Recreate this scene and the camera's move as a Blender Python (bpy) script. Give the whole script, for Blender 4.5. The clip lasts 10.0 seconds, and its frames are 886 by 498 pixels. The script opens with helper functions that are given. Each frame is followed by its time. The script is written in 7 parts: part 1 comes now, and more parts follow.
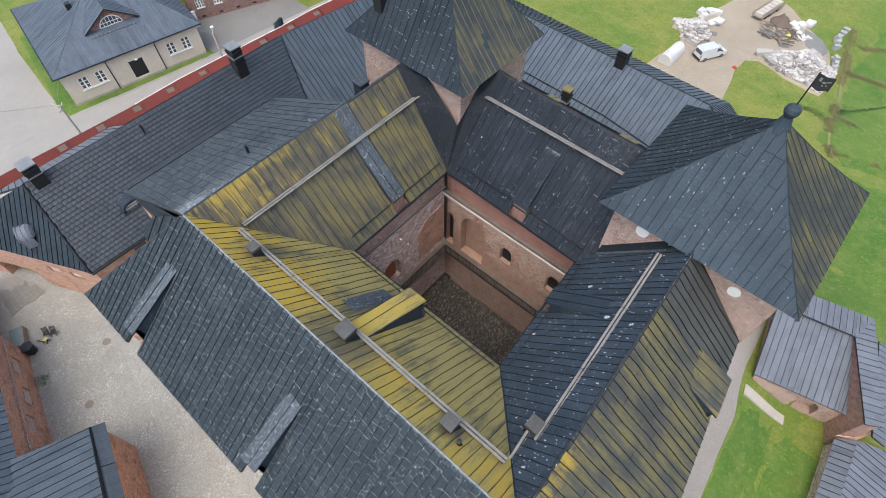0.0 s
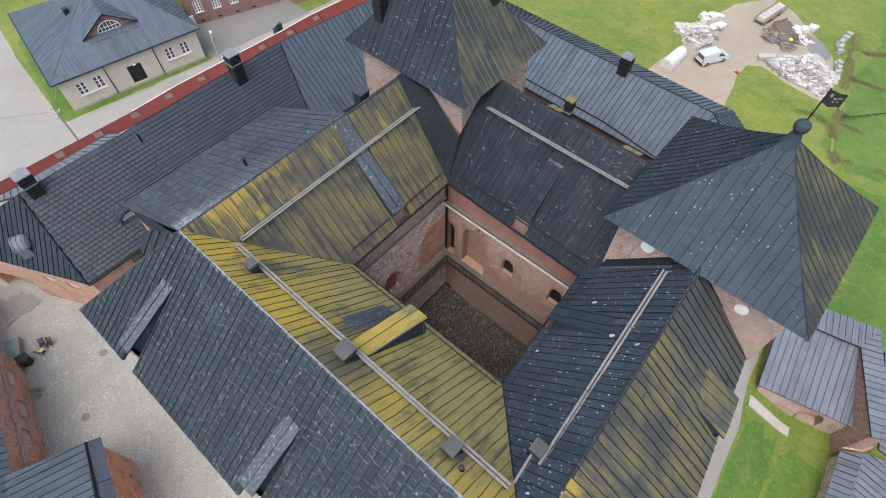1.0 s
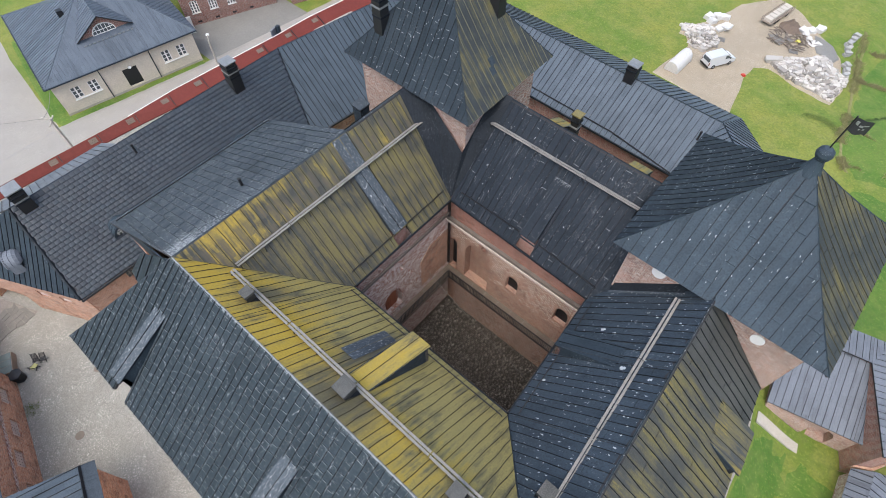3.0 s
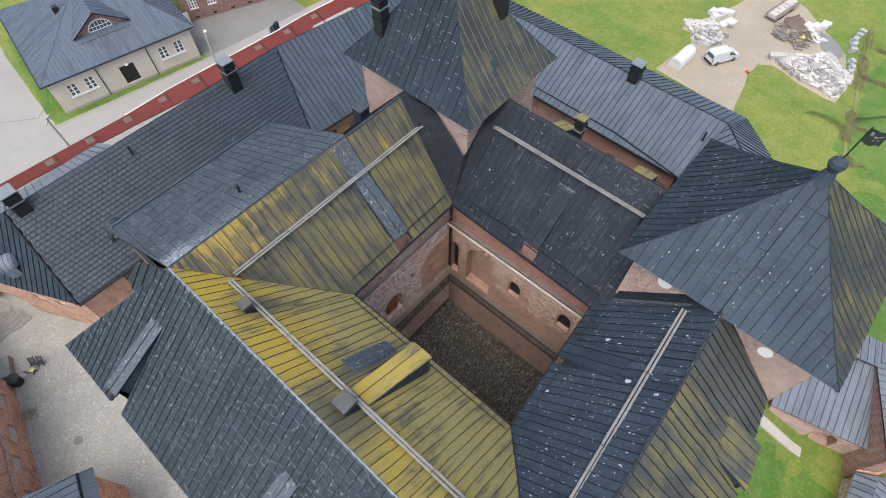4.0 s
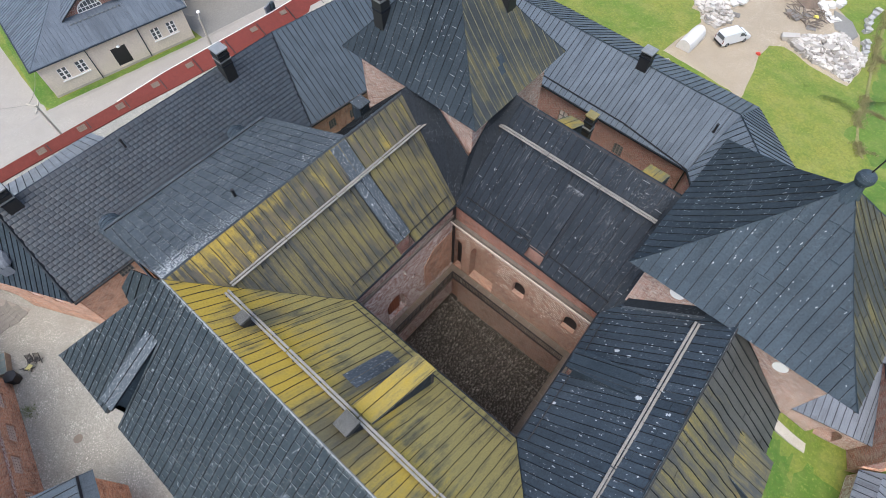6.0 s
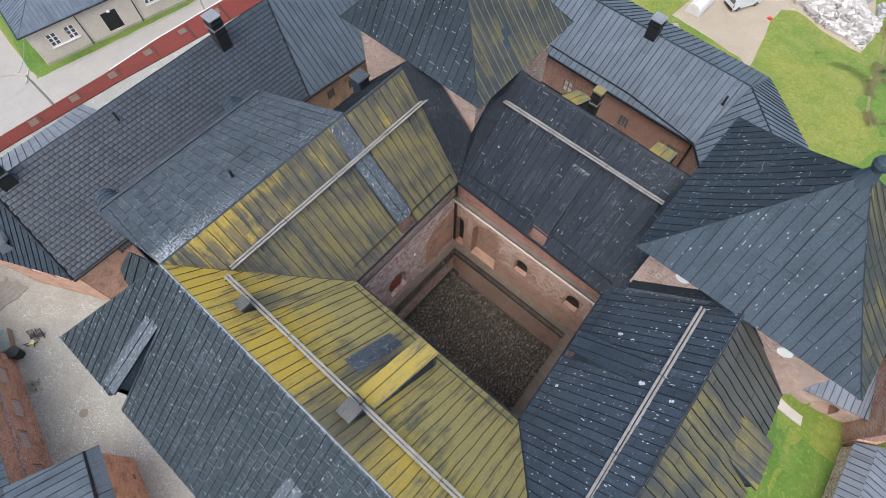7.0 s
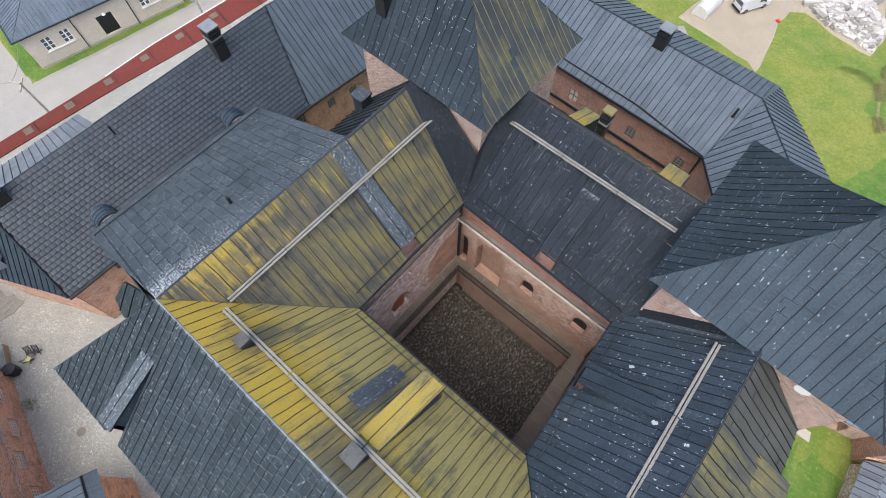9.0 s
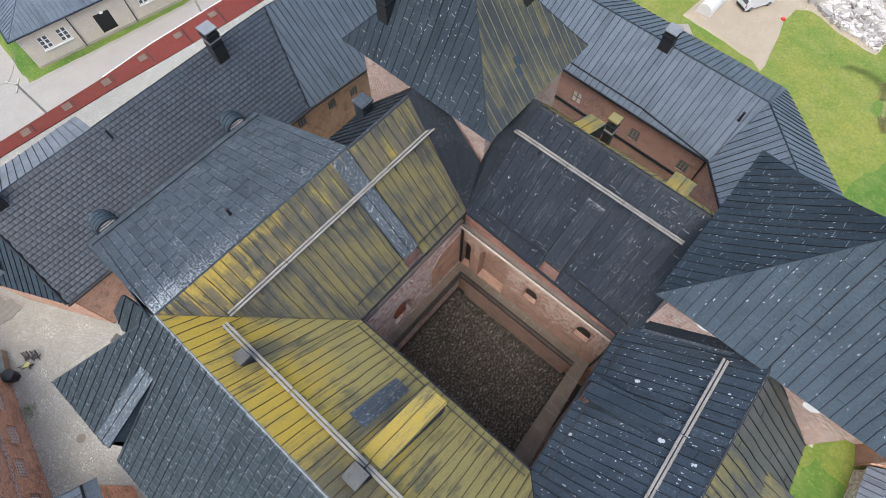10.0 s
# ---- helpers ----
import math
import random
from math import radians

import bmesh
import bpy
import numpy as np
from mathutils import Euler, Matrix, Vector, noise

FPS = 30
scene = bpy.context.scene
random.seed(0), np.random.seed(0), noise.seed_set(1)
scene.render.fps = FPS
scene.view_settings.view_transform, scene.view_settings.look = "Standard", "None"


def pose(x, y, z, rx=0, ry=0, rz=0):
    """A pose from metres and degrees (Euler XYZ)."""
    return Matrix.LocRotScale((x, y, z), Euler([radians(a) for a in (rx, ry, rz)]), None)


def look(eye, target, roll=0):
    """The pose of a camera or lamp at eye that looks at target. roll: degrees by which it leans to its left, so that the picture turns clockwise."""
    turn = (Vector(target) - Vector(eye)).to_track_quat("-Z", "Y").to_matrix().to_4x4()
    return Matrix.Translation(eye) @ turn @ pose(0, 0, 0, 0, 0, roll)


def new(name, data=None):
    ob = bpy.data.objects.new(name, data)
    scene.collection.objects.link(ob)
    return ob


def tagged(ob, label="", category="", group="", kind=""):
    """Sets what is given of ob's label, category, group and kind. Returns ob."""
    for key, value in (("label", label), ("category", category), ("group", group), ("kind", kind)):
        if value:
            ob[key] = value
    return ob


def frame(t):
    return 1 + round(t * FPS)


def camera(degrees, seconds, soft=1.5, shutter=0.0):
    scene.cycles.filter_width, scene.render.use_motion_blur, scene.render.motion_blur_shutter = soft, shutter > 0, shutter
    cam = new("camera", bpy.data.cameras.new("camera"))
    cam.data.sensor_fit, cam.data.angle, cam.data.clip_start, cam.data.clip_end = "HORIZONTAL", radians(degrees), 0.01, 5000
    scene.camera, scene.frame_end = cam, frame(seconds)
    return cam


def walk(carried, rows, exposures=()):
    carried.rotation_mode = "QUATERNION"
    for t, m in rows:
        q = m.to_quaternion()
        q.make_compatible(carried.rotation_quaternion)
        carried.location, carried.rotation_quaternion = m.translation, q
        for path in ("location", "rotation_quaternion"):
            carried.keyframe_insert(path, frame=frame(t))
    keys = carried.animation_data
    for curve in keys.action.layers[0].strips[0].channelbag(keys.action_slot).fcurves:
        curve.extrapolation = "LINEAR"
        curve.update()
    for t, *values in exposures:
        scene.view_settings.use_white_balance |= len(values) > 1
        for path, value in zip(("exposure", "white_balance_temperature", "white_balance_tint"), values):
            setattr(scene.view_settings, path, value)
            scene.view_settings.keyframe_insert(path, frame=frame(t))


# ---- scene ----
cam = camera(79.73, 10.0, soft=0.5)
# seconds, eye, pitch below the horizon, lean, heading
ROWS = [
    (0, 16.209, -19.013, 49.2, -56.04, 0.18, 41.02),
    (0.5, 15.863, -18.677, 49.2, -56.03, 0.18, 41.0),
    (1, 15.516, -18.342, 49.201, -55.97, 0.18, 41.0),
    (1.5, 15.168, -18.006, 49.201, -55.95, 0.18, 41.0),
    (2, 14.818, -17.671, 49.202, -55.89, 0.18, 41.0),
    (2.5, 14.468, -17.336, 49.203, -56.19, 0.18, 41.0),
    (4, 13.405, -16.33, 49.207, -57.31, 0.18, 41.0),
    (4.5, 13.046, -15.995, 49.209, -57.83, 0.18, 40.97),
    (5, 12.685, -15.66, 49.21, -58.34, 0.18, 40.99),
    (6.5, 11.587, -14.656, 49.218, -61.64, 0.18, 40.99),
    (7, 11.215, -14.322, 49.221, -63.75, 0.18, 41.0),
    (7.5, 10.84, -13.987, 49.224, -64.62, 0.18, 41.0),
    (8, 10.461, -13.653, 49.228, -64.56, 0.18, 41.0),
    (8.5, 10.079, -13.319, 49.232, -64.51, 0.18, 41.0),
    (9, 9.693, -12.985, 49.236, -64.53, 0.18, 41.0),
    (9.5, 9.303, -12.652, 49.241, -65.09, 0.18, 41.0),
    (10, 8.909, -12.318, 49.246, -65.24, 0.18, 41.01),
]
walk(cam, [(t, pose(x, y, z, 0, 0, yaw) @ pose(0, 0, 0, 90 + pitch, 0, 0) @ pose(0, 0, 0, 0, 0, lean)) for t, x, y, z, pitch, lean, yaw in ROWS], [(0.0, 0.82, 6260, 8), (5.0, 0.93, 6260, 8), (10.0, 1.03, 6260, 8)])

# ---- light: an overcast sky with a weak, wide sun ----
SUN_AZ, SUN_EL = radians(168), radians(64)
world = bpy.data.worlds.new("overcast_sky")
scene.world = world
world.use_nodes = True
wn = world.node_tree
sky = wn.nodes.new("ShaderNodeTexSky")
sky.sky_type = "NISHITA"
sky.sun_disc = False
sky.sun_elevation, sky.sun_rotation = SUN_EL, SUN_AZ
sky.air_density, sky.dust_density, sky.ozone_density = 1.0, 4.0, 1.0
wn.links.new(sky.outputs[0], wn.nodes["Background"].inputs[0])
wn.nodes["Background"].inputs[1].default_value = 0.178
sun = new("sun", bpy.data.lights.new("sun", "SUN"))
sun.data.energy, sun.data.angle, sun.data.color = 0.6, radians(70), (1.0, 0.985, 0.96)
sun.matrix_world = look((0, 0, 60), (-math.sin(SUN_AZ) * 40, -math.cos(SUN_AZ) * 40, 60 - 40 * math.tan(SUN_EL)))


# ---- materials ----
class Nodes:
    """A short way to write node materials."""

    def __init__(self, name, rough=0.6, metal=0.0):
        self.mat = bpy.data.materials.new(name)
        self.mat.use_nodes = True
        self.t = self.mat.node_tree
        self.b = self.t.nodes["Principled BSDF"]
        self.b.inputs["Roughness"].default_value = rough
        self.b.inputs["Metallic"].default_value = metal

    def put(self, sock, v):
        if isinstance(v, bpy.types.NodeSocket):
            self.t.links.new(v, sock)
        elif v is not None:
            if isinstance(v, tuple) and len(v) == 3 and sock.type == "RGBA":
                v = (*v, 1)
            sock.default_value = v

    def node(self, kind, **ins):
        n = self.t.nodes.new("ShaderNode" + kind)
        for k, v in ins.items():
            self.put(n.inputs[k.replace("_", " ")], v)
        return n

    def uv(self, layer="UVMap"):
        n = self.t.nodes.new("ShaderNodeUVMap")
        n.uv_map = layer
        return n.outputs[0]

    def pos(self):
        return self.node("NewGeometry").outputs["Position"]

    def rand(self):
        return self.node("ObjectInfo").outputs["Random"]

    def island(self):
        return self.node("NewGeometry").outputs["Random Per Island"]

    def scaled(self, vec, s):
        n = self.node("Mapping")
        self.put(n.inputs["Vector"], vec)
        n.inputs["Scale"].default_value = s
        return n.outputs[0]

    def shifted(self, vec, by):
        n = self.t.nodes.new("ShaderNodeVectorMath")
        self.put(n.inputs[0], vec)
        c = self.node("CombineXYZ")
        self.put(c.inputs[0], self.math("MULTIPLY", by, 37.0))
        self.put(c.inputs[1], self.math("MULTIPLY", by, 91.0))
        self.put(n.inputs[1], c.outputs[0])
        return n.outputs[0]

    def noise(self, vec, scale, detail=4.0, rough=0.6, s=None):
        if s:
            vec = self.scaled(vec, s)
        n = self.node("TexNoise", Vector=vec, Scale=scale, Detail=detail, Roughness=rough)
        return n.outputs[0]

    def voronoi(self, vec, scale, feature="F1", out=0):
        n = self.node("TexVoronoi", Vector=vec, Scale=scale)
        n.feature = feature
        return n.outputs[out]

    def ramp(self, fac, lo, hi, a=0.0, b=1.0):
        n = self.node("MapRange")
        self.put(n.inputs[0], fac)
        for k, v in zip((1, 2, 3, 4), (lo, hi, a, b)):
            n.inputs[k].default_value = v
        return n.outputs[0]

    def math(self, op, a, b=0.0):
        n = self.t.nodes.new("ShaderNodeMath")
        n.operation = op
        self.put(n.inputs[0], a)
        self.put(n.inputs[1], b)
        return n.outputs[0]

    def mix(self, fac, a, b, mode="MIX"):
        n = self.t.nodes.new("ShaderNodeMix")
        n.data_type, n.blend_type = "RGBA", mode
        self.put(n.inputs[0], fac)
        self.put(n.inputs[6], a)
        self.put(n.inputs[7], b)
        return n.outputs[2]

    def xyz(self, vec):
        n = self.node("SeparateXYZ")
        self.put(n.inputs[0], vec)
        return n.outputs

    def color(self, c):
        self.put(self.b.inputs["Base Color"], c)
        return self

    def rough(self, v):
        self.put(self.b.inputs["Roughness"], v)
        return self

    def bump(self, h, strength=0.3, dist=0.02):
        n = self.node("Bump", Height=h, Strength=strength, Distance=dist)
        self.put(self.b.inputs["Normal"], n.outputs[0])
        return self.mat


def painted_sheet(name, base=(0.035, 0.043, 0.053), lichen=0.35, fade=0.5, spots=0.0, crest=0.0, cover=0.0, streaks=0.0, seams=0.3, crest_along=None, dash=0.0):
    """Charcoal-painted sheet metal: faded patches, rain streaks, fine pale lichen along seams and ridge, bird droppings."""
    m = Nodes(name, 0.55)
    m.b.inputs["Specular IOR Level"].default_value = 0.18
    uv, pan = m.uv(), m.xyz(m.uv("Panel"))
    r = m.rand()
    big = m.noise(uv, 0.25, 3)
    run = m.noise(m.shifted(uv, r), 1.0, 5, 0.65, s=(3.5, 0.3, 1))
    grit = m.noise(uv, 11.0, 4, 0.75)
    light = tuple(min(1, c * 1.75 + 0.012) for c in base)
    col = m.mix(m.ramp(big, 0.35, 0.7, 0, fade), base, light)
    col = m.mix(m.ramp(run, 0.45, 0.72, 0, 0.65), col, tuple(c * 0.42 for c in base))
    col = m.mix(m.math("MULTIPLY", r, 0.25), col, light)
    cell = m.node("TexWhiteNoise")
    cell.noise_dimensions = "2D"
    c = m.node("CombineXYZ")
    m.put(c.inputs[0], m.math("FLOOR", m.math("DIVIDE", m.math("ADD", m.xyz(uv)[1], m.math("MULTIPLY", r, 5.0)), 1.1)))
    m.put(c.inputs[1], r)
    m.put(cell.inputs["Vector"], c.outputs[0])
    col = m.mix(m.math("MULTIPLY", cell.outputs[0], 0.32), col, light)
    col = m.mix(m.ramp(grit, 0.5, 0.75, 0, 0.5), col, light)
    col = m.mix(m.ramp(grit, 0.48, 0.3, 0, 0.65), col, tuple(c * 0.4 for c in base))
    # flecks: fine dots, gathered in patches, beside the seams and under the ridge
    dots = m.noise(m.scaled(uv, (1.0, 0.45, 1)), 12.0, 3, 0.75)
    side = m.ramp(m.math("ABSOLUTE", m.math("SUBTRACT", pan[0], 0.5)), 0.36, 0.5, 0, seams)
    where = m.ramp(m.noise(m.shifted(uv, m.math("ROUND", m.math("MULTIPLY", r, 3.0))), 0.5, 5, 0.7), 0.5, 0.72, cover, 1.0)
    dots = m.math("ADD", dots, m.math("MULTIPLY", side, 0.07))
    where = m.math("MAXIMUM", where, m.math("MULTIPLY", side, m.ramp(m.noise(uv, 1.7, 3, 0.7), 0.45, 0.6)))
    if cover > 0.5:
        dots = m.math("ADD", dots, 0.045)
    if crest:
        up = m.ramp(m.math("SUBTRACT", pan[1], m.math("MULTIPLY", m.noise(uv, 1.1, 4), crest)), crest * 0.45, -crest * 0.35)
        if crest_along:
            up = m.math("MULTIPLY", up, m.ramp(m.xyz(uv)[0], crest_along[0], crest_along[1], 0.25, 1.0))
        where = m.math("MAXIMUM", where, up)
        dots = m.math("ADD", dots, m.math("MULTIPLY", up, 0.1))
    pale = m.math("MULTIPLY", m.math("MULTIPLY", m.ramp(dots, 0.565, 0.63), where), lichen)
    if streaks:
        thin = m.noise(m.shifted(uv, r), 1.0, 4, 0.7, s=(9.0, 0.5, 1))
        pale = m.math("MAXIMUM", pale, m.math("MULTIPLY", m.math("MULTIPLY", m.ramp(thin, 0.6 - 0.07 * streaks, 0.74), m.ramp(m.noise(uv, 0.6, 4, 0.7), 0.52 - 0.05 * streaks, 0.66)), streaks))
    if dash:
        # short pale ticks that run down the slope, thick beside the seams
        bend = m.t.nodes.new("ShaderNodeVectorMath")
        bend.operation = "MULTIPLY_ADD"
        m.put(bend.inputs[0], m.node("TexNoise", Vector=uv, Scale=9.0, Detail=3.0, Roughness=0.7).outputs["Color"])
        bend.inputs[1].default_value = (0.16, 0.4, 0.0)
        m.put(bend.inputs[2], m.shifted(uv, r))
        for sc, size in ((6.5, 0.2), (12.0, 0.34)) if spots else ((9.0, 0.2), (15.0, 0.36)):
            v = m.node("TexVoronoi", Vector=m.scaled(bend.outputs[0], (1.0, 0.4, 1)), Scale=sc)
            pick = m.ramp(m.math("ADD", m.xyz(v.outputs[1])[0], m.math("MULTIPLY", side, 0.12)), 1.0 - dash, 1.0)
            tick = m.ramp(m.math("SUBTRACT", m.math("MULTIPLY", pick, size), m.math("ADD", v.outputs[0], m.math("MULTIPLY", m.noise(uv, 24.0, 2), 0.16))), -0.1, -0.05)
            pale = m.math("MAXIMUM", pale, m.math("MULTIPLY", tick, 0.85 if spots else 0.65))
    if spots:
        for sc, size, keep_ in ((0.95, 0.13, 0.5), (1.9, 0.2, 0.75)):
            v = m.node("TexVoronoi", Vector=m.scaled(uv, (1.0, 0.62, 1)), Scale=sc)
            pick = m.ramp(m.xyz(v.outputs[1])[1], keep_, 1.0)
            blot = m.ramp(m.math("SUBTRACT", m.math("MULTIPLY", pick, size), m.math("ADD", v.outputs[0], m.math("MULTIPLY", m.noise(uv, 9.0, 3, 0.7), 0.2))), -0.1, -0.085)
            pale = m.math("MAXIMUM", pale, m.math("MULTIPLY", blot, spots))
    col = m.mix(m.math("MINIMUM", pale, 0.92), col, (0.5, 0.525, 0.535))
    m.color(col)
    m.rough(m.ramp(m.noise(uv, 2.0, 4), 0.3, 0.7, 0.5, 0.75))
    return m.bump(m.math("ADD", m.noise(uv, 1.2, 3, s=(1.6, 0.5, 1)), m.math("MULTIPLY", grit, 0.2)), 0.4, 0.03)


def mossy_sheet(name, yellow=0.6, olive=0.6, top=(2.0, 4.0), base=(0.043, 0.044, 0.039), blocks=0.0, along=None, thin=0.0, low=0.0, tone=1.0, fall=None, bare=()):
    """Charcoal sheet overgrown with ochre lichen that runs down the panels. top: how far below the ridge it thins out;
    blocks: bare sheets within it; along: where it fades out along the eave; thin: narrow runs instead of broad ones."""
    m = Nodes(name, 0.75)
    uv, pan = m.uv(), m.xyz(m.uv("Panel"))
    r = m.rand()
    u, v = m.xyz(uv)[0], m.xyz(uv)[1]
    run = m.noise(m.shifted(uv, r), 1.0, 5, 0.68, s=(5.5, 0.22, 1) if thin else (3.2, 0.3, 1))
    patch = m.noise(uv, 0.33, 5, 0.62)
    fine = m.noise(uv, 12.0, 4, 0.8)
    dark = tuple(x * 0.75 for x in base)
    col = m.mix(m.ramp(patch, 0.3, 0.7), dark, tuple(x * 1.6 for x in base))
    col = m.mix(m.ramp(fine, 0.48, 0.72, 0, 0.5), col, tuple(x * 2.2 for x in base))
    fadeout = m.ramp(m.math("ADD", u, m.math("MULTIPLY", m.math("SUBTRACT", patch, 0.5), 9.0)), along[0], along[1], 0.0, -0.9) if along else 0.0
    green = m.math("ADD", m.math("ADD", run, fadeout), m.math("MULTIPLY", m.math("SUBTRACT", patch, 0.5), 0.9))
    green = m.ramp(green, 0.62 - 0.4 * olive, 0.8 - 0.3 * olive)
    col = m.mix(m.math("MULTIPLY", green, 0.9), col, m.mix(m.ramp(fine, 0.25, 0.75), tuple(c * tone for c in (0.095, 0.082, 0.029)), tuple(c * tone for c in (0.24, 0.2, 0.066))))
    height = m.ramp(pan[1], top[1], top[0])
    amount = m.math("ADD", m.math("MULTIPLY", height, 0.55), m.math("MULTIPLY", m.math("SUBTRACT", run, 0.5), 1.5 if thin else 1.1))
    amount = m.math("ADD", amount, m.math("ADD", fadeout, m.math("MULTIPLY", m.math("SUBTRACT", patch, 0.5), 0.7 if thin else 1.3)))
    if low:
        amount = m.math("ADD", amount, m.ramp(pan[1], top[1] + 1.0, top[1] + 4.0, 0, low))
    if fall:
        amount = m.math("ADD", amount, m.ramp(u, fall[0], fall[1], 0.0, fall[2]))
    amount = m.math("ADD", amount, m.math("MULTIPLY", m.math("SUBTRACT", fine, 0.5), 0.22))
    amount = m.ramp(amount, 0.52 - yellow, 0.95 - yellow)
    # worn places round the vents where nothing grows
    for bu, bv, ru, rv in bare:
        du, dv = m.math("DIVIDE", m.math("SUBTRACT", u, bu), ru), m.math("DIVIDE", m.math("SUBTRACT", pan[1], bv), rv)
        far = m.math("ADD", m.math("ADD", m.math("MULTIPLY", du, du), m.math("MULTIPLY", dv, dv)), m.math("MULTIPLY", m.math("SUBTRACT", run, 0.5), 1.6))
        hole = m.ramp(far, 0.25, 1.7, 0.9, 0.0)
        amount = m.math("MULTIPLY", amount, m.math("SUBTRACT", 1.0, hole))
        col = m.mix(m.math("MULTIPLY", hole, 0.9), col, m.mix(m.ramp(fine, 0.55, 0.7, 0, 0.5), tuple(x * 1.3 for x in base), (0.16, 0.165, 0.165)))
    if blocks:
        cell = m.node("TexWhiteNoise")
        cell.noise_dimensions = "2D"
        c = m.node("CombineXYZ")
        m.put(c.inputs[0], m.math("FLOOR", m.math("DIVIDE", m.math("ADD", v, m.math("MULTIPLY", r, 3.0)), 0.5)))
        m.put(c.inputs[1], r)
        m.put(cell.inputs["Vector"], c.outputs[0])
        inner = m.ramp(m.math("ADD", m.math("ABSOLUTE", m.math("SUBTRACT", pan[0], 0.5)), m.math("MULTIPLY", m.math("SUBTRACT", fine, 0.5), 0.25)), 0.40, 0.26)
        zone = m.ramp(m.math("ABSOLUTE", m.math("SUBTRACT", pan[1], 1.4)), 1.0, 0.6)
        gone = m.math("MULTIPLY", m.math("MULTIPLY", m.ramp(cell.outputs[0], 0.5, 0.62), inner), zone)
        amount = m.math("MULTIPLY", amount, m.math("SUBTRACT", 1.0, m.math("MULTIPLY", gone, blocks)))
        col = m.mix(m.math("MULTIPLY", gone, 0.7), col, (0.085, 0.074, 0.055))
    rich = m.mix(m.ramp(fine, 0.25, 0.75), (0.295, 0.195, 0.02), (0.53, 0.37, 0.042))
    col = m.mix(m.math("MULTIPLY", amount, 0.92), col, rich)
    fleck = m.math("MULTIPLY", m.ramp(m.noise(uv, 7.0, 3, 0.75), 0.68, 0.73), m.ramp(m.noise(uv, 0.5, 3), 0.55, 0.7))
    col = m.mix(m.math("MULTIPLY", fleck, 0.65), col, (0.45, 0.46, 0.44))
    # the raised rims stay bare; a dark edge paints in the seam's shadow
    rim = m.ramp(m.math("ABSOLUTE", m.math("SUBTRACT", pan[0], 0.5)), 0.45, 0.49, 0, 0.4)
    col = m.mix(m.math("MULTIPLY", rim, m.ramp(m.noise(uv, 2.5, 3, 0.7), 0.35, 0.55)), col, (0.03, 0.03, 0.022))
    m.color(col)
    return m.bump(m.math("ADD", fine, m.noise(uv, 1.2, 2, s=(1.6, 0.5, 1))), 0.4, 0.02)


def brick_wall(name, a=(0.145, 0.038, 0.023), b=(0.42, 0.15, 0.082), mortar=(0.54, 0.48, 0.42), old=0.35, pale=0.0):
    """Brickwork with uneven courses, patched and stained."""
    m = Nodes(name, 0.9)
    uv = m.uv()
    n = m.node("TexBrick", Vector=uv, Scale=1.0, Mortar_Size=0.024, Mortar_Smooth=0.2, Bias=0.0, Brick_Width=0.32, Row_Height=0.115)
    n.offset = 0.5
    m.put(n.inputs["Color1"], a)
    m.put(n.inputs["Color2"], b)
    m.put(n.inputs["Mortar"], mortar)
    col = n.outputs[0]
    patch = m.noise(uv, 0.35, 5, 0.65)
    col = m.mix(m.ramp(patch, 0.42, 0.68, 0, old), col, (0.34, 0.23, 0.17))
    col = m.mix(m.ramp(m.noise(uv, 0.8, 6, 0.75), 0.48, 0.7, 0, 0.75), col, (0.10, 0.055, 0.042))
    fine = m.noise(m.scaled(uv, (1.0, 2.2, 1)), 4.0, 5, 0.8)
    col = m.mix(m.ramp(fine, 0.54, 0.62, 0, min(0.8, old * 1.5)), col, (0.66, 0.57, 0.5))
    lime = m.noise(m.scaled(uv, (1.0, 1.7, 1)), 4.6, 4, 0.75)
    col = m.mix(m.ramp(lime, 0.53, 0.58, 0, min(0.85, old * 1.8)), col, (0.68, 0.6, 0.53))
    col = m.mix(m.ramp(lime, 0.44, 0.36, 0, 0.55), col, (0.10, 0.045, 0.035))
    col = m.mix(m.ramp(fine, 0.47, 0.38, 0, 0.7), col, (0.09, 0.037, 0.028))
    col = m.mix(m.ramp(m.noise(uv, 2.2, 4, 0.7), 0.55, 0.72, 0, pale), col, (0.42, 0.34, 0.29))
    m.color(col)
    return m.bump(m.math("ADD", n.outputs[1], m.math("MULTIPLY", fine, -1.0)), 0.4, 0.02)


def plain(name, c, rough=0.7, metal=0.0, vary=0.25, scale=3.0, bump=0.15, space="pos"):
    """A plain coat with mild staining at two scales."""
    m = Nodes(name, rough, metal)
    p = m.pos() if space == "pos" else m.uv()
    big, fine = m.noise(p, scale * 0.3, 3), m.noise(p, scale * 6, 4, 0.7)
    col = m.mix(m.ramp(big, 0.35, 0.7, 0, vary), c, tuple(x * 0.55 for x in c))
    col = m.mix(m.ramp(fine, 0.48, 0.68, 0, vary), col, tuple(min(1, x * 1.4 + 0.01) for x in c))
    col = m.mix(m.ramp(fine, 0.46, 0.32, 0, vary), col, tuple(x * 0.55 for x in c))
    m.color(col)
    return m.bump(fine, bump, 0.01)


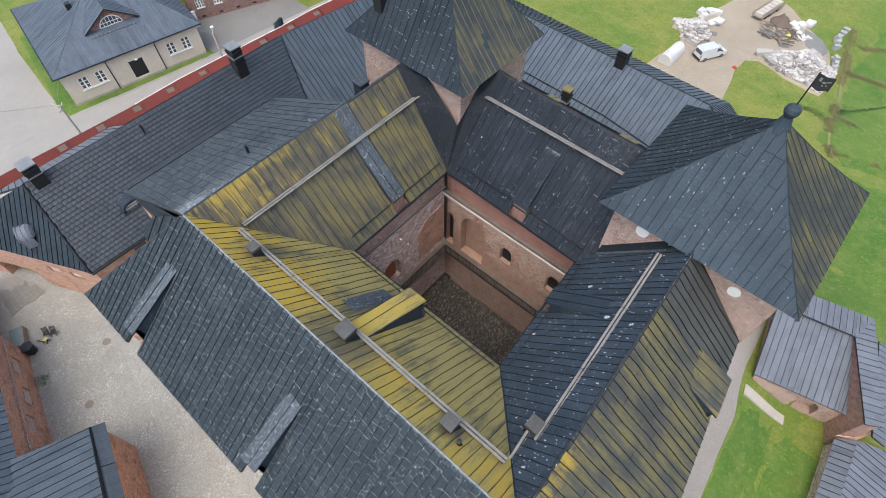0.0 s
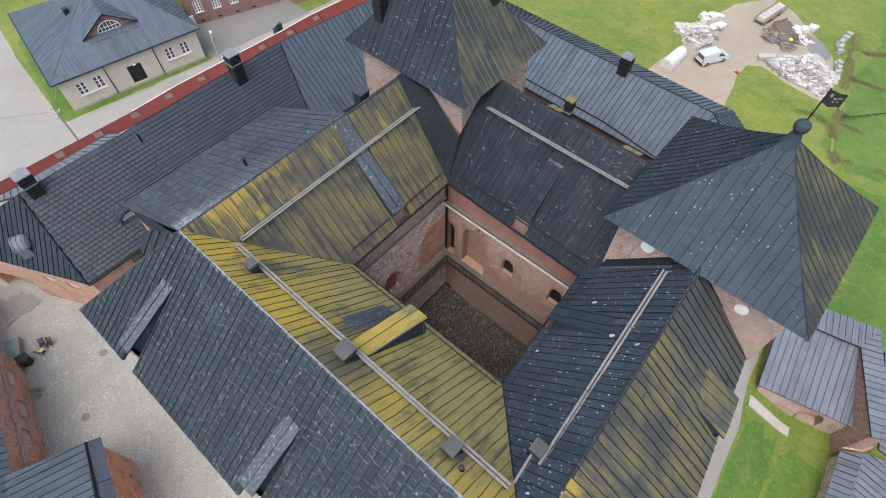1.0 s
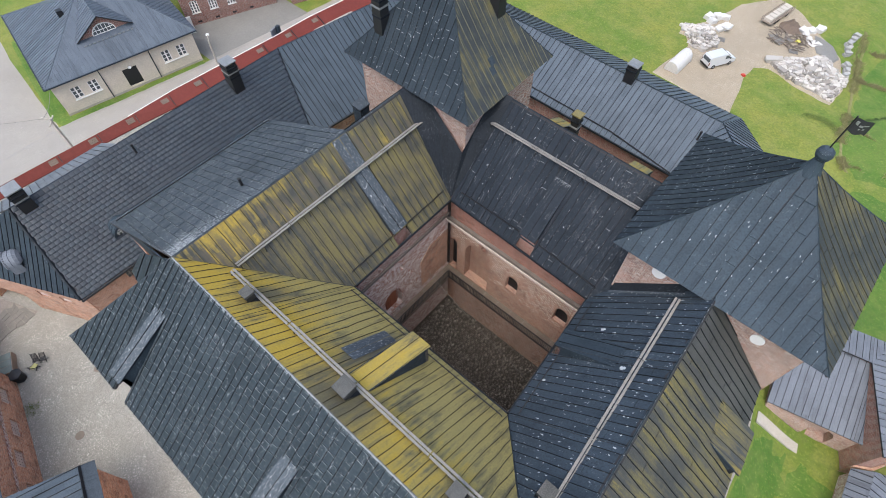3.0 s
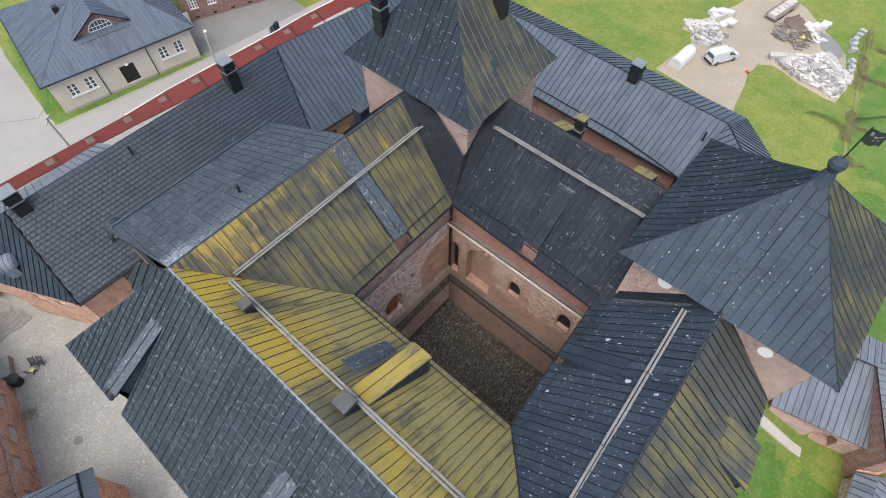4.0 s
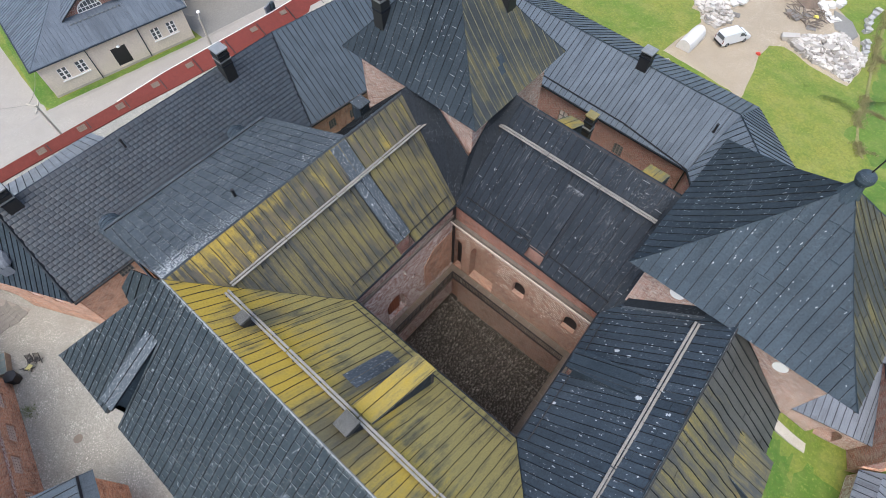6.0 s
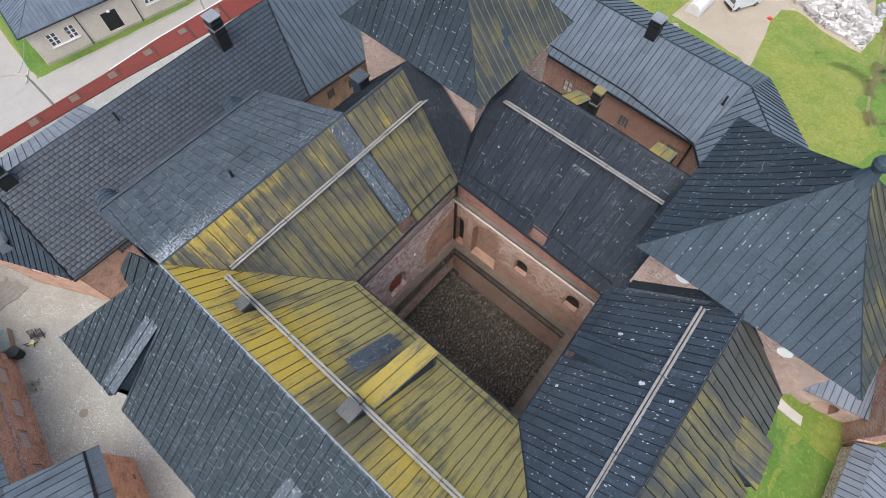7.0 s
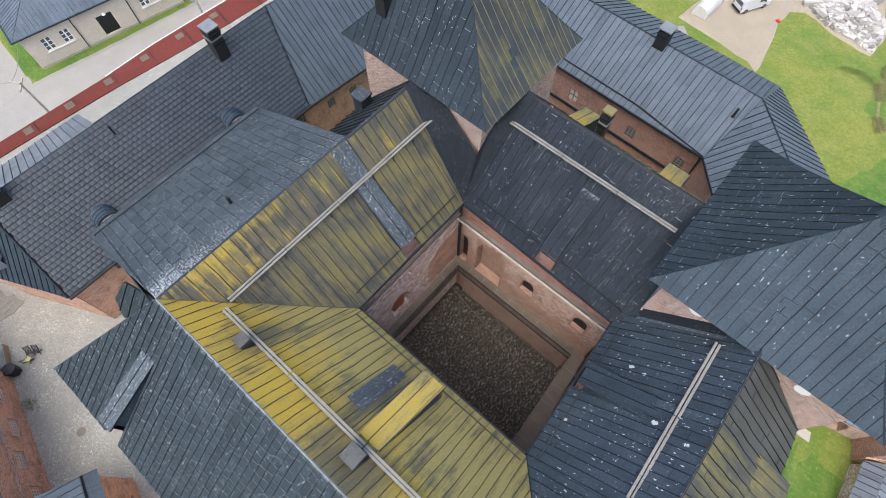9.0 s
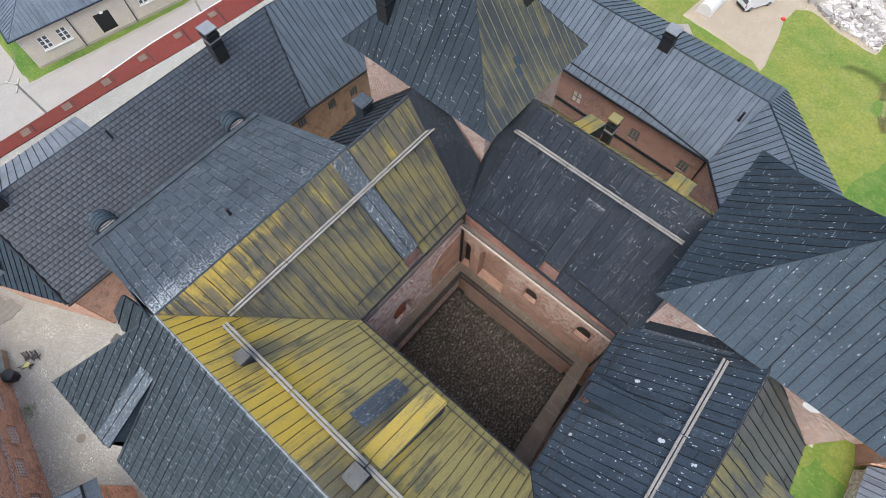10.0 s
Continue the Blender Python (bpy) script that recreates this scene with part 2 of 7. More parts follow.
def grass_mat(name, a=(0.105, 0.17, 0.018), b=(0.205, 0.215, 0.036), dry=0.65):
    m = Nodes(name, 0.95)
    p = m.pos()
    big, mid, fine = m.noise(p, 0.085, 5, 0.65), m.noise(p, 0.4, 7, 0.75), m.noise(p, 3.2, 5, 0.85)
    tuft = m.noise(p, 1.1, 6, 0.8)
    col = m.mix(m.ramp(big, 0.4, 0.6), a, b)
    col = m.mix(m.ramp(mid, 0.46, 0.7, 0, dry), col, (0.25, 0.25, 0.075))
    col = m.mix(m.ramp(tuft, 0.5, 0.66, 0, 0.4), col, (0.075, 0.125, 0.016))
    col = m.mix(m.ramp(fine, 0.48, 0.64, 0, 0.5), col, (0.055, 0.092, 0.012))
    col = m.mix(m.ramp(fine, 0.46, 0.36, 0, 0.45), col, (0.29, 0.31, 0.075))
    m.color(col)
    return m.bump(m.math("ADD", fine, tuft), 0.55, 0.1)


def gravel_mat(name, c=(0.40, 0.36, 0.31), speck=(0.62, 0.58, 0.52), coarse=1.0):
    m = Nodes(name, 0.95)
    p = m.pos()
    big, mid = m.noise(p, 0.12, 4, 0.6), m.noise(p, 0.9, 5, 0.7)
    stones = m.voronoi(p, 15.0, out=1)
    col = m.mix(m.ramp(big, 0.35, 0.7, 0, 0.55), c, tuple(x * 0.72 for x in c))
    col = m.mix(m.ramp(mid, 0.45, 0.75, 0, 0.4), col, tuple(x * 0.8 for x in c))
    s = m.xyz(stones)[0]
    col = m.mix(m.math("MULTIPLY", m.ramp(s, 0.8, 0.95), m.ramp(m.noise(p, 0.5, 4), 0.4, 0.65)), col, speck)
    col = m.mix(m.ramp(s, 0.22, 0.05, 0, 0.45 * coarse), col, tuple(x * 0.55 for x in c))
    grain = m.noise(p, 11.0, 4, 0.85)
    col = m.mix(m.ramp(grain, 0.5, 0.7, 0, 0.55 * coarse), col, speck)
    col = m.mix(m.ramp(grain, 0.48, 0.32, 0, 0.55 * coarse), col, tuple(x * 0.5 for x in c))
    m.color(col)
    return m.bump(m.math("ADD", m.voronoi(p, 15.0), grain), 0.6, 0.03)


def shingle_mat():
    """Slate-grey coated shingles, each a little lighter or darker than the next."""
    m = Nodes("slate_shingle_field", 0.46)
    i = m.math("FRACT", m.math("ADD", m.island(), m.rand()))
    col = m.mix(i, (0.0122, 0.0188, 0.0260), (0.0188, 0.0288, 0.0388))
    m.color(m.mix(m.ramp(m.noise(m.pos(), 0.3, 3), 0.35, 0.7, 0, 0.25), col, (0.043, 0.055, 0.07)))
    return m.bump(m.noise(m.pos(), 8.0, 3), 0.2, 0.01)


def rubble_mat(name, pale=(0.40, 0.33, 0.30)):
    """Rubble masonry of pale and reddish stones in wide mortar."""
    m = Nodes(name, 0.95)
    uv = m.uv()
    w = m.scaled(uv, (1.0, 1.35, 1))
    cell, edge = m.voronoi(w, 5.8, out=1), m.voronoi(w, 5.8, "DISTANCE_TO_EDGE")
    r = m.xyz(cell)[0]
    col = m.mix(r, (0.40, 0.235, 0.18), pale)
    col = m.mix(m.ramp(m.xyz(cell)[1], 0.62, 0.68, 0, 0.8), col, (0.34, 0.135, 0.085))
    col = m.mix(m.ramp(m.noise(uv, 0.5, 5, 0.7), 0.5, 0.72, 0, 0.7), col, (0.66, 0.6, 0.55))
    col = m.mix(m.ramp(m.noise(uv, 1.3, 5, 0.7), 0.6, 0.75, 0, 0.35), col, (0.2, 0.14, 0.115))
    m.color(m.mix(m.ramp(edge, 0.03, 0.09, 0.7, 0), col, (0.62, 0.56, 0.5)))
    return m.bump(m.math("ADD", m.ramp(edge, 0.0, 0.15), m.noise(uv, 8.0, 3)), 0.6, 0.05)


M = {
    "dark": painted_sheet("charcoal_sheet", (0.0175, 0.027, 0.0365), 0.5),
    "dark_specked": painted_sheet("weathered_charcoal_sheet", (0.0178, 0.0268, 0.0332), 0.42, 0.55, 0.0, 0.28, 0.02, 0.35, 0.8, dash=0.17),
    "dark_spotted": painted_sheet("spotted_charcoal_sheet", (0.0275, 0.0390, 0.0515), 0.3, 0.5, 0.97, 0.0, 0.0, 0.1, 0.3, dash=0.24),
    "black": painted_sheet("black_sheet", (0.0085, 0.0130, 0.0195), 0.3, 0.45, 0.0, 0.35, 0.0, 0.62, 0.5, dash=0.05),
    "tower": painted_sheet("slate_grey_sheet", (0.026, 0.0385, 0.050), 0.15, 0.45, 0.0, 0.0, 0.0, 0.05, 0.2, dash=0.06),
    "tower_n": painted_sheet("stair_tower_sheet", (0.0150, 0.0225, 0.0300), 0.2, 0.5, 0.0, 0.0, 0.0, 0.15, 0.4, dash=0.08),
    # darker copy of the tower sheet: the west face's shade sits in its base colour
    "tower_w": painted_sheet("shaded_tower_side_sheet", (0.0165, 0.0245, 0.0325), 0.2, 0.5, 0.0, 0.0, 0.0, 0.2, 0.5, dash=0.12),
    "spotted_cap": painted_sheet("spotted_cap_sheet", (0.028, 0.037, 0.046), 0.8, 0.5, 0.3, 0.0, 0.15, 0.1, 0.3, dash=0.3),
    "tick": plain("pale_lap_edge", (0.27, 0.29, 0.30), 0.9, 0, 0.9, 8),
    "grey": painted_sheet("new_grey_sheet", (0.050, 0.066, 0.082), 0.04, 0.3),
    "grey_h": painted_sheet("long_roof_sheet", (0.073, 0.092, 0.113), 0.04, 0.3),
    "grey_d": painted_sheet("weathered_grey_sheet", (0.0345, 0.0440, 0.0540), 0.9, 0.5, 0.0, 2.6, 0.06, 0.1, 0.7, (5.0, 12.0), dash=0.06),
    "ridge": painted_sheet("lichened_ridge_sheet", (0.045, 0.056, 0.066), 0.85, 0.8, 0.5, 0.0, 0.3, 0.5, dash=0.1),
    "lap": plain("lichened_lap", (0.3, 0.31, 0.32), 0.9, 0, 0.7, 4),
    "moss_k": mossy_sheet("lichen_sheet_khaki", 0.15, 1.0, (5.0, 9.0), (0.14, 0.13, 0.08)),
    "moss_y": mossy_sheet("lichen_sheet_dormer", 0.22, 1.0, (5.0, 9.0), tone=1.9),
    "pale": painted_sheet("pale_zinc_sheet", (0.115, 0.127, 0.145), 0.1, 0.5),
    "smooth": painted_sheet("flashing", (0.0085, 0.0115, 0.0155), 0.2, 0.3),
    # the next three are darker than their panels, painting in the seams' shadow lines
    "seam": painted_sheet("shadowed_seam_sheet", (0.006, 0.008, 0.0105), 0.5, 0.6, 0.0, 0.0, 0.15),
    "seam_moss": plain("shadowed_mossy_seam", (0.04, 0.036, 0.02), 0.9, 0, 0.5, 3),
    "seam_slate": painted_sheet("shadowed_slate_seam", (0.013, 0.0185, 0.0245), 0.2, 0.4),
    "seam_khaki": plain("lichened_khaki_seam", (0.16, 0.15, 0.095), 0.9, 0, 0.5, 3),
    "crusted": painted_sheet("crusted_sheet", (0.046, 0.057, 0.066), 0.8, 0.7, 0.7, 0.0, 0.5, 0.7, dash=0.2),
    "crust": plain("pale_ridge_crust", (0.3, 0.31, 0.31), 0.95, 0, 0.9, 3, 0.4),
    "under": plain("roof_underside", (0.03, 0.03, 0.032), 0.9),
    "moss_a": mossy_sheet("lichen_sheet_olive", 0.1, 0.62, (1.9, 3.0), blocks=0.75, along=(14.5, 17.0), low=0.42, tone=0.88, fall=(-2.5, 3.5, -0.2)),
    "moss_s": mossy_sheet("lichen_sheet_yellow", 0.38, 1.0, (2.2, 6.2), tone=1.75, fall=(5.0, 0.0, -0.25), bare=((5.3, 0.9, 2.0, 2.2), (12.4, 2.8, 0.7, 1.6), (7.0, 4.6, 0.8, 2.8), (-0.9, 1.6, 0.5, 0.8))),
    "moss_c": mossy_sheet("lichen_sheet_streaked", 0.12, 0.5, (0.5, 2.4), (0.044, 0.045, 0.042), along=(18.5, 24.0), low=0.1, tone=0.85, fall=(8.0, 18.0, -0.12)),
    "moss_d": mossy_sheet("lichen_sheet_low_dormer", -0.1, 0.65, (6.0, 9.0), (0.042, 0.046, 0.045), tone=0.85),
    "moss_t": mossy_sheet("lichen_sheet_tower", -0.2, 0.42, (1.0, 3.0), (0.026, 0.032, 0.034), thin=1.0, tone=0.75),
    "slate": painted_sheet("slate_shingle", (0.028, 0.038, 0.052), 0.05, 0.3),
    "brick": brick_wall("old_brick"),
    "lime_brick": plain("limewashed_brick", (0.56, 0.47, 0.39), 0.9, 0, 0.6, 6),
    "brick_court": brick_wall("court_brick", (0.19, 0.058, 0.034), (0.43, 0.165, 0.092), (0.46, 0.36, 0.28), 0.22, 0.15),
    "gallery_boards": plain("dark_gallery_boards", (0.165, 0.135, 0.108), 0.9, 0, 0.6, 3),
    "asphalt": plain("grey_asphalt", (0.2, 0.195, 0.178), 0.95, 0, 0.3, 0.8),
    "lid_boards": plain("brown_hatch_boards", (0.17, 0.135, 0.105), 0.85, 0, 0.6, 4),
    "brick_upper": brick_wall("newer_red_brick", (0.27, 0.075, 0.045), (0.42, 0.14, 0.085), (0.4, 0.3, 0.25), 0.05),
    "brick_new": brick_wall("red_brick", (0.21, 0.046, 0.029), (0.39, 0.11, 0.064), (0.4, 0.33, 0.28), 0.12),
    "brick_orange": brick_wall("orange_brick", (0.34, 0.12, 0.058), (0.64, 0.3, 0.165), (0.54, 0.4, 0.3), 0.16),
    "rubble": rubble_mat("rubble_wall", (0.86, 0.8, 0.74)),
    "plaster": plain("grey_plaster", (0.62, 0.545, 0.45), 0.9, 0, 0.3, 1.0),
    "white": plain("white_paint", (0.78, 0.77, 0.74), 0.6, 0, 0.15, 2),
    "stone_course": plain("sooty_stone_course", (0.17, 0.145, 0.125), 0.9, 0, 0.7, 4),
    "band": plain("limewash_band", (0.62, 0.54, 0.48), 0.9, 0, 0.4, 3),
    "glass": plain("dark_glass", (0.09, 0.1, 0.105), 0.08, 0, 0.1),
    "iron": plain("black_iron", (0.012, 0.012, 0.013), 0.5, 0, 0.2),
    # black chimney sheet; behind wall openings its near-black paints the unlit interior
    "soot": plain("chimney_sheet_and_gloom", (0.012, 0.013, 0.015), 0.55, 0, 0.3),
    "zinc": plain("chimney_cap", (0.25, 0.26, 0.26), 0.5, 0.4, 0.5, 4),
    "granite": plain("speckled_cap", (0.085, 0.085, 0.078), 0.9, 0, 0.9, 4),
    "wood": plain("weathered_wood", (0.215, 0.205, 0.185), 0.85, 0, 0.8, 5),
    "boards": plain("walkway_boards", (0.27, 0.225, 0.18), 0.85, 0, 0.6, 4),
    "red": plain("red_sheet", (0.135, 0.018, 0.0095), 0.75, 0, 0.25, 0.5),
    "grass": grass_mat("grass"),
    "gravel": gravel_mat("gravel", (0.285, 0.278, 0.242), (0.6, 0.58, 0.52)),
    "road": gravel_mat("sandy_road", (0.33, 0.31, 0.275), (0.37, 0.35, 0.315), 0.4),
    "dirt": gravel_mat("site_dirt", (0.35, 0.29, 0.205), (0.50, 0.44, 0.35)),
    "path": gravel_mat("path_asphalt", (0.30, 0.27, 0.235), (0.38, 0.35, 0.31)),
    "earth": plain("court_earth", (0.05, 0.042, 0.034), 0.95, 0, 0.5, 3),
    "flag": plain("black_cloth", (0.02, 0.022, 0.024), 0.8, 0, 0.2),
    "tarp": plain("white_tarpaulin", (0.6, 0.58, 0.545), 0.6, 0, 0.35, 1.5),
    "slate_field": shingle_mat(),
    "house_grey": painted_sheet("house_sheet", (0.08, 0.097, 0.118), 0.04, 0.3),
    "brick_red2": brick_wall("dark_red_brick", (0.24, 0.07, 0.05), (0.3, 0.1, 0.07), (0.3, 0.25, 0.22), 0.15),
    "van_paint": plain("silver_paint", (0.62, 0.63, 0.64), 0.3, 0.2, 0.06, 1),
    "tyre": plain("rubber", (0.015, 0.015, 0.016), 0.85),
    "slab": plain("stone_slab", (0.5, 0.45, 0.38), 0.9, 0, 0.4, 1.5),
    "zinc_stone": plain("grey_stone", (0.36, 0.355, 0.335), 0.9, 0, 0.4, 1.5),
    "yellow": plain("yellow_cloth", (0.7, 0.6, 0.12), 0.8),
    "shutter": plain("orange_wood", (0.3, 0.1, 0.05), 0.8, 0, 0.4, 4),
    "throw": plain("yellow_green_cloth", (0.5, 0.48, 0.2), 0.9),
    "red_bright": plain("red_plastic", (0.5, 0.05, 0.03), 0.5),
    "mud": plain("dug_earth", (0.16, 0.12, 0.09), 0.95, 0, 0.5, 1.5, 0.4),
    "concrete": plain("pale_concrete", (0.42, 0.39, 0.33), 0.9, 0, 0.4, 2),
    "pane": plain("greenish_glass", (0.16, 0.2, 0.19), 0.1, 0, 0.4, 2),
    "cover": plain("rusty_iron", (0.2, 0.165, 0.135), 0.8, 0, 0.3, 4),
    "grass_dark": plain("weed_leaves", (0.12, 0.165, 0.04), 0.9, 0, 0.5, 2),
    "reed": plain("dry_grass", (0.27, 0.25, 0.12), 0.95, 0, 0.5, 2),
}


def cobble_mat():
    m = Nodes("cobblestone", 0.85)
    i = m.island()
    fine = m.noise(m.pos(), 9.0, 4, 0.7)
    col = m.mix(i, (0.065, 0.057, 0.05), (0.25, 0.225, 0.195))
    col = m.mix(m.ramp(i, 0.9, 1.0), col, (0.34, 0.31, 0.28))
    m.color(m.mix(m.ramp(fine, 0.4, 0.75, 0, 0.5), col, (0.05, 0.048, 0.035)))
    return m.bump(fine, 0.4, 0.02)


def rock_mat():
    m = Nodes("quarried_stone", 0.9)
    i = m.island()
    p = m.pos()
    col = m.mix(i, (0.2, 0.185, 0.165), (0.57, 0.54, 0.49))
    col = m.mix(m.ramp(m.noise(p, 1.5, 4, 0.7), 0.45, 0.75, 0, 0.5), col, (0.34, 0.28, 0.22))
    m.color(col)
    return m.bump(m.noise(p, 4.0, 4, 0.7), 0.4, 0.04)


M["slab_pale"] = plain("paving_stone", (0.22, 0.21, 0.185), 0.9, 0, 0.4, 2)
M["grass_bright"] = grass_mat("bright_grass", (0.056, 0.135, 0.013), (0.105, 0.18, 0.022), 0.4)
M["ditch"] = grass_mat("matted_grass", (0.15, 0.15, 0.045), (0.25, 0.21, 0.1), 0.9)
M["cobble"], M["rock"] = cobble_mat(), rock_mat()


# ---- mesh helpers ----
def unit(v):
    return Vector(v).normalized()


class Build:
    """Collects faces with texture coordinates in metres."""

    def __init__(self):
        self.v, self.f, self.u, self.slot, self.pan = [], [], [], {}, {}

    def face(self, pts, uvs=None, pan=None, slot=0):
        pts = [Vector(p) for p in pts]
        if uvs is None:
            nrm = (pts[1] - pts[0]).cross(pts[2] - pts[0])
            nrm = nrm.normalized() if nrm.length > 1e-9 else Vector((0, 0, 1))
            if abs(nrm.z) > 0.8:
                uvs = [(p.x, p.y) for p in pts]
            else:
                h = Vector((-nrm.y, nrm.x, 0)).normalized()
                uvs = [(p.dot(h), p.z) for p in pts]
        k = len(self.v)
        if slot:
            self.slot[len(self.f)] = slot
        if pan:
            self.pan[len(self.u)] = pan
        self.v += [tuple(p) for p in pts]
        self.f.append(tuple(range(k, k + len(pts))))
        self.u += [tuple(q[:2]) for q in uvs]

    def face4(self, q):
        self.face(q, [(p[0], p[1] * 1.34) for p in q])
        return self

    def box(self, a, b, m=None):
        """A box from corner a to corner b, moved by the pose m."""
        (x0, y0, z0), (x1, y1, z1) = a, b
        c = [Vector(p) for p in ((x0, y0, z0), (x1, y0, z0), (x1, y1, z0), (x0, y1, z0), (x0, y0, z1), (x1, y0, z1), (x1, y1, z1), (x0, y1, z1))]
        if m:
            c = [m @ p for p in c]
        for q in ((3, 2, 1, 0), (4, 5, 6, 7), (0, 1, 5, 4), (1, 2, 6, 5), (2, 3, 7, 6), (3, 0, 4, 7)):
            self.face([c[i] for i in q])
        return self

    def bar(self, p, q, w, h=None):
        """A square bar from p to q."""
        p, q = Vector(p), Vector(q)
        h = h or w
        d = (q - p).normalized()
        side = d.cross(Vector((0, 0, 1)))
        side = side.normalized() if side.length > 1e-4 else Vector((1, 0, 0))
        up = side.cross(d)
        ring = [(-w / 2, -h / 2), (w / 2, -h / 2), (w / 2, h / 2), (-w / 2, h / 2)]
        a = [p + side * i + up * j for i, j in ring]
        b = [q + side * i + up * j for i, j in ring]
        for i in range(4):
            j = (i + 1) % 4
            self.face([a[i], a[j], b[j], b[i]])
        self.face(a[::-1])
        self.face(b)
        return self

    def prism(self, pts, depth):
        """A planar outline given a thickness along the vector depth."""
        pts, depth = [Vector(p) for p in pts], Vector(depth)
        low = [p + depth for p in pts]
        self.face(pts)
        self.face(low[::-1])
        for i in range(len(pts)):
            j = (i + 1) % len(pts)
            self.face([pts[j], pts[i], low[i], low[j]])
        return self

    def lathe(self, c, profile, n=16):
        """A turned shape about the upright through c from (radius, height) pairs."""
        c = Vector(c)
        ang = [2 * math.pi * i / n for i in range(n + 1)]
        for (r0, z0), (r1, z1) in zip(profile, profile[1:]):
            for i in range(n):
                q = [(r0, z0, ang[i]), (r0, z0, ang[i + 1]), (r1, z1, ang[i + 1]), (r1, z1, ang[i])]
                if r0 < 1e-6:
                    q = q[1:]
                elif r1 < 1e-6:
                    q = q[:3]
                self.face([c + Vector((r * math.cos(a), r * math.sin(a), z)) for r, z, a in q])
        return self

    def mesh(self, name, mat, smooth=False, weld=False):
        me = bpy.data.meshes.new(name)
        me.from_pydata(self.v, [], self.f)
        layer = me.uv_layers.new(name="UVMap")
        layer.data.foreach_set("uv", [c for q in self.u for c in q])
        across = [(0.5, 9.0)] * len(self.u)
        for k, q in self.pan.items():
            across[k : k + len(q)] = q
        me.uv_layers.new(name="Panel").data.foreach_set("uv", [c for q in across for c in q])
        for k in mat if isinstance(mat, tuple) else (mat,):
            me.materials.append(M[k])
        for k, n in self.slot.items():
            me.polygons[k].material_index = n
        if weld:
            bm = bmesh.new()
            bm.from_mesh(me)
            bmesh.ops.remove_doubles(bm, verts=bm.verts, dist=1e-4)
            bm.to_mesh(me)
            bm.free()
        if smooth:
            me.polygons.foreach_set("use_smooth", [True] * len(me.polygons))
        return me


def part(name, b, mat, parent, label="", smooth=False, weld=False):
    ob = new(name, b.mesh(name, mat, smooth, weld) if isinstance(b, Build) else b)
    ob.parent = parent
    return tagged(ob, label)


def thing(name, label, category, at=(0, 0, 0), group="", kind=""):
    """An Empty that carries the parts of a thing."""
    ob = new(name)
    ob.location = at
    ob.empty_display_size = 0.3
    return tagged(ob, label, category, group, kind)


def solo(name, b, mat, label, category="", group="", kind="", smooth=False, weld=False):
    return tagged(new(name, b.mesh(name, mat, smooth, weld)), label, category, group, kind)


# ---- standing-seam roofs ----
def span(poly, u):
    """Where the upright line at u crosses a convex outline."""
    vs = []
    for (u0, v0), (u1, v1) in zip(poly, poly[1:] + poly[:1]):
        if (u0 - u) * (u1 - u) <= 1e-12 and abs(u1 - u0) > 1e-9:
            vs.append(v0 + (v1 - v0) * (u - u0) / (u1 - u0))
        elif abs(u1 - u0) <= 1e-9 and abs(u0 - u) < 1e-9:
            vs += [v0, v1]
    return (min(vs), max(vs)) if vs else None


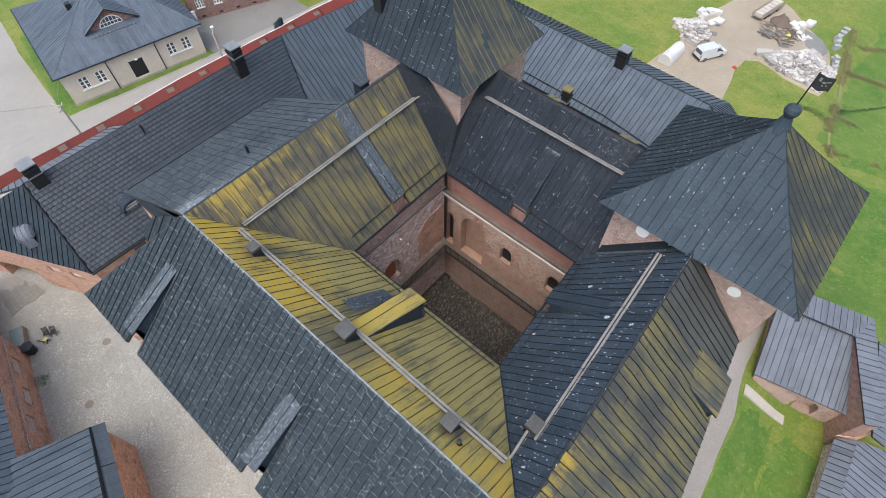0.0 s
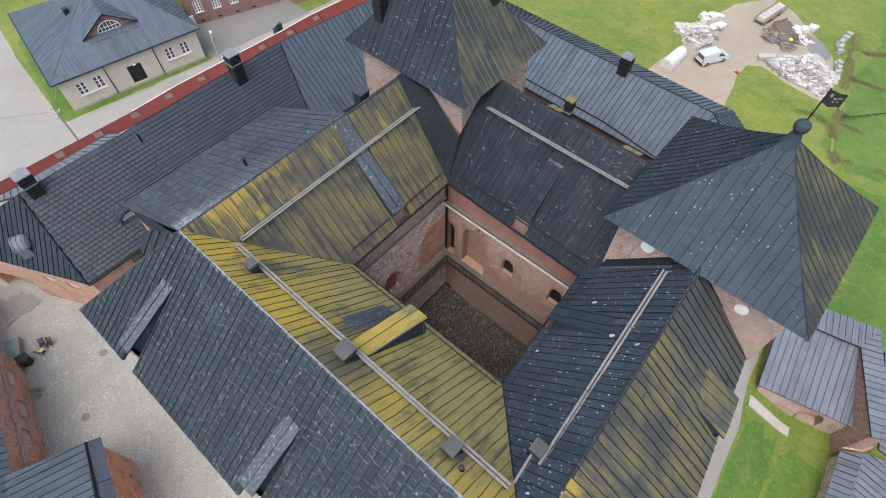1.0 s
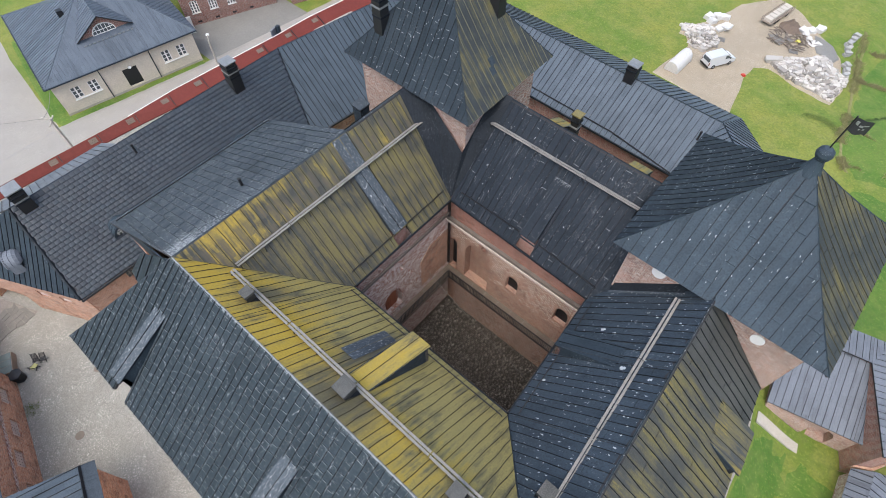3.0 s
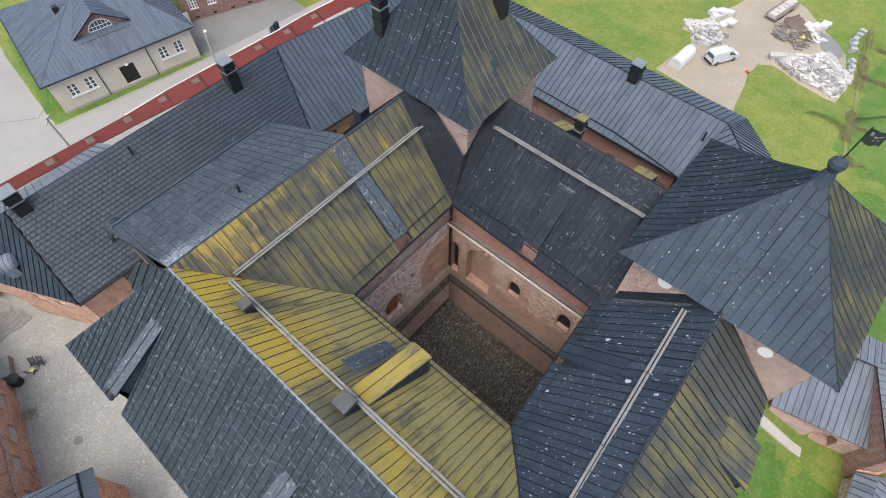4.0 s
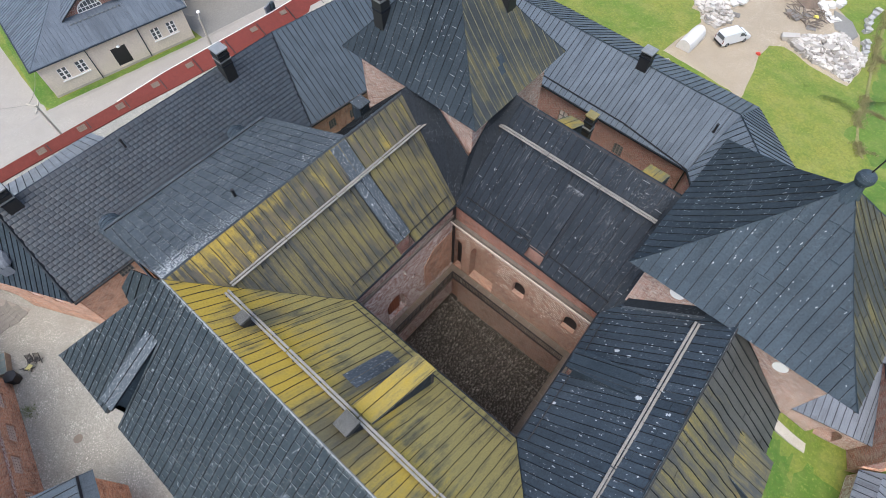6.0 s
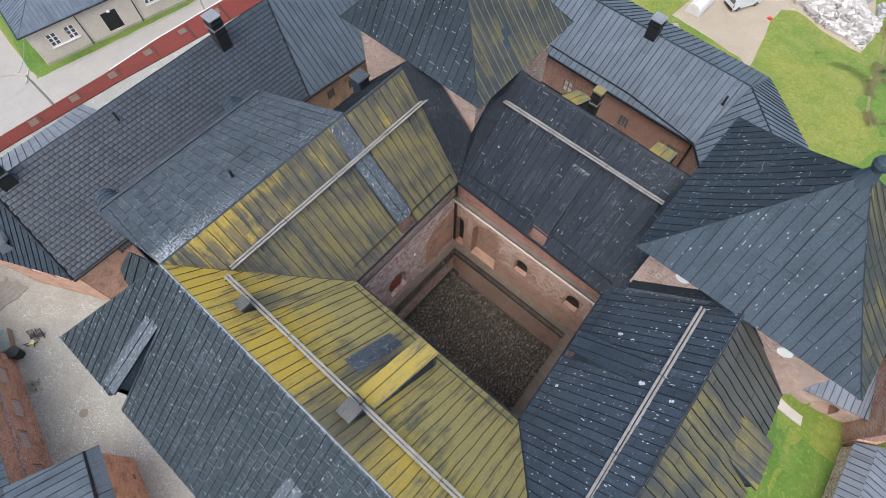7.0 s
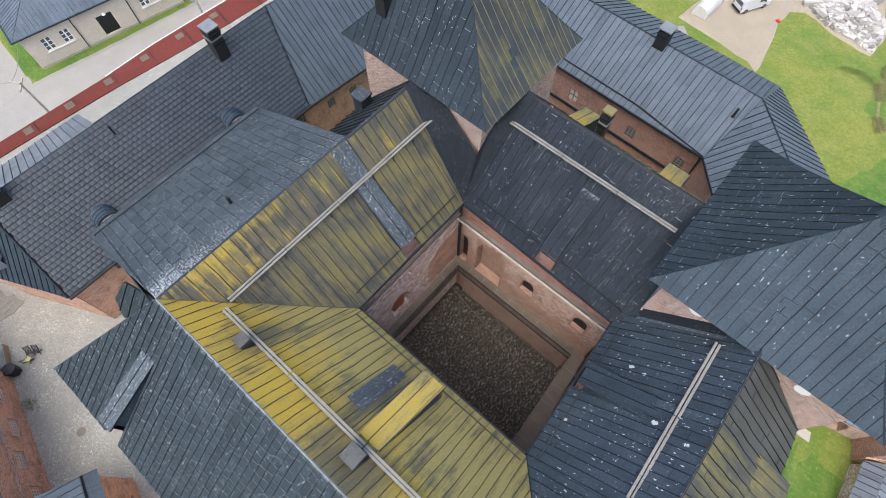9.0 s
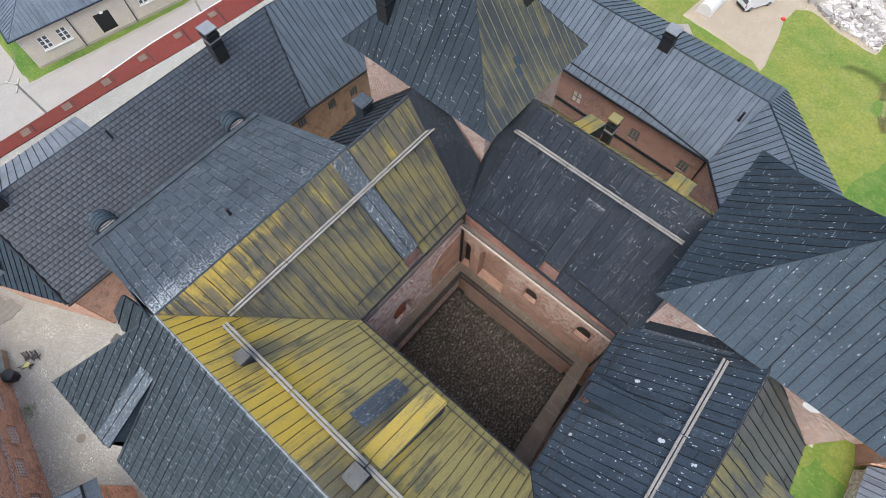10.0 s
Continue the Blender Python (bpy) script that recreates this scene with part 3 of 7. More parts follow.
def roof_slope(parent, poly, mat, width=0.55, joint=0.0, wave=0.012, seam=0.06, thick=0.16, name="roof_slope", bell=0.0, label="", seed=0, rise=0.03, gaps=(), edge_mat="lap", seam_mat=None, keep=1.0, seam_w=None):
    """A roof slope: a deck with its underside, and on it one panel a seam. poly: eave start, eave end, then round; its first two points are the eave.
    bell: how far the slope sags below its plane midway. gaps: (point, point, height) where the eave is cut back."""
    rnd = random.Random(seed * 77 + len(poly))
    mossy = mat.startswith("moss")
    seam_mat = seam_mat or ("seam_moss" if mossy else "seam")
    seam = min(seam, 0.032) if mossy and not seam_w else seam
    seam_w = seam_w or (0.026 if mossy else 0.034)
    P = [Vector(p) for p in poly]
    ue = (P[1] - P[0]).normalized()
    far = max(P[2:], key=lambda p: ((p - P[0]) - (p - P[0]).dot(ue) * ue).length)
    ve = (far - P[0]) - (far - P[0]).dot(ue) * ue
    ve.normalize()
    nrm = ue.cross(ve)
    if nrm.z < 0:
        nrm = -nrm
    o = P[0]
    flat = [((p - o).dot(ue), (p - o).dot(ve)) for p in P]
    top = max(v for _, v in flat)
    cutbacks = []
    for p, q, v in gaps:
        ga, gb = (Vector(p) - o).dot(ue), (Vector(q) - o).dot(ue)
        cutbacks.append((min(ga, gb), max(ga, gb), v))

    def foot(ua, ub, lo):
        mid = (ua + ub) / 2
        return max([lo] + [v for ga, gb, v in cutbacks if ga < mid < gb])

    # where the corners at the ridge do not lie in one plane with the eave, the slope twists to meet them
    warp = sorted(((p - o).dot(ue), (p - o).dot(nrm)) for p, q in zip(P, flat) if q[1] > 0.6 * top)

    def at(u, v, h=0.0):
        h += float(np.interp(u, [w[0] for w in warp], [w[1] for w in warp])) * max(0.0, v) / top
        sag = bell * 4 * (v / top) * (1 - v / top) if bell else 0.0
        return o + ue * u + ve * v + nrm * h - Vector((0, 0, sag))

    deck = Build()
    if bell:
        rows = 6
        us = sorted({round(u, 4) for u, _ in flat})
        n = max(8, int((us[-1] - us[0]) / 1.0))
        grid = [us[0] + (us[-1] - us[0]) * i / n for i in range(n + 1)]
        for ua, ub in zip(grid, grid[1:]):
            a, b = span(flat, ua), span(flat, ub)
            if not a or not b:
                continue
            for k in range(rows):
                q = [(ua, a[0] + (a[1] - a[0]) * k / rows), (ub, b[0] + (b[1] - b[0]) * k / rows), (ub, b[0] + (b[1] - b[0]) * (k + 1) / rows), (ua, a[0] + (a[1] - a[0]) * (k + 1) / rows)]
                deck.face([at(*p, -rise) for p in q], q)
                deck.face([at(*p, -thick) for p in q[::-1]], q[::-1])
        for (u0, v0), (u1, v1) in zip(flat, flat[1:] + flat[:1]):
            for k in range(8):
                (ua, va), (ub, vb) = ((u0 + (u1 - u0) * f, v0 + (v1 - v0) * f) for f in (k / 8, (k + 1) / 8))
                deck.face([at(ua, va, -rise), at(ua, va, -thick), at(ub, vb, -thick), at(ub, vb, -rise)])
    else:
        us = sorted({u for u, _ in flat} | {g for c in cutbacks for g in c[:2]})
        if max(abs(w[1]) for w in warp) > 0.03:
            us = sorted(set(us) | set(np.arange(us[0] + 0.5, us[-1] - 0.2, 0.5)))
        for ua, ub in zip(us, us[1:]):
            a, b = span(flat, ua + 1e-4), span(flat, ub - 1e-4)
            if a and b:
                q = [(ua, foot(ua, ub, a[0])), (ub, foot(ua, ub, b[0])), (ub, b[1]), (ua, a[1])]
                deck.prism([at(u, v, -rise) for u, v in q], -nrm * (thick - rise))
    d = part(name, deck, "under", parent, label)
    lo, hi = min(u for u, _ in flat), max(u for u, _ in flat)
    seams = [lo]
    while seams[-1] + width * 1.4 < hi:
        seams.append(seams[-1] + width * rnd.uniform(0.94, 1.06))
    seams.append(hi)
    extra = [u for u in [u for u, _ in flat] + [g for c in cutbacks for g in c[:2]] if lo + 0.02 < u < hi - 0.02 and min(abs(u - s) for s in seams) > 0.02]
    cuts = sorted(seams + extra)
    phase = [rnd.uniform(0, 50) for _ in cuts]

    def edge(i, v):
        if i in (0, len(cuts) - 1):
            return cuts[i]
        return cuts[i] + wave * 2 * (noise.noise((phase[i], v * 0.7, seed)) + 0.5 * noise.noise((phase[i], v * 2.1, seed + 5)))

    for i in range(len(cuts) - 1):
        e = 1e-4
        a, b = span(flat, cuts[i] + e), span(flat, cuts[i + 1] - e)
        if not a or not b or (a[1] - a[0] < 0.06 and b[1] - b[0] < 0.06):
            continue
        a, b = (foot(cuts[i], cuts[i + 1], a[0]), a[1]), (foot(cuts[i], cuts[i + 1], b[0]), b[1])
        rows = max(1, round(max(a[1] - a[0], b[1] - b[0]) / (0.9 if wave or bell else 3.0)))
        p = Build()
        g = 0.012
        sk = rnd.uniform(-0.006, 0.006)
        L = [(a[0] + (a[1] - a[0]) * k / rows) for k in range(rows + 1)]
        R = [(b[0] + (b[1] - b[0]) * k / rows) for k in range(rows + 1)]
        hump = [rnd.uniform(-0.006, 0.008) for _ in range(rows + 1)]
        for k in range(rows):
            q = [(edge(i, L[k]) + g, L[k]), (edge(i + 1, R[k]) - g, R[k]), (edge(i + 1, R[k + 1]) - g, R[k + 1]), (edge(i, L[k + 1]) + g, L[k + 1])]
            hs = (hump[k] - sk, hump[k] + sk, hump[k + 1] + sk, hump[k + 1] - sk)
            p.face([at(u, v, h) for (u, v), h in zip(q, hs)], q, [(0.0, top - q[0][1]), (1.0, top - q[1][1]), (1.0, top - q[2][1]), (0.0, top - q[3][1])])
            if cuts[i + 1] in seams and i + 1 < len(cuts) - 1:
                w = seam_w / 2
                q0, q1 = (edge(i + 1, R[k]), R[k]), (edge(i + 1, R[k + 1]), R[k + 1])
                s = [at(q0[0] - w, q0[1], -rise), at(q0[0] + w, q0[1], -rise), at(q1[0] + w, q1[1], -rise), at(q1[0] - w, q1[1], -rise)]
                t = [at(q0[0] - w * 0.5, q0[1], seam), at(q0[0] + w * 0.5, q0[1], seam), at(q1[0] + w * 0.5, q1[1], seam), at(q1[0] - w * 0.5, q1[1], seam)]
                uvq = [q0, q0, q1, q1]
                p.face(t, uvq, None, 2)
                p.face([s[1], s[2], t[2], t[1]], uvq, None, 2)
                p.face([s[3], s[0], t[0], t[3]], uvq, None, 2)
        if joint:
            v = L[0] + joint * ((i % 2) * 0.5 + rnd.uniform(0.15, 0.4))
            while v < max(a[1], b[1]) - 0.1:
                f0, f1 = (a[0] < v < a[1]), (b[0] < v < b[1])
                if f0 and f1 and rnd.random() < keep:
                    u0, u1 = edge(i, v) + 0.03, edge(i + 1, v) - 0.03
                    if edge_mat == "tick":
                        w_ = (u1 - u0) * rnd.uniform(0.35, 1.0)
                        u0 += (u1 - u0 - w_) * rnd.random()
                        u1 = u0 + w_
                    tilt = rnd.uniform(-0.03, 0.03)
                    lip = 0.022 if edge_mat == "tick" else 0.035
                    q = [(u0, v), (u1, v + tilt), (u1, v + tilt + lip), (u0, v + lip)]
                    low_ = 0.022 if edge_mat == "tick" else 0.006
                    p.face([at(*q[0], low_), at(*q[1], low_), at(*q[2], 0.028), at(*q[3], 0.028)], q, None, 1)
                    q = [(u0, v + lip), (u1, v + tilt + lip), (u1, v + tilt + lip + 0.006), (u0, v + lip + 0.006)]
                    p.face([at(*q[0], 0.028), at(*q[1], 0.028), at(*q[2], 0.0), at(*q[3], 0.0)], q)
                v += joint * rnd.uniform(0.75, 1.25)
        if p.f:
            part("roof_panel", p, (mat, edge_mat or mat, seam_mat), d)
    return d


def smooth(a, b, x):
    t = min(1, max(0, (x - a) / (b - a)))
    return t * t * (3 - 2 * t)


# ---- walls with openings ----
def wall(parent, p0, p1, z0, z1, mat, holes=(), depth=0.5, thick=0.9, name="wall", label=""):
    """A wall whose face runs from p0 to p1 (seen face to the right of that way), with openings that go into it.
    holes: (start, width, foot, height, rise of the arch, depth, back material, part name)."""
    p0, p1 = Vector((*p0, 0)), Vector((*p1, 0))
    t = (p1 - p0).normalized()
    inn = Vector((-t.y, t.x, 0))
    length = (p1 - p0).length

    def at(u, z, d=0.0):
        return p0 + t * u + inn * d + Vector((0, 0, z))

    b = Build()
    arcs = []
    cuts = {0.0, length}
    for u, w, z, h, r, *_ in holes:
        n = 8 if r else 1
        arcs.append([u + w * k / n for k in range(n + 1)])
        cuts |= set(arcs[-1])
    cuts = sorted(cuts)

    def top(hole, u):
        s, w, z, h, r = hole[:5]
        if not r:
            return z + h
        x = (u - s) / w * 2 - 1
        return z + h - r + r * math.sqrt(max(0.0, 1 - x * x))

    for ua, ub in zip(cuts, cuts[1:]):
        mid = (ua + ub) / 2
        inside = sorted((h for h in holes if h[0] < mid < h[0] + h[1]), key=lambda h: h[2])
        za = zb = z0
        for h in inside:
            if h[2] > z0 + 1e-4:
                b.face([at(ua, za), at(ub, zb), at(ub, h[2]), at(ua, h[2])])
            za, zb = top(h, ua), top(h, ub)
        b.face([at(ua, za), at(ub, zb), at(ub, z1), at(ua, z1)])
    for hole, us in zip(holes, arcs):
        s, w, z, h, r, d = hole[:6]
        e = s + w
        b.face([at(s, z), at(e, z), at(e, z, d), at(s, z, d)])
        b.face([at(s, z), at(s, z, d), at(s, top(hole, s), d), at(s, top(hole, s))])
        b.face([at(e, z, d), at(e, z), at(e, top(hole, e)), at(e, top(hole, e), d)])
        for ua, ub in zip(us, us[1:]):
            b.face([at(ua, top(hole, ua)), at(ua, top(hole, ua), d), at(ub, top(hole, ub), d), at(ub, top(hole, ub))])
    b.face([at(0, z1), at(length, z1), at(length, z1, thick), at(0, z1, thick)])
    b.face([at(length, z0, thick), at(0, z0, thick), at(0, z1, thick), at(length, z1, thick)])
    b.face([at(0, z0, thick), at(0, z0), at(0, z1), at(0, z1, thick)])
    b.face([at(length, z0), at(length, z0, thick), at(length, z1, thick), at(length, z1)])
    ob = part(name, b, mat, parent, label)
    for hole, us in zip(holes, arcs):
        s, w, z, h, r, d, back, nm = hole[:8]
        q = Build()
        for ua, ub in zip(us, us[1:]):
            q.face([at(ua, z - 0.02, d - 0.01), at(ub, z - 0.02, d - 0.01), at(ub, top(hole, ub) + 0.02, d - 0.01), at(ua, top(hole, ua) + 0.02, d - 0.01)])
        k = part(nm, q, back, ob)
        if nm == "window":
            grid = Build()
            f_ = 0.09 if len(hole) < 10 else 0.05
            nu, nz = (2, 3) if len(hole) < 9 else hole[8]
            for i in range(nu + 1):
                u = s + w * i / nu
                grid.box((u - f_, d - 0.09, z), (u + f_, d - 0.02, z + h - r * 0.5), Matrix.Translation(p0) @ Matrix((t, inn, (0, 0, 1))).transposed().to_4x4())
            for i in range(nz + 1):
                zz = z + (h - r * 0.5) * i / nz
                grid.box((s, d - 0.085, zz - 0.03), (s + w, d - 0.025, zz + 0.03), Matrix.Translation(p0) @ Matrix((t, inn, (0, 0, 1))).transposed().to_4x4())
            part("window_frame", grid, "white" if len(hole) < 10 else hole[9], k)
    return ob


def ridge_cap(parent, p, q, mat="dark", w=0.12, name="ridge_cap", lift=0.05, sag=0.0):
    """A folded cap along a ridge, hip or valley."""
    p, q = Vector(p), Vector(q)
    d = (q - p).normalized()
    side = d.cross(Vector((0, 0, 1))).normalized()
    up = side.cross(d)
    n = max(2, int((q - p).length / 0.9))
    b = Build()
    for k in range(n):
        a, c = p.lerp(q, k / n) - Vector((0, 0, 1)) * sag * 4 * (k / n) * (1 - k / n), p.lerp(q, (k + 1) / n) - Vector((0, 0, 1)) * sag * 4 * ((k + 1) / n) * (1 - (k + 1) / n)
        j0, j1 = (noise.noise((k * 0.7, p.x, p.y)) * 0.02, noise.noise(((k + 1) * 0.7, p.x, p.y)) * 0.02)
        for s in (-1, 1):
            b.face([a + up * (lift + j0), c + up * (lift + j1), c + side * s * w / 2 + up * (lift - 0.06 - w * 0.36), a + side * s * w / 2 + up * (lift - 0.06 - w * 0.36)], [(0.1, k * 0.9), (0.1, k * 0.9 + 0.9), (w * s, k * 0.9 + 0.9), (w * s, k * 0.9)])
    return part(name, b, mat, parent)


def shed_dormer(parent, up0, up1, low0, low1, h, mat, front, foot=0.6, cheek="dark", over=0.25):
    """A shed dormer: its roof starts on the slope along up0-up1 and runs out to stand h above low0-low1; front is its end wall's material."""
    up0, up1, low0, low1 = (Vector(p) for p in (up0, up1, low0, low1))
    z = Vector((0, 0, 1))
    t0, t1 = low0 + z * h, low1 + z * h
    out = (t0 - up0).normalized() * over
    d = thing("dormer", "", "", (0, 0, 0))
    d.parent = parent
    for u, l, t in ((up0, low0, t0), (up1, low1, t1)):
        part("cheek", Build().prism([u, l - z * foot, t], (up1 - up0 if u is up0 else up0 - up1).normalized() * 0.05), cheek, d)
    back = up0 - low0
    back.z = 0
    part("front_wall", Build().prism([low0 - z * foot, low1 - z * foot, t1 - z * 0.1, t0 - z * 0.1], back.normalized() * 0.2), front, d)
    e0, e1 = t0 + out, t1 + out
    roof_slope(d, [e0, e1, up1, up0], mat, (e1 - e0).length / max(1, round((e1 - e0).length / 0.55)), 0, 0.006, 0.04, 0.1, "roof", seed=int(abs(low0.x * 7 + low0.y * 3)))
    return d


# ---- ground ----
def ground_z(x, y):
    """The hill of the castle stands about six metres over the road and falls gently to the lawns."""
    hill = smooth(-44.2, -42.2, x) * (1 - smooth(26, 33, y))
    east = 1 - smooth(19, 24, x) * 0.38 - smooth(24, 31, x) * 0.45 - smooth(33, 60, x) * 0.17
    bump_ = 0.5 * noise.noise((x * 0.03, y * 0.03, 0)) * smooth(30, 50, max(y, x)) if max(x, y) > 30 else 0
    return 6 * hill * max(0, east) - 1.2 * smooth(52, 70, y) * smooth(5, 25, x) + bump_


def ground():
    def axis(a, b, step):
        mid = list(np.arange(a, b + step, step))
        return [-2500, -900, -350, a - 60, a - 20] + mid + [b + 25, b + 70, 400, 900, 2500]

    xs, ys = axis(-110, 70, 1.5), axis(-60, 115, 1.75)
    b = Build()
    zz = [[ground_z(x, y) for y in ys] for x in xs]
    b.v = [(x, y, zz[i][j]) for i, x in enumerate(xs) for j, y in enumerate(ys)]
    n = len(ys)
    for i in range(len(xs) - 1):
        for j in range(n - 1):
            b.f.append((i * n + j, (i + 1) * n + j, (i + 1) * n + j + 1, i * n + j + 1))
            b.u += [(xs[i], ys[j]), (xs[i + 1], ys[j]), (xs[i + 1], ys[j + 1]), (xs[i], ys[j + 1])]
    return solo("ground", b, "grass", "green grass lawn with worn and yellowed patches around the castle", "ground", kind="structure", smooth=True)


def drape(name, outline, mat, label, lift=0.03, rings=10, rough=0.35, category="pavement", z=None, centre=None):
    """A sheet that follows the ground inside an outline, with an uneven edge."""
    pts = []
    for (x0, y0), (x1, y1) in zip(outline, outline[1:] + outline[:1]):
        n = max(1, int(math.hypot(x1 - x0, y1 - y0) / 1.2))
        pts += [(x0 + (x1 - x0) * k / n, y0 + (y1 - y0) * k / n) for k in range(n)]
    pts = [(x + rough * noise.noise((x * 0.6, y * 0.6, 1)), y + rough * noise.noise((x * 0.6, y * 0.6, 7))) for x, y in pts]
    cx, cy = centre or (sum(p[0] for p in pts) / len(pts), sum(p[1] for p in pts) / len(pts))
    b = Build()
    n = len(pts)
    for k in range(rings + 1):
        f = 1 - k / rings
        for x, y in pts:
            px, py = cx + (x - cx) * f, cy + (y - cy) * f
            b.v.append((px, py, (ground_z(px, py) if z is None else z) + (lift if k else -0.02)))
    for k in range(rings):
        for i in range(n):
            j = (i + 1) % n
            q = (k * n + i, k * n + j, (k + 1) * n + j, (k + 1) * n + i)
            b.f.append(q)
            b.u += [b.v[a][:2] for a in q]
    return solo(name, b, mat, label, category, kind="structure", smooth=True)


ground()
drape("yard", [(-36, -27.2), (-33, -25.6), (-20.3, -19.4), (-20.3, -17), (-8, -17), (6, -18), (30, -18), (30, -60), (-44, -60)], "gravel", "pale gravel castle yard with scattered stones", z=6.0, lift=0.04, rough=0.1)
LANE = [(-21.5, -21.0), (-21.5, -2.0)], [(-7.0, -21.0), (-7.0, -2.0)]
VERGE = [(-34.0, -29.0), (-20.4, -22.2)], [(-34.0, -26.2), (-20.4, -19.8)]
LINE = [(-43.95, -24.0), (-43.7, -17.2), (-43.15, -6.0), (-43.25, 0.0), (-42.8, 8.0), (-42.35, 15.0), (-42.3, 20.0), (-41.7, 26.0), (-40.0, 45.0)]
CAP_W = [(-24.0, 0.7), (-17.0, 0.75), (-5.0, 1.1), (0.0, 1.9), (8.0, 2.3), (45.0, 2.5)]


def ribbon(name, left, right, mat, label, lift=0.03, cross=6, category="pavement", z=None):
    """A strip of ground between two edges of equally many points."""
    b = Build()
    rows = []
    for k in range(len(left) - 1):
        n = max(1, int(math.hypot(left[k + 1][0] - left[k][0], left[k + 1][1] - left[k][1]) / 1.5))
        rows += [[tuple(e[k][i] + (e[k + 1][i] - e[k][i]) * s / n for i in (0, 1)) for e in (left, right)] for s in range(n)]
    rows.append([left[-1], right[-1]])
    grid = []
    for l, r in rows:
        line = []
        for c in range(cross + 1):
            x, y = (l[i] + (r[i] - l[i]) * c / cross for i in (0, 1))
            if c in (0, cross):
                x, y = x + 0.22 * noise.noise((x, y, 3)), y + 0.22 * noise.noise((x, y, 9))
            line.append((x, y, (ground_z(x, y) if z is None else z) + (lift if 0 < c < cross else -0.02)))
        grid.append(line)
    for a, c in zip(grid, grid[1:]):
        for i in range(cross):
            b.face([a[i], a[i + 1], c[i + 1], c[i]])
    return solo(name, b, mat, label, category, kind="structure")


ribbon("yard", *LANE, "gravel", "pale gravel lane between the castle and its low wing", z=6.0, lift=0.045)
ribbon("yard", *VERGE, "gravel", "pale gravel verge along the low wing", z=6.0, lift=0.043)
ribbon("road", [(-57.6, -60), (-57.6, -10.5), (-54.4, 9.5), (-53, 24), (-50, 60)], [(-45, -60), (-44.3, -17.5), (-41.2, 9.5), (-37.7, 28), (-32, 60)], "road", "pale sandy road beside the red wall", cross=12, lift=0.28)
ribbon("road", [(-100, -60), (-76, -60), (-52, -60)], [(-100, -4), (-76, -8.2), (-52, -11)], "road", "pale sandy forecourt beside the plastered house", cross=16, lift=0.05)
ribbon("road", [(-66, 10), (-66, 27)], [(-50, 10), (-50, 27)], "asphalt", "grey asphalt court between the houses", cross=8, lift=0.05)
drape("path", [(23.6, -16), (26.4, -8), (27.2, 0), (26.3, 8), (25.2, 11.4), (24.6, 18), (22.4, 18), (22.4, 4), (22.2, -4), (21.5, -16)], "path", "grey asphalt footpath along the castle wall", lift=0.05, rough=0.12)
drape("work_site", [(-6.0, 60.6), (-2, 60.2), (2, 60.0), (6.0, 60.2), (7.4, 61.5), (9.2, 61.2), (11.4, 60.3), (14.3, 60.1), (16.9, 60.1), (17.4, 65), (14.6, 72), (11.4, 74.2), (8.9, 76), (5.4, 79), (1.8, 80), (-2.2, 74.5), (-3.2, 69.5), (-4.4, 66.3), (-6.4, 62.5)], "dirt", "trampled bare dirt of a stone mason's work site", rough=0.25, lift=0.07, rings=30, centre=(4.5, 68))
drape("work_site", [(-4.6, 49.5), (1.4, 49), (5.8, 48.3), (7.4, 47.5), (6.7, 53), (5.8, 57.3), (6.0, 60.8), (3, 61.6), (-1, 61.8), (-5.6, 61.6), (-3.6, 58.6), (-4.0, 55)], "dirt", "trampled bare dirt track into the mason's work site", rough=0.25, lift=0.085, rings=24, centre=(1.2, 55.5))
ribbon("gravel_strip", [(-20, 38.5), (-10, 43.5), (-3.6, 49.0)], [(-20, 33), (-8, 36), (6.5, 40)], "path", "grey gravel path behind the long building", lift=0.08)
drape("gravel_patch", [(9.6, 74.2), (12.6, 73.6), (14.6, 71.4), (14.2, 69.6), (11.4, 70.3), (10.2, 72)], "asphalt", "spread of grey crushed stone at the edge of the dirt", lift=0.2, rough=0.4)

# ---- the castle: four wings round a court ----
castle = thing("castle", "old brick castle with steep dark sheet-metal roofs round a cobbled court", "castle")
ZE, ZR = 21.75, 27.42
N0, E0, S0, W0 = (0, 0, ZE), (10.85, -0.35, ZE), (11.45, -8.8, ZE), (0, -8.82, ZE)
HW, HS = (-4.95, -15.2, ZR), (16.65, -15.25, ZR)
RA, RC = (-4.95, 1.7, ZR), (15.95, 0.6, ZR)
roof_slope(castle, [W0, N0, RA, HW], "moss_a", 0.5, 0, 0.02, seed=1, gaps=[((0, -4.95, ZE), (0, -3.75, ZE), 0.68)])
roof_slope(castle, [S0, W0, HW, HS], "moss_s", 0.47, 0, 0.035, seed=2)
roof_slope(castle, [E0, S0, HS, (15.95, 0.75, ZR), (11.5, 0.75, 22.55)], "dark_spotted", 0.45, 1.5, 0.02, seed=3, seam=0.04, seam_w=0.03, keep=0.3, edge_mat="dark_spotted", gaps=[((11.1, -4.6, ZE), (11.1, -3.4, ZE), 0.3)])
roof_slope(castle, [N0, E0, (11.75, 0.3, 22.4), (12.3, 5.2, 26.95), (-0.5, 4.87, 27.38)], "black", 0.46, 0.6, 0.012, seed=4, seam=0.045, seam_w=0.03, edge_mat="tick", keep=0.1, gaps=[((5.4, -0.1, ZE), (6.55, -0.1, ZE), 0.62)])
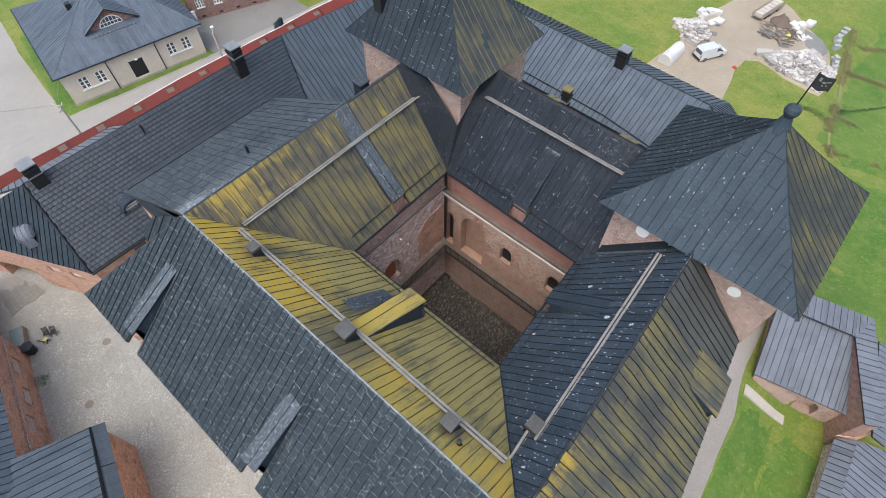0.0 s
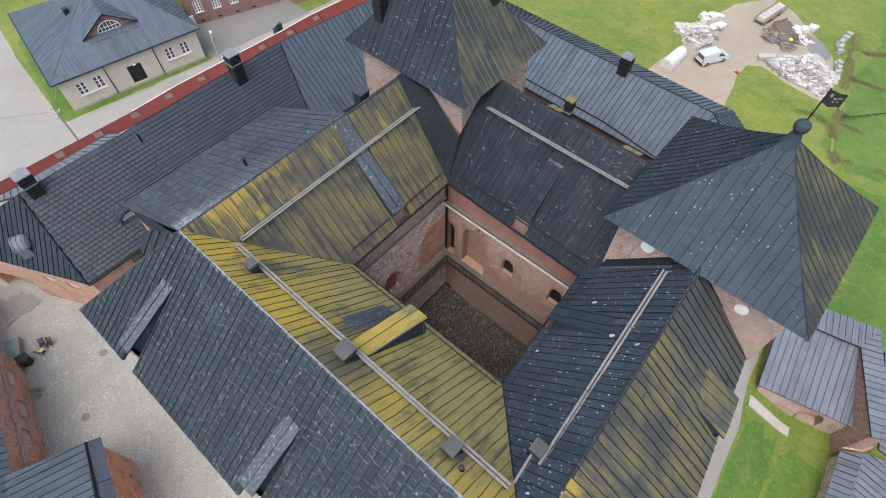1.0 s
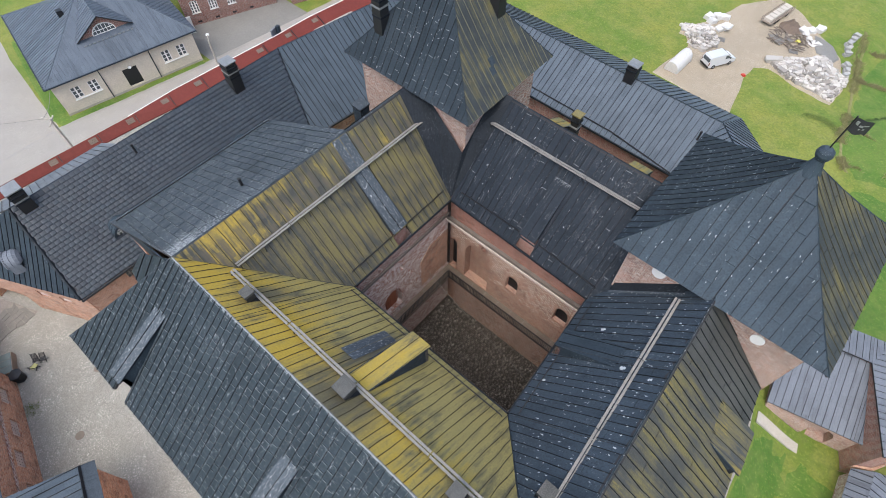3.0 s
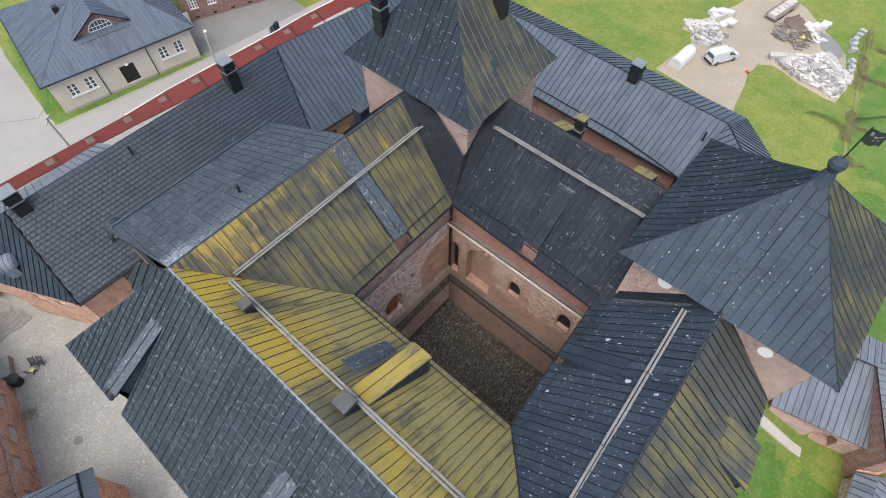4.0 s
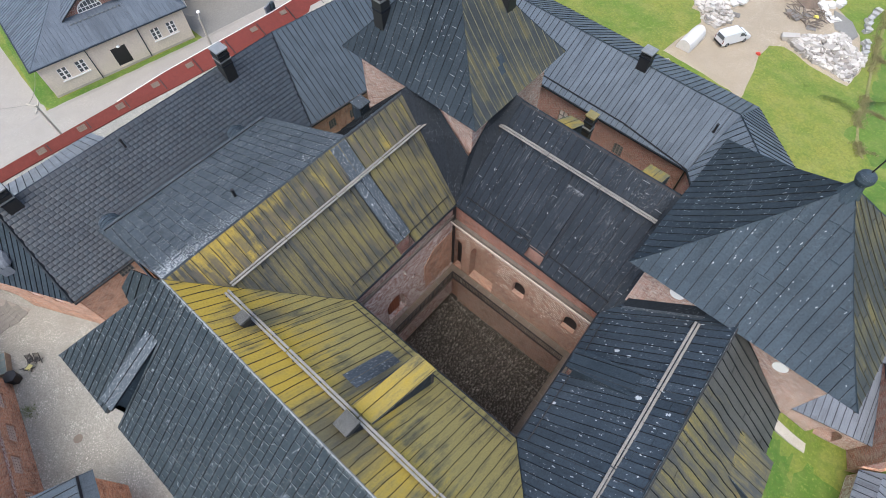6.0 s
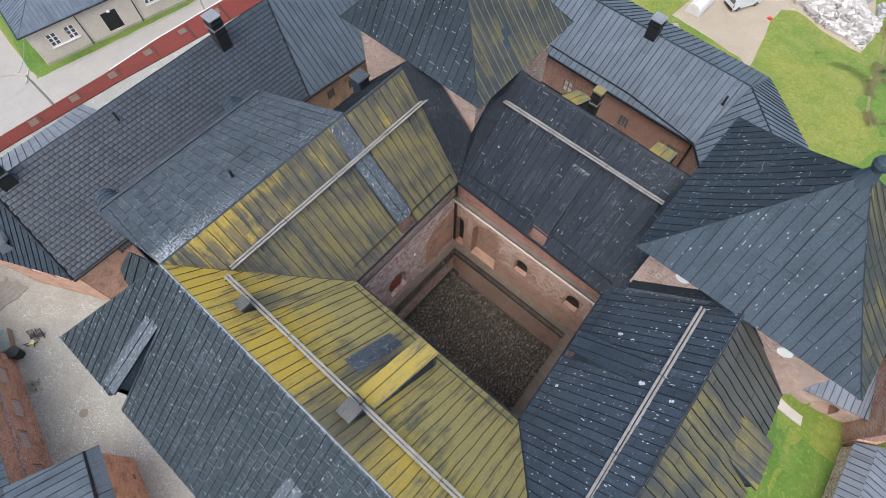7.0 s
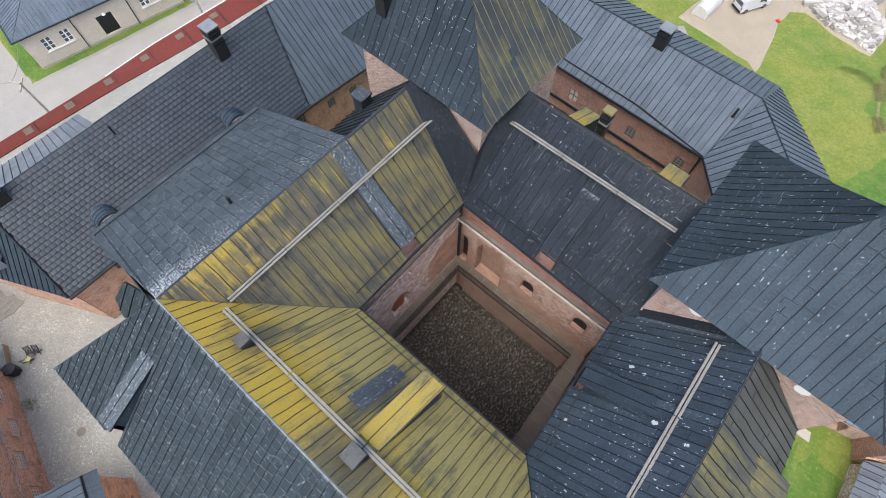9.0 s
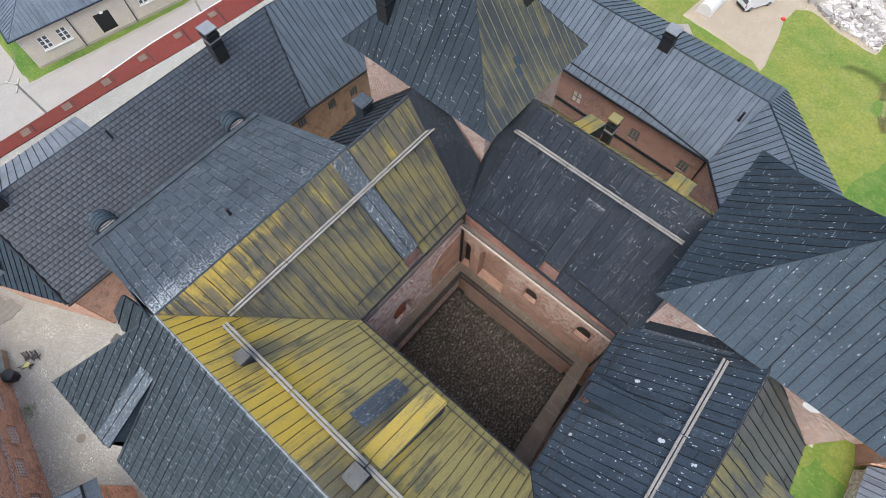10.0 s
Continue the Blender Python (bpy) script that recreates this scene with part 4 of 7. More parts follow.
roof_slope(castle, [(-9.1, -21.35, 22.36), (26, -21.35, 22.36), HS, HW], "dark_specked", 0.41, 0.46, 0.02, seed=5, seam=0.045, seam_w=0.034, edge_mat="tick", seam_mat="seam", keep=0.95, gaps=[((-4.55, -21.3, 22.4), (-3.6, -21.3, 22.4), 0.9), ((5.55, -21.3, 22.4), (6.6, -21.3, 22.4), 0.9)])
roof_slope(castle, [(23.6, -21.3, 22.5), (20.45, 0.6, 22.6), RC, HS], "moss_c", 0.47, 1.2, 0.045, seed=6, seam_mat="seam", seam_w=0.034, seam=0.05, edge_mat="moss_c", keep=0.2)
roof_slope(castle, [(-14.25, -3.7, 22.6), (-14.25, -15.9, 22.6), HW, (-4.95, -3.6, ZR)], "grey_d", 0.5, 1.3, 0.02, seed=7, seam=0.035, seam_w=0.03, edge_mat="grey_d", seam_mat="seam_slate", keep=0.6)
roof_slope(castle, [(-9.5, 1.7, 22.3), (-9.5, -3.6, 22.3), (-4.95, -3.6, ZR), (-4.95, 1.7, ZR)], "black", 0.5, 0, 0.02, seed=8)
roof_slope(castle, [(11.7, 9.3, 22.1), (-0.5, 9.3, 22.1), (-0.5, 4.87, 27.38), (11.7, 5.18, 26.97)], "moss_k", 0.5, 0, 0.03, seed=9)
for p, q, m in ((HW, (-4.95, 1.2, ZR), "grey_d"), (HW, HS, "crust"), (HS, RC, "spotted_cap"), ((-0.5, 4.87, 27.38), (11.7, 5.19, 26.97), "black")):
    ridge_cap(castle, p, q, m, 0.1)
for p, q, m in ((W0, HW, "moss_a"), (S0, HS, "dark"), (HW, (-9.1, -21.35, 22.36), "spotted_cap"), (HS, (23.6, -21.35, 22.36), "spotted_cap")):
    ridge_cap(castle, p, q, m, 0.2, "hip_strip", 0.05)


def za(x):
    return ZE - 1.1455 * x


def zs(y):
    return ZE - 0.889 * (y + 8.81)


def zc(x, y):
    return ZE + 1.099 * (x - 10.825 + 0.071 * y)


def zb(x, y):
    return ZE + (1.156 - 0.017 * x) * (y + 0.032 * x)


def zso(y):
    return ZR + 0.822 * (y + 15.2)


shed_dormer(castle, (-3.7, -4.9, za(-3.7)), (-3.7, -3.8, za(-3.7)), (-0.5, -4.95, za(-0.5)), (-0.5, -3.75, za(-0.5)), 0.5, "crusted", "brick_new", 1.5)
shed_dormer(castle, (5.4, 3.2, zb(5.4, 3.2)), (6.5, 3.2, zb(6.5, 3.2)), (5.42, 0.32, zb(5.4, 0.3)), (6.53, 0.28, zb(6.5, 0.3)), 0.6, "black", "brick_new", 1.5)
shed_dormer(castle, (14.5, -4.75, zc(14.5, -4.75)), (14.4, -3.5, zc(14.4, -3.5)), (11.38, -4.6, zc(11.38, -4.6)), (11.3, -3.4, zc(11.3, -3.4)), 1.1, "dark", "brick_new", 1.3)
shed_dormer(castle, (5.2, -13.3, zs(-13.3)), (6.5, -13.3, zs(-13.3)), (5.3, -9.5, zs(-9.5)), (6.6, -9.5, zs(-9.5)), 1.65, "moss_y", "boards", 0.2)
shed_dormer(castle, (-3.6, -17.2, zso(-17.2)), (-4.55, -17.2, zso(-17.2)), (-3.6, -20.6, zso(-20.6)), (-4.55, -20.6, zso(-20.6)), 0.95, "crusted", "smooth", 0.6)
shed_dormer(castle, (6.6, -17.5, zso(-17.5)), (5.55, -17.5, zso(-17.5)), (6.6, -20.6, zso(-20.6)), (5.55, -20.6, zso(-20.6)), 0.95, "crusted", "smooth", 0.6)
shed_dormer(castle, (18.0, -2.5, 25.1), (18.15, -4.6, 25.0), (20.7, -2.2, 22.35), (21.0, -4.5, 22.3), 1.05, "moss_d", "smooth", 0.3, over=0.35)

# crusted sheets laid from the dormer up to the ridge
apron = Build()
for k in range(2):
    y0, y1 = -4.85 + k * 0.55, -4.33 + k * 0.55
    q = [(x, y, za(x) + 0.06) for x, y in ((-3.3, y0), (-3.3, y1), (-4.85, y1), (-4.85, y0))]
    apron.face(q, [(y, -x * 1.52) for x, y, z in q])
gable = Build().prism([(-13.9, -15.52, 21.3), (-5.4, -15.52, 23.0), (-5.0, -15.52, 27.2), (-13.9, -15.52, 22.55)], (0, 0.06, 0))
part("gable_cladding", gable, "dark", castle, "dark sheet cladding on the gable end")
for x0, y0, y1, n, m, nm in ((3.75, -12.6, -9.9, 2, "ridge", "flashing_sheet"),):
    for k in range(n):
        a, c = x0 + k * 0.48, x0 + k * 0.48 + 0.45
        q = [(a, y1, zs(y1) + 0.05), (c, y1, zs(y1) + 0.05), (c, y0, zs(y0) + 0.05), (a, y0, zs(y0) + 0.05)]
        part(nm, Build().face4(q), m, castle)
part("apron_sheet", apron, "crusted", castle, "pale crusted sheet above the dormer")

# the dark saddle of sheet metal that turns rain away from the stair tower
saddle = Build()
tip, n0 = Vector((-0.5, 1.62, 24.5)), Vector((0, 0, ZE + 0.12))
for p, q, r in (((-4.95, 0.7, ZR + 0.1), (-4.95, 1.95, ZR + 0.15), (-3.2, 1.95, 26.55)), ((-0.55, 4.87, 27.52), (0.7, 4.9, 27.45), (-0.5, 2.8, 25.6))):
    p, q, r = Vector(p), Vector(q), Vector(r)
    if p.x < -4:
        saddle.face([n0, tip, r])
        saddle.face([n0, r, p])
        saddle.face([p, r, q])
    else:
        saddle.face([n0, r, tip])
        saddle.face([n0, q, r])
        saddle.face([q, p, r])
part("saddle_flashing", saddle, "smooth", castle, "smooth dark flashing round the tower corner")
ledge, crust = Build(), Build()
for k in range(8):
    x0, x1 = 11.6 + k * 0.4, 12.0 + k * 0.4
    z0, z1 = (zc(x, 0.3) + 0.12 for x in (x0, x1))
    ledge.face([(x0, 0.72, z0 + 0.35), (x1, 0.72, z1 + 0.35), (x1, 0.3, z1), (x0, 0.3, z0)])
    crust.face([(x0, 0.3, z0 + 0.01), (x1, 0.3, z1 + 0.01), (x1, 0.16, z1 - 0.06), (x0, 0.16, z0 - 0.06)])
part("wall_flashing", ledge, "smooth", castle)
part("flashing_edge", crust, "ridge", castle, "pale crusted edge of the flashing")

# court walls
# near-black recess backs put the darkness of the rooms into colour
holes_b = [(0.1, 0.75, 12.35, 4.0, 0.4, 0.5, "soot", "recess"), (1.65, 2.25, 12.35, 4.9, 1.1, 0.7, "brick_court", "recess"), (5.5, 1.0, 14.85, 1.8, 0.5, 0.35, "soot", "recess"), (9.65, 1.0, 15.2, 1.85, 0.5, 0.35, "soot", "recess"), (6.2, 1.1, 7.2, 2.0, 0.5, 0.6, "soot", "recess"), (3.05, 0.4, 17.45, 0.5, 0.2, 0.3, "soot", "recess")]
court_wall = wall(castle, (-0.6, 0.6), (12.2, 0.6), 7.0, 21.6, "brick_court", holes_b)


def header_bricks(parent, x0, x1, y, z0, z1, holes):
    """Lime-washed header bricks that stand a little proud of a wall, in staggered courses; the first 300 from the top are single pieces."""
    rnd = random.Random(71)
    one = Build().box((-0.075, -0.022, -0.05), (0.075, 0.03, 0.05))
    me = one.mesh("brick", "lime_brick")
    rest, count, row, z = Build(), 0, 0, z1
    while z > z0:
        x = x0 + 0.2 + 0.21 * (row % 2)
        thin = min(1.0, (z1 - z) / (z1 - z0))
        while x < x1:
            u = x + 0.6
            clear = all(not (h[0] - 0.2 < u < h[0] + h[1] + 0.2 and h[2] - 0.2 < z < h[2] + h[3] + 0.2) for h in holes)
            if clear and rnd.random() > 0.12 + 0.75 * thin * thin + 0.25 * noise.noise((x * 0.8, z * 0.8, 3)):
                at_ = (x + rnd.uniform(-0.03, 0.03), y, z + rnd.uniform(-0.012, 0.012))
                if count < 300:
                    ob = new("brick", me)
                    ob.parent = parent
                    ob.matrix_world = Matrix.Translation(at_)
                    count += 1
                else:
                    rest.box((at_[0] - 0.075, y - 0.022, at_[2] - 0.05), (at_[0] + 0.075, y + 0.03, at_[2] + 0.05))
            x += 0.42
        z -= 0.14
        row += 1
    if rest.v:
        tagged(part("header_field", rest, "lime_brick", parent), kind="stuff")


header_bricks(court_wall, -0.4, 12.0, 0.6, 14.2, 18.35, holes_b)
holes_a = [(2.3, 1.7, 13.3, 2.6, 0.85, 0.5, "brick_new", "recess"), (4.1, 0.35, 17.5, 0.75, 0.15, 0.4, "soot", "recess"), (4.95, 0.3, 16.1, 0.5, 0.1, 0.4, "soot", "recess")]
wall(castle, (-0.6, -9.3), (-0.6, 0.6), 7.0, 21.6, "rubble", [(a + 0.6, *r) for a, *r in holes_a])
wall(castle, (12.2, 0.6), (12.2, -9.3), 7.0, 21.6, "brick")
wall(castle, (12.2, -9.3), (-0.6, -9.3), 7.0, 21.6, "brick")
wall(castle, (-13.7, -15.4), (-5.0, -15.4), 5.5, 22.2, "brick_orange")
wall(castle, (-5.0, -15.4), (-8.6, -20.7), 5.5, 22.2, "brick_orange")
wall(castle, (-8.6, -20.7), (22.6, -20.7), 5.5, 22.2, "brick_orange")
wall(castle, (22.6, -20.7), (20.0, 0.6), 2.5, 22.2, "brick")
wall(castle, (-13.7, -4.2), (-13.7, -15.5), 5.5, 22.3, "brick_orange")
wall(castle, (-9.0, 9.0), (-9.0, -4.2), 5.5, 22.3, "brick_new")
wall(castle, (11.7, 9.0), (-0.5, 9.0), 5.5, 21.6, "brick_new")

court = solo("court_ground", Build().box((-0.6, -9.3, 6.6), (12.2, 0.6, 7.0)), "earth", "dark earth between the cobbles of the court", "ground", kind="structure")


# ---- towers ----
def tower(name, x0, y0, x1, y1, ze, apex, mats, wall_in, foot, label, bell, seed):
    tw = thing(name, label, "tower")
    c = [(x0, y0, ze), (x1, y0, ze), (x1, y1, ze), (x0, y1, ze)]
    for i in range(4):
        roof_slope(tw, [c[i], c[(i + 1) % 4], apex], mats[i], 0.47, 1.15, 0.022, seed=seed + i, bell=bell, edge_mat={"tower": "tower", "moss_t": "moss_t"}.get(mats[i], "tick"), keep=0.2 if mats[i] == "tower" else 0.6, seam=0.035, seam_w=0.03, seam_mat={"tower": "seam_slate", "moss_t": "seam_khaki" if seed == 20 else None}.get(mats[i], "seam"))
        ridge_cap(tw, Vector(c[i]) + Vector((0, 0, 0.02)), apex, mats[0], 0.05, "hip_strip", 0.035, bell)
    a = wall_in
    w = [(x0 + a, y0 + a), (x1 - a, y0 + a), (x1 - a, y1 - a), (x0 + a, y1 - a)]
    for i in range(4):
        p, q = Vector(w[i]), Vector(w[(i + 1) % 4])
        back = (q - p).normalized() * (0.92 if i % 2 else 0.0)
        wall(tw, p + back, q - back, foot, ze + 0.25, "brick")
    return tw


north_tower = tower("square_tower", -10.3, 1.2, 0.2, 9.8, 27.45, (-5.05, 5.5, 34.0), ("tower_n", "moss_t", "tower_n", "tower_n"), 0.75, 5.5, "square brick stair tower with a steep dark sheet pyramid roof", 0.25, 20)
# the last face takes the darker sheet, so its shade is coloured in
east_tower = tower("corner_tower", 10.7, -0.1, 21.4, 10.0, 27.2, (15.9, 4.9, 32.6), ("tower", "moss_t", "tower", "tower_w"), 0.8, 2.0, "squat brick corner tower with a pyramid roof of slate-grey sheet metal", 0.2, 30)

def cover_plate(parent, at, along, up, w, h, mat):
    """A sheet nailed over a worn place of a slope, a little proud of it."""
    along, up = unit(along), unit(up)
    n = along.cross(up)
    n = n if n.z > 0 else -n
    c = Vector(at) + n * 0.035
    q = [c - along * w / 2 - up * h / 2, c + along * w / 2 - up * h / 2, c + along * w / 2 + up * h / 2, c - along * w / 2 + up * h / 2]
    return part("cover_plate", Build().prism([p + n * 0.03 for p in q], -n * 0.06), mat, parent)


for x, y in ((15.46, 1.65), (15.6, 1.2)):
    cover_plate(east_tower, (x, y, 27.2 + (y + 0.1) * 1.08 - 0.13), (1, 0, 0), (0, 1, 1.08), 0.5, 0.34, "tower")
for x, y in ((-1.26, 5.0), (-0.95, 4.75)):
    cover_plate(north_tower, (x, y, 27.45 + (0.2 - x) * 1.248 - 0.2), (0, 1, 0), (-1, 0, 1.248), 0.42, 0.5, "tower")

# ---- things on the castle's roofs ----
def roof_walk(points, surface, label, lift=0.28):
    """A pair of long weathered boards on brackets, laid along a roof."""
    p, q = (Vector(v) for v in points)
    d = (q - p).normalized()
    side = d.cross(Vector((0, 0, 1))).normalized()
    w = thing("roof_walkway", label, "roof walkway", p, "roof walkways")
    n = max(1, round((q - p).length / 4.0))
    for s in (-0.085, 0.085):
        b = Build()
        for k in range(n):
            a, c = p.lerp(q, k / n), p.lerp(q, (k + 1) / n - 0.004)
            j = random.Random(k * 3 + int(s * 100)).uniform(-0.012, 0.012)
            b.bar(a - p + side * (s + j) + Vector((0, 0, lift)), c - p + side * (s + j * 0.5) + Vector((0, 0, lift)), 0.115, 0.045)
        part("board", b, "wood", w)
    m = max(2, round((q - p).length / 1.6))
    for k in range(m + 1):
        a = p.lerp(q, 0.01 + 0.98 * k / m) - p
        b = Build().bar(a - side * 0.19 + Vector((0, 0, lift - 0.05)), a + side * 0.19 + Vector((0, 0, lift - 0.05)), 0.05)
        for s in (-0.17, 0.17):
            c = a + side * s
            b.bar(c + Vector((0, 0, lift - 0.05)), c + Vector((0, 0, surface(p.x + c.x, p.y + c.y) - p.z - 0.03)), 0.035)
        part("bracket", b, "iron", w)
    return w


W = "weathered wooden roof walkway on iron brackets "
roof_walk([(-3.35, -13.15, za(-3.35)), (-3.35, 1.0, za(-3.35))], lambda x, y: za(x), W + "below a mossy ridge")
roof_walk([(-3.0, -13.55, zs(-13.55)), (15.0, -13.55, zs(-13.55))], lambda x, y: zs(y), W + "between square vents")
roof_walk([(0.2, 3.55, zb(0.2, 3.55)), (10.5, 3.7, zb(10.5, 3.7))], lambda x, y: zb(x, y), W + "on a black roof")
roof_walk([(14.72, -0.2, zc(14.72, -0.2)), (15.4, -12.1, zc(15.4, -12.1))], lambda x, y: zc(x, y), W + "on a white-specked roof")
roof_walk([(14.9, -11.6, zc(14.9, -11.6)), (15.05, -13.35, zc(15.05, -13.35))], lambda x, y: zc(x, y), W + "short piece beside a vent")


def roof_vent(x, y, z, s, h, turn, label):
    """A square sheet-metal vent with a speckled lid."""
    v = thing("roof_vent", label, "roof vent", (x, y, z), "square roof vents")
    m = pose(0, 0, 0, 0, 0, turn)
    body = Build()
    c = s * 0.42
    body.box((-c, -c, -0.7), (c, c, h * 0.72), m)
    part("body", body, "soot", v)
    lid = Build()
    e = s / 2
    lid.box((-e, -e, h * 0.72), (e, e, h * 0.95), m)
    t = [m @ Vector(p) for p in ((-e, -e, h * 0.95), (e, -e, h * 0.95), (e, e, h * 0.95), (-e, e, h * 0.95))]
    top = m @ Vector((0, 0, h * 0.98))
    for i in range(4):
        lid.face([t[i], t[(i + 1) % 4], top])
    part("lid", lid, "granite", v, "grey speckled lid")
    skirt = Build()
    for i in range(4):
        a, b = t[i], t[(i + 1) % 4]
        skirt.face([Vector((a.x * 1.25, a.y * 1.25, -0.62)), Vector((b.x * 1.25, b.y * 1.25, -0.62)), Vector((b.x * 0.84, b.y * 0.84, 0.12)), Vector((a.x * 0.84, a.y * 0.84, 0.12))])
    part("flashing", skirt, "smooth", v)
    return v


V = "square sheet-metal roof vent, speckled lid, "
roof_vent(-0.95, -13.95, zs(-13.95), 0.56, 0.75, 0, V + "on yellow lichen")
roof_vent(6.0, -14.05, zs(-14.05), 0.78, 0.85, 0, V + "on a dark patch")
roof_vent(12.3, -14.05, zs(-14.05), 0.66, 0.8, 0, V + "near the hip")
roof_vent(14.95, -11.5, zc(14.95, -11.5), 0.66, 0.85, 0, V + "on a black roof")


def pipe(x, y, z, h, r, label, lean=0.0):
    b = Build().lathe((0, 0, 0), [(r * 1.7, -0.12), (r * 1.2, 0.02), (r, 0.05), (r, h), (r * 1.25, h), (r * 1.25, h + 0.08), (0, h + 0.1)], 10)
    ob = solo("vent_pipe", b, "soot", label, "vent pipe", "vent pipes", smooth=False)
    ob.matrix_world = pose(x, y, z, lean, 0, 0)
    return ob


pipe(13.1, -14.4, zs(-14.4), 0.35, 0.09, "short black vent pipe on a lichened roof")
pipe(-7.1, -9.8, 26.3, 0.5, 0.08, "thin black vent pipe on a grey roof")
pipe(-25.5, -10.4, 16.8, 0.8, 0.09, "thin black vent pipe on a shingled roof")
pipe(8.9, 22.4, 16.4, 0.7, 0.09, "thin black vent pipe on a seamed roof")

# snow guards along the inner eaves, and gutters
for p, q in (((-0.45, -8.4, za(-0.45)), (-0.45, -5.1, za(-0.45))), ((-0.45, -3.6, za(-0.45)), (-0.45, -0.2, za(-0.45))), ((0.5, 0.45, zb(0.5, 0.45)), (5.2, 0.4, zb(5.2, 0.4))), ((6.75, 0.35, zb(6.7, 0.35)), (10.9, 0.15, zb(10.9, 0.15))), ((11.25, -0.7, zc(11.25, -0.7)), (11.5, -3.2, zc(11.5, -3.2))), ((11.62, -4.8, zc(11.62, -4.8)), (11.9, -8.6, zc(11.9, -8.6))), ((0.3, -9.2, zs(-9.2)), (11.3, -9.2, zs(-9.2))), ((-13.45, -15.6, 23.03), (-13.45, -3.9, 23.03))):
    p, q = Vector(p), Vector(q)
    g = thing("snow_guard", "thin dark iron snow guard rail along the eave", "snow guard", p, "snow guards")
    part("rail", Build().bar(Vector((0, 0, 0.16)), q - p + Vector((0, 0, 0.16)), 0.05), "iron", g)
    n = max(2, int((q - p).length / 1.0))
    for k in range(n + 1):
        a = (q - p) * (k / n)
        part("bracket", Build().bar(a + Vector((0, 0, 0.2)), a - Vector((0, 0, 0.06)), 0.03), "iron", g)
for p, q in ((W0, N0), (N0, E0), (E0, S0), (S0, W0)):
    p, q = Vector(p), Vector(q)
    inw = (q - p).cross(Vector((0, 0, 1))).normalized()
    part("gutter", Build().bar(p + inw * 0.02 - Vector((0, 0, 0.07)), q + inw * 0.02 - Vector((0, 0, 0.07)), 0.13, 0.11), "smooth", castle)


# ---- the court ----
def court():
    # cornice, white band, newer brick above, dentils
    for a, b, z, h, d, m, nm in (((-0.6, 0.6), (12.2, 0.6), 18.8, 0.26, 0.3, "stone_course", "cornice"), ((-0.6, 0.6), (12.2, 0.6), 18.6, 0.2, 0.36, "band", "cornice"), ((-0.6, 0.6), (12.2, 0.6), 18.3, 0.3, 0.14, "brick_court", "cornice"), ((-0.6, -9.3), (-0.6, 0.6), 19.4, 0.2, 0.22, "stone_course", "cornice")):
        a, b = Vector((*a, 0)), Vector((*b, 0))
        t = (b - a).normalized()
        out = Vector((t.y, -t.x, 0))
        part(nm, Build().prism([a + out * d + Vector((0, 0, z)), b + out * d + Vector((0, 0, z)), b + out * d + Vector((0, 0, z + h)), a + out * d + Vector((0, 0, z + h))], -out * (d + 0.05)), m, castle)
    part("upper_brickwork", Build().prism([(-0.6, 0.52, 19.1), (12.2, 0.52, 19.1), (12.2, 0.52, 21.7), (-0.6, 0.52, 21.7)], (0, 0.08, 0)), "brick_upper", castle, "newer red brick under the eaves")
    part("upper_brickwork", Build().prism([(-0.52, -9.3, 19.6), (-0.52, 0.5, 19.6), (-0.52, 0.5, 21.7), (-0.52, -9.3, 21.7)], (-0.08, 0, 0)), "brick", castle)
    part("brick_patch", Build().prism([(-0.56, -2.6, 13.0), (-0.56, 0.5, 13.0), (-0.56, 0.5, 17.4), (-0.56, -1.5, 17.4), (-0.56, -2.6, 16.2)], (-0.04, 0, 0)), "brick_orange", castle, "smooth red brick repair in the rubble wall")
    shutter = Build()
    for k in range(5):
        shutter.box((-0.82, -6.2 + k * 0.21, 13.9), (-0.7, -6.02 + k * 0.21, 15.5 + 0.12 * (2 - abs(k - 2.4))))
    part("arch_grille", shutter, "shutter", castle, "slatted red shutter in the arch")
    drain = Build().bar((-0.45, 0.42, 21.6), (-0.45, 0.42, 13.0), 0.14)
    drain.bar((-0.1, 0.1, 21.75), (-0.45, 0.42, 21.4), 0.13)
    part("downpipe", drain, "iron", castle, "dark rain pipe in the corner")
    brace = Build().bar((11.1, -0.45, 21.4), (11.1, -0.45, 15.0), 0.14)
    part("downpipe", brace, "iron", castle)


court()


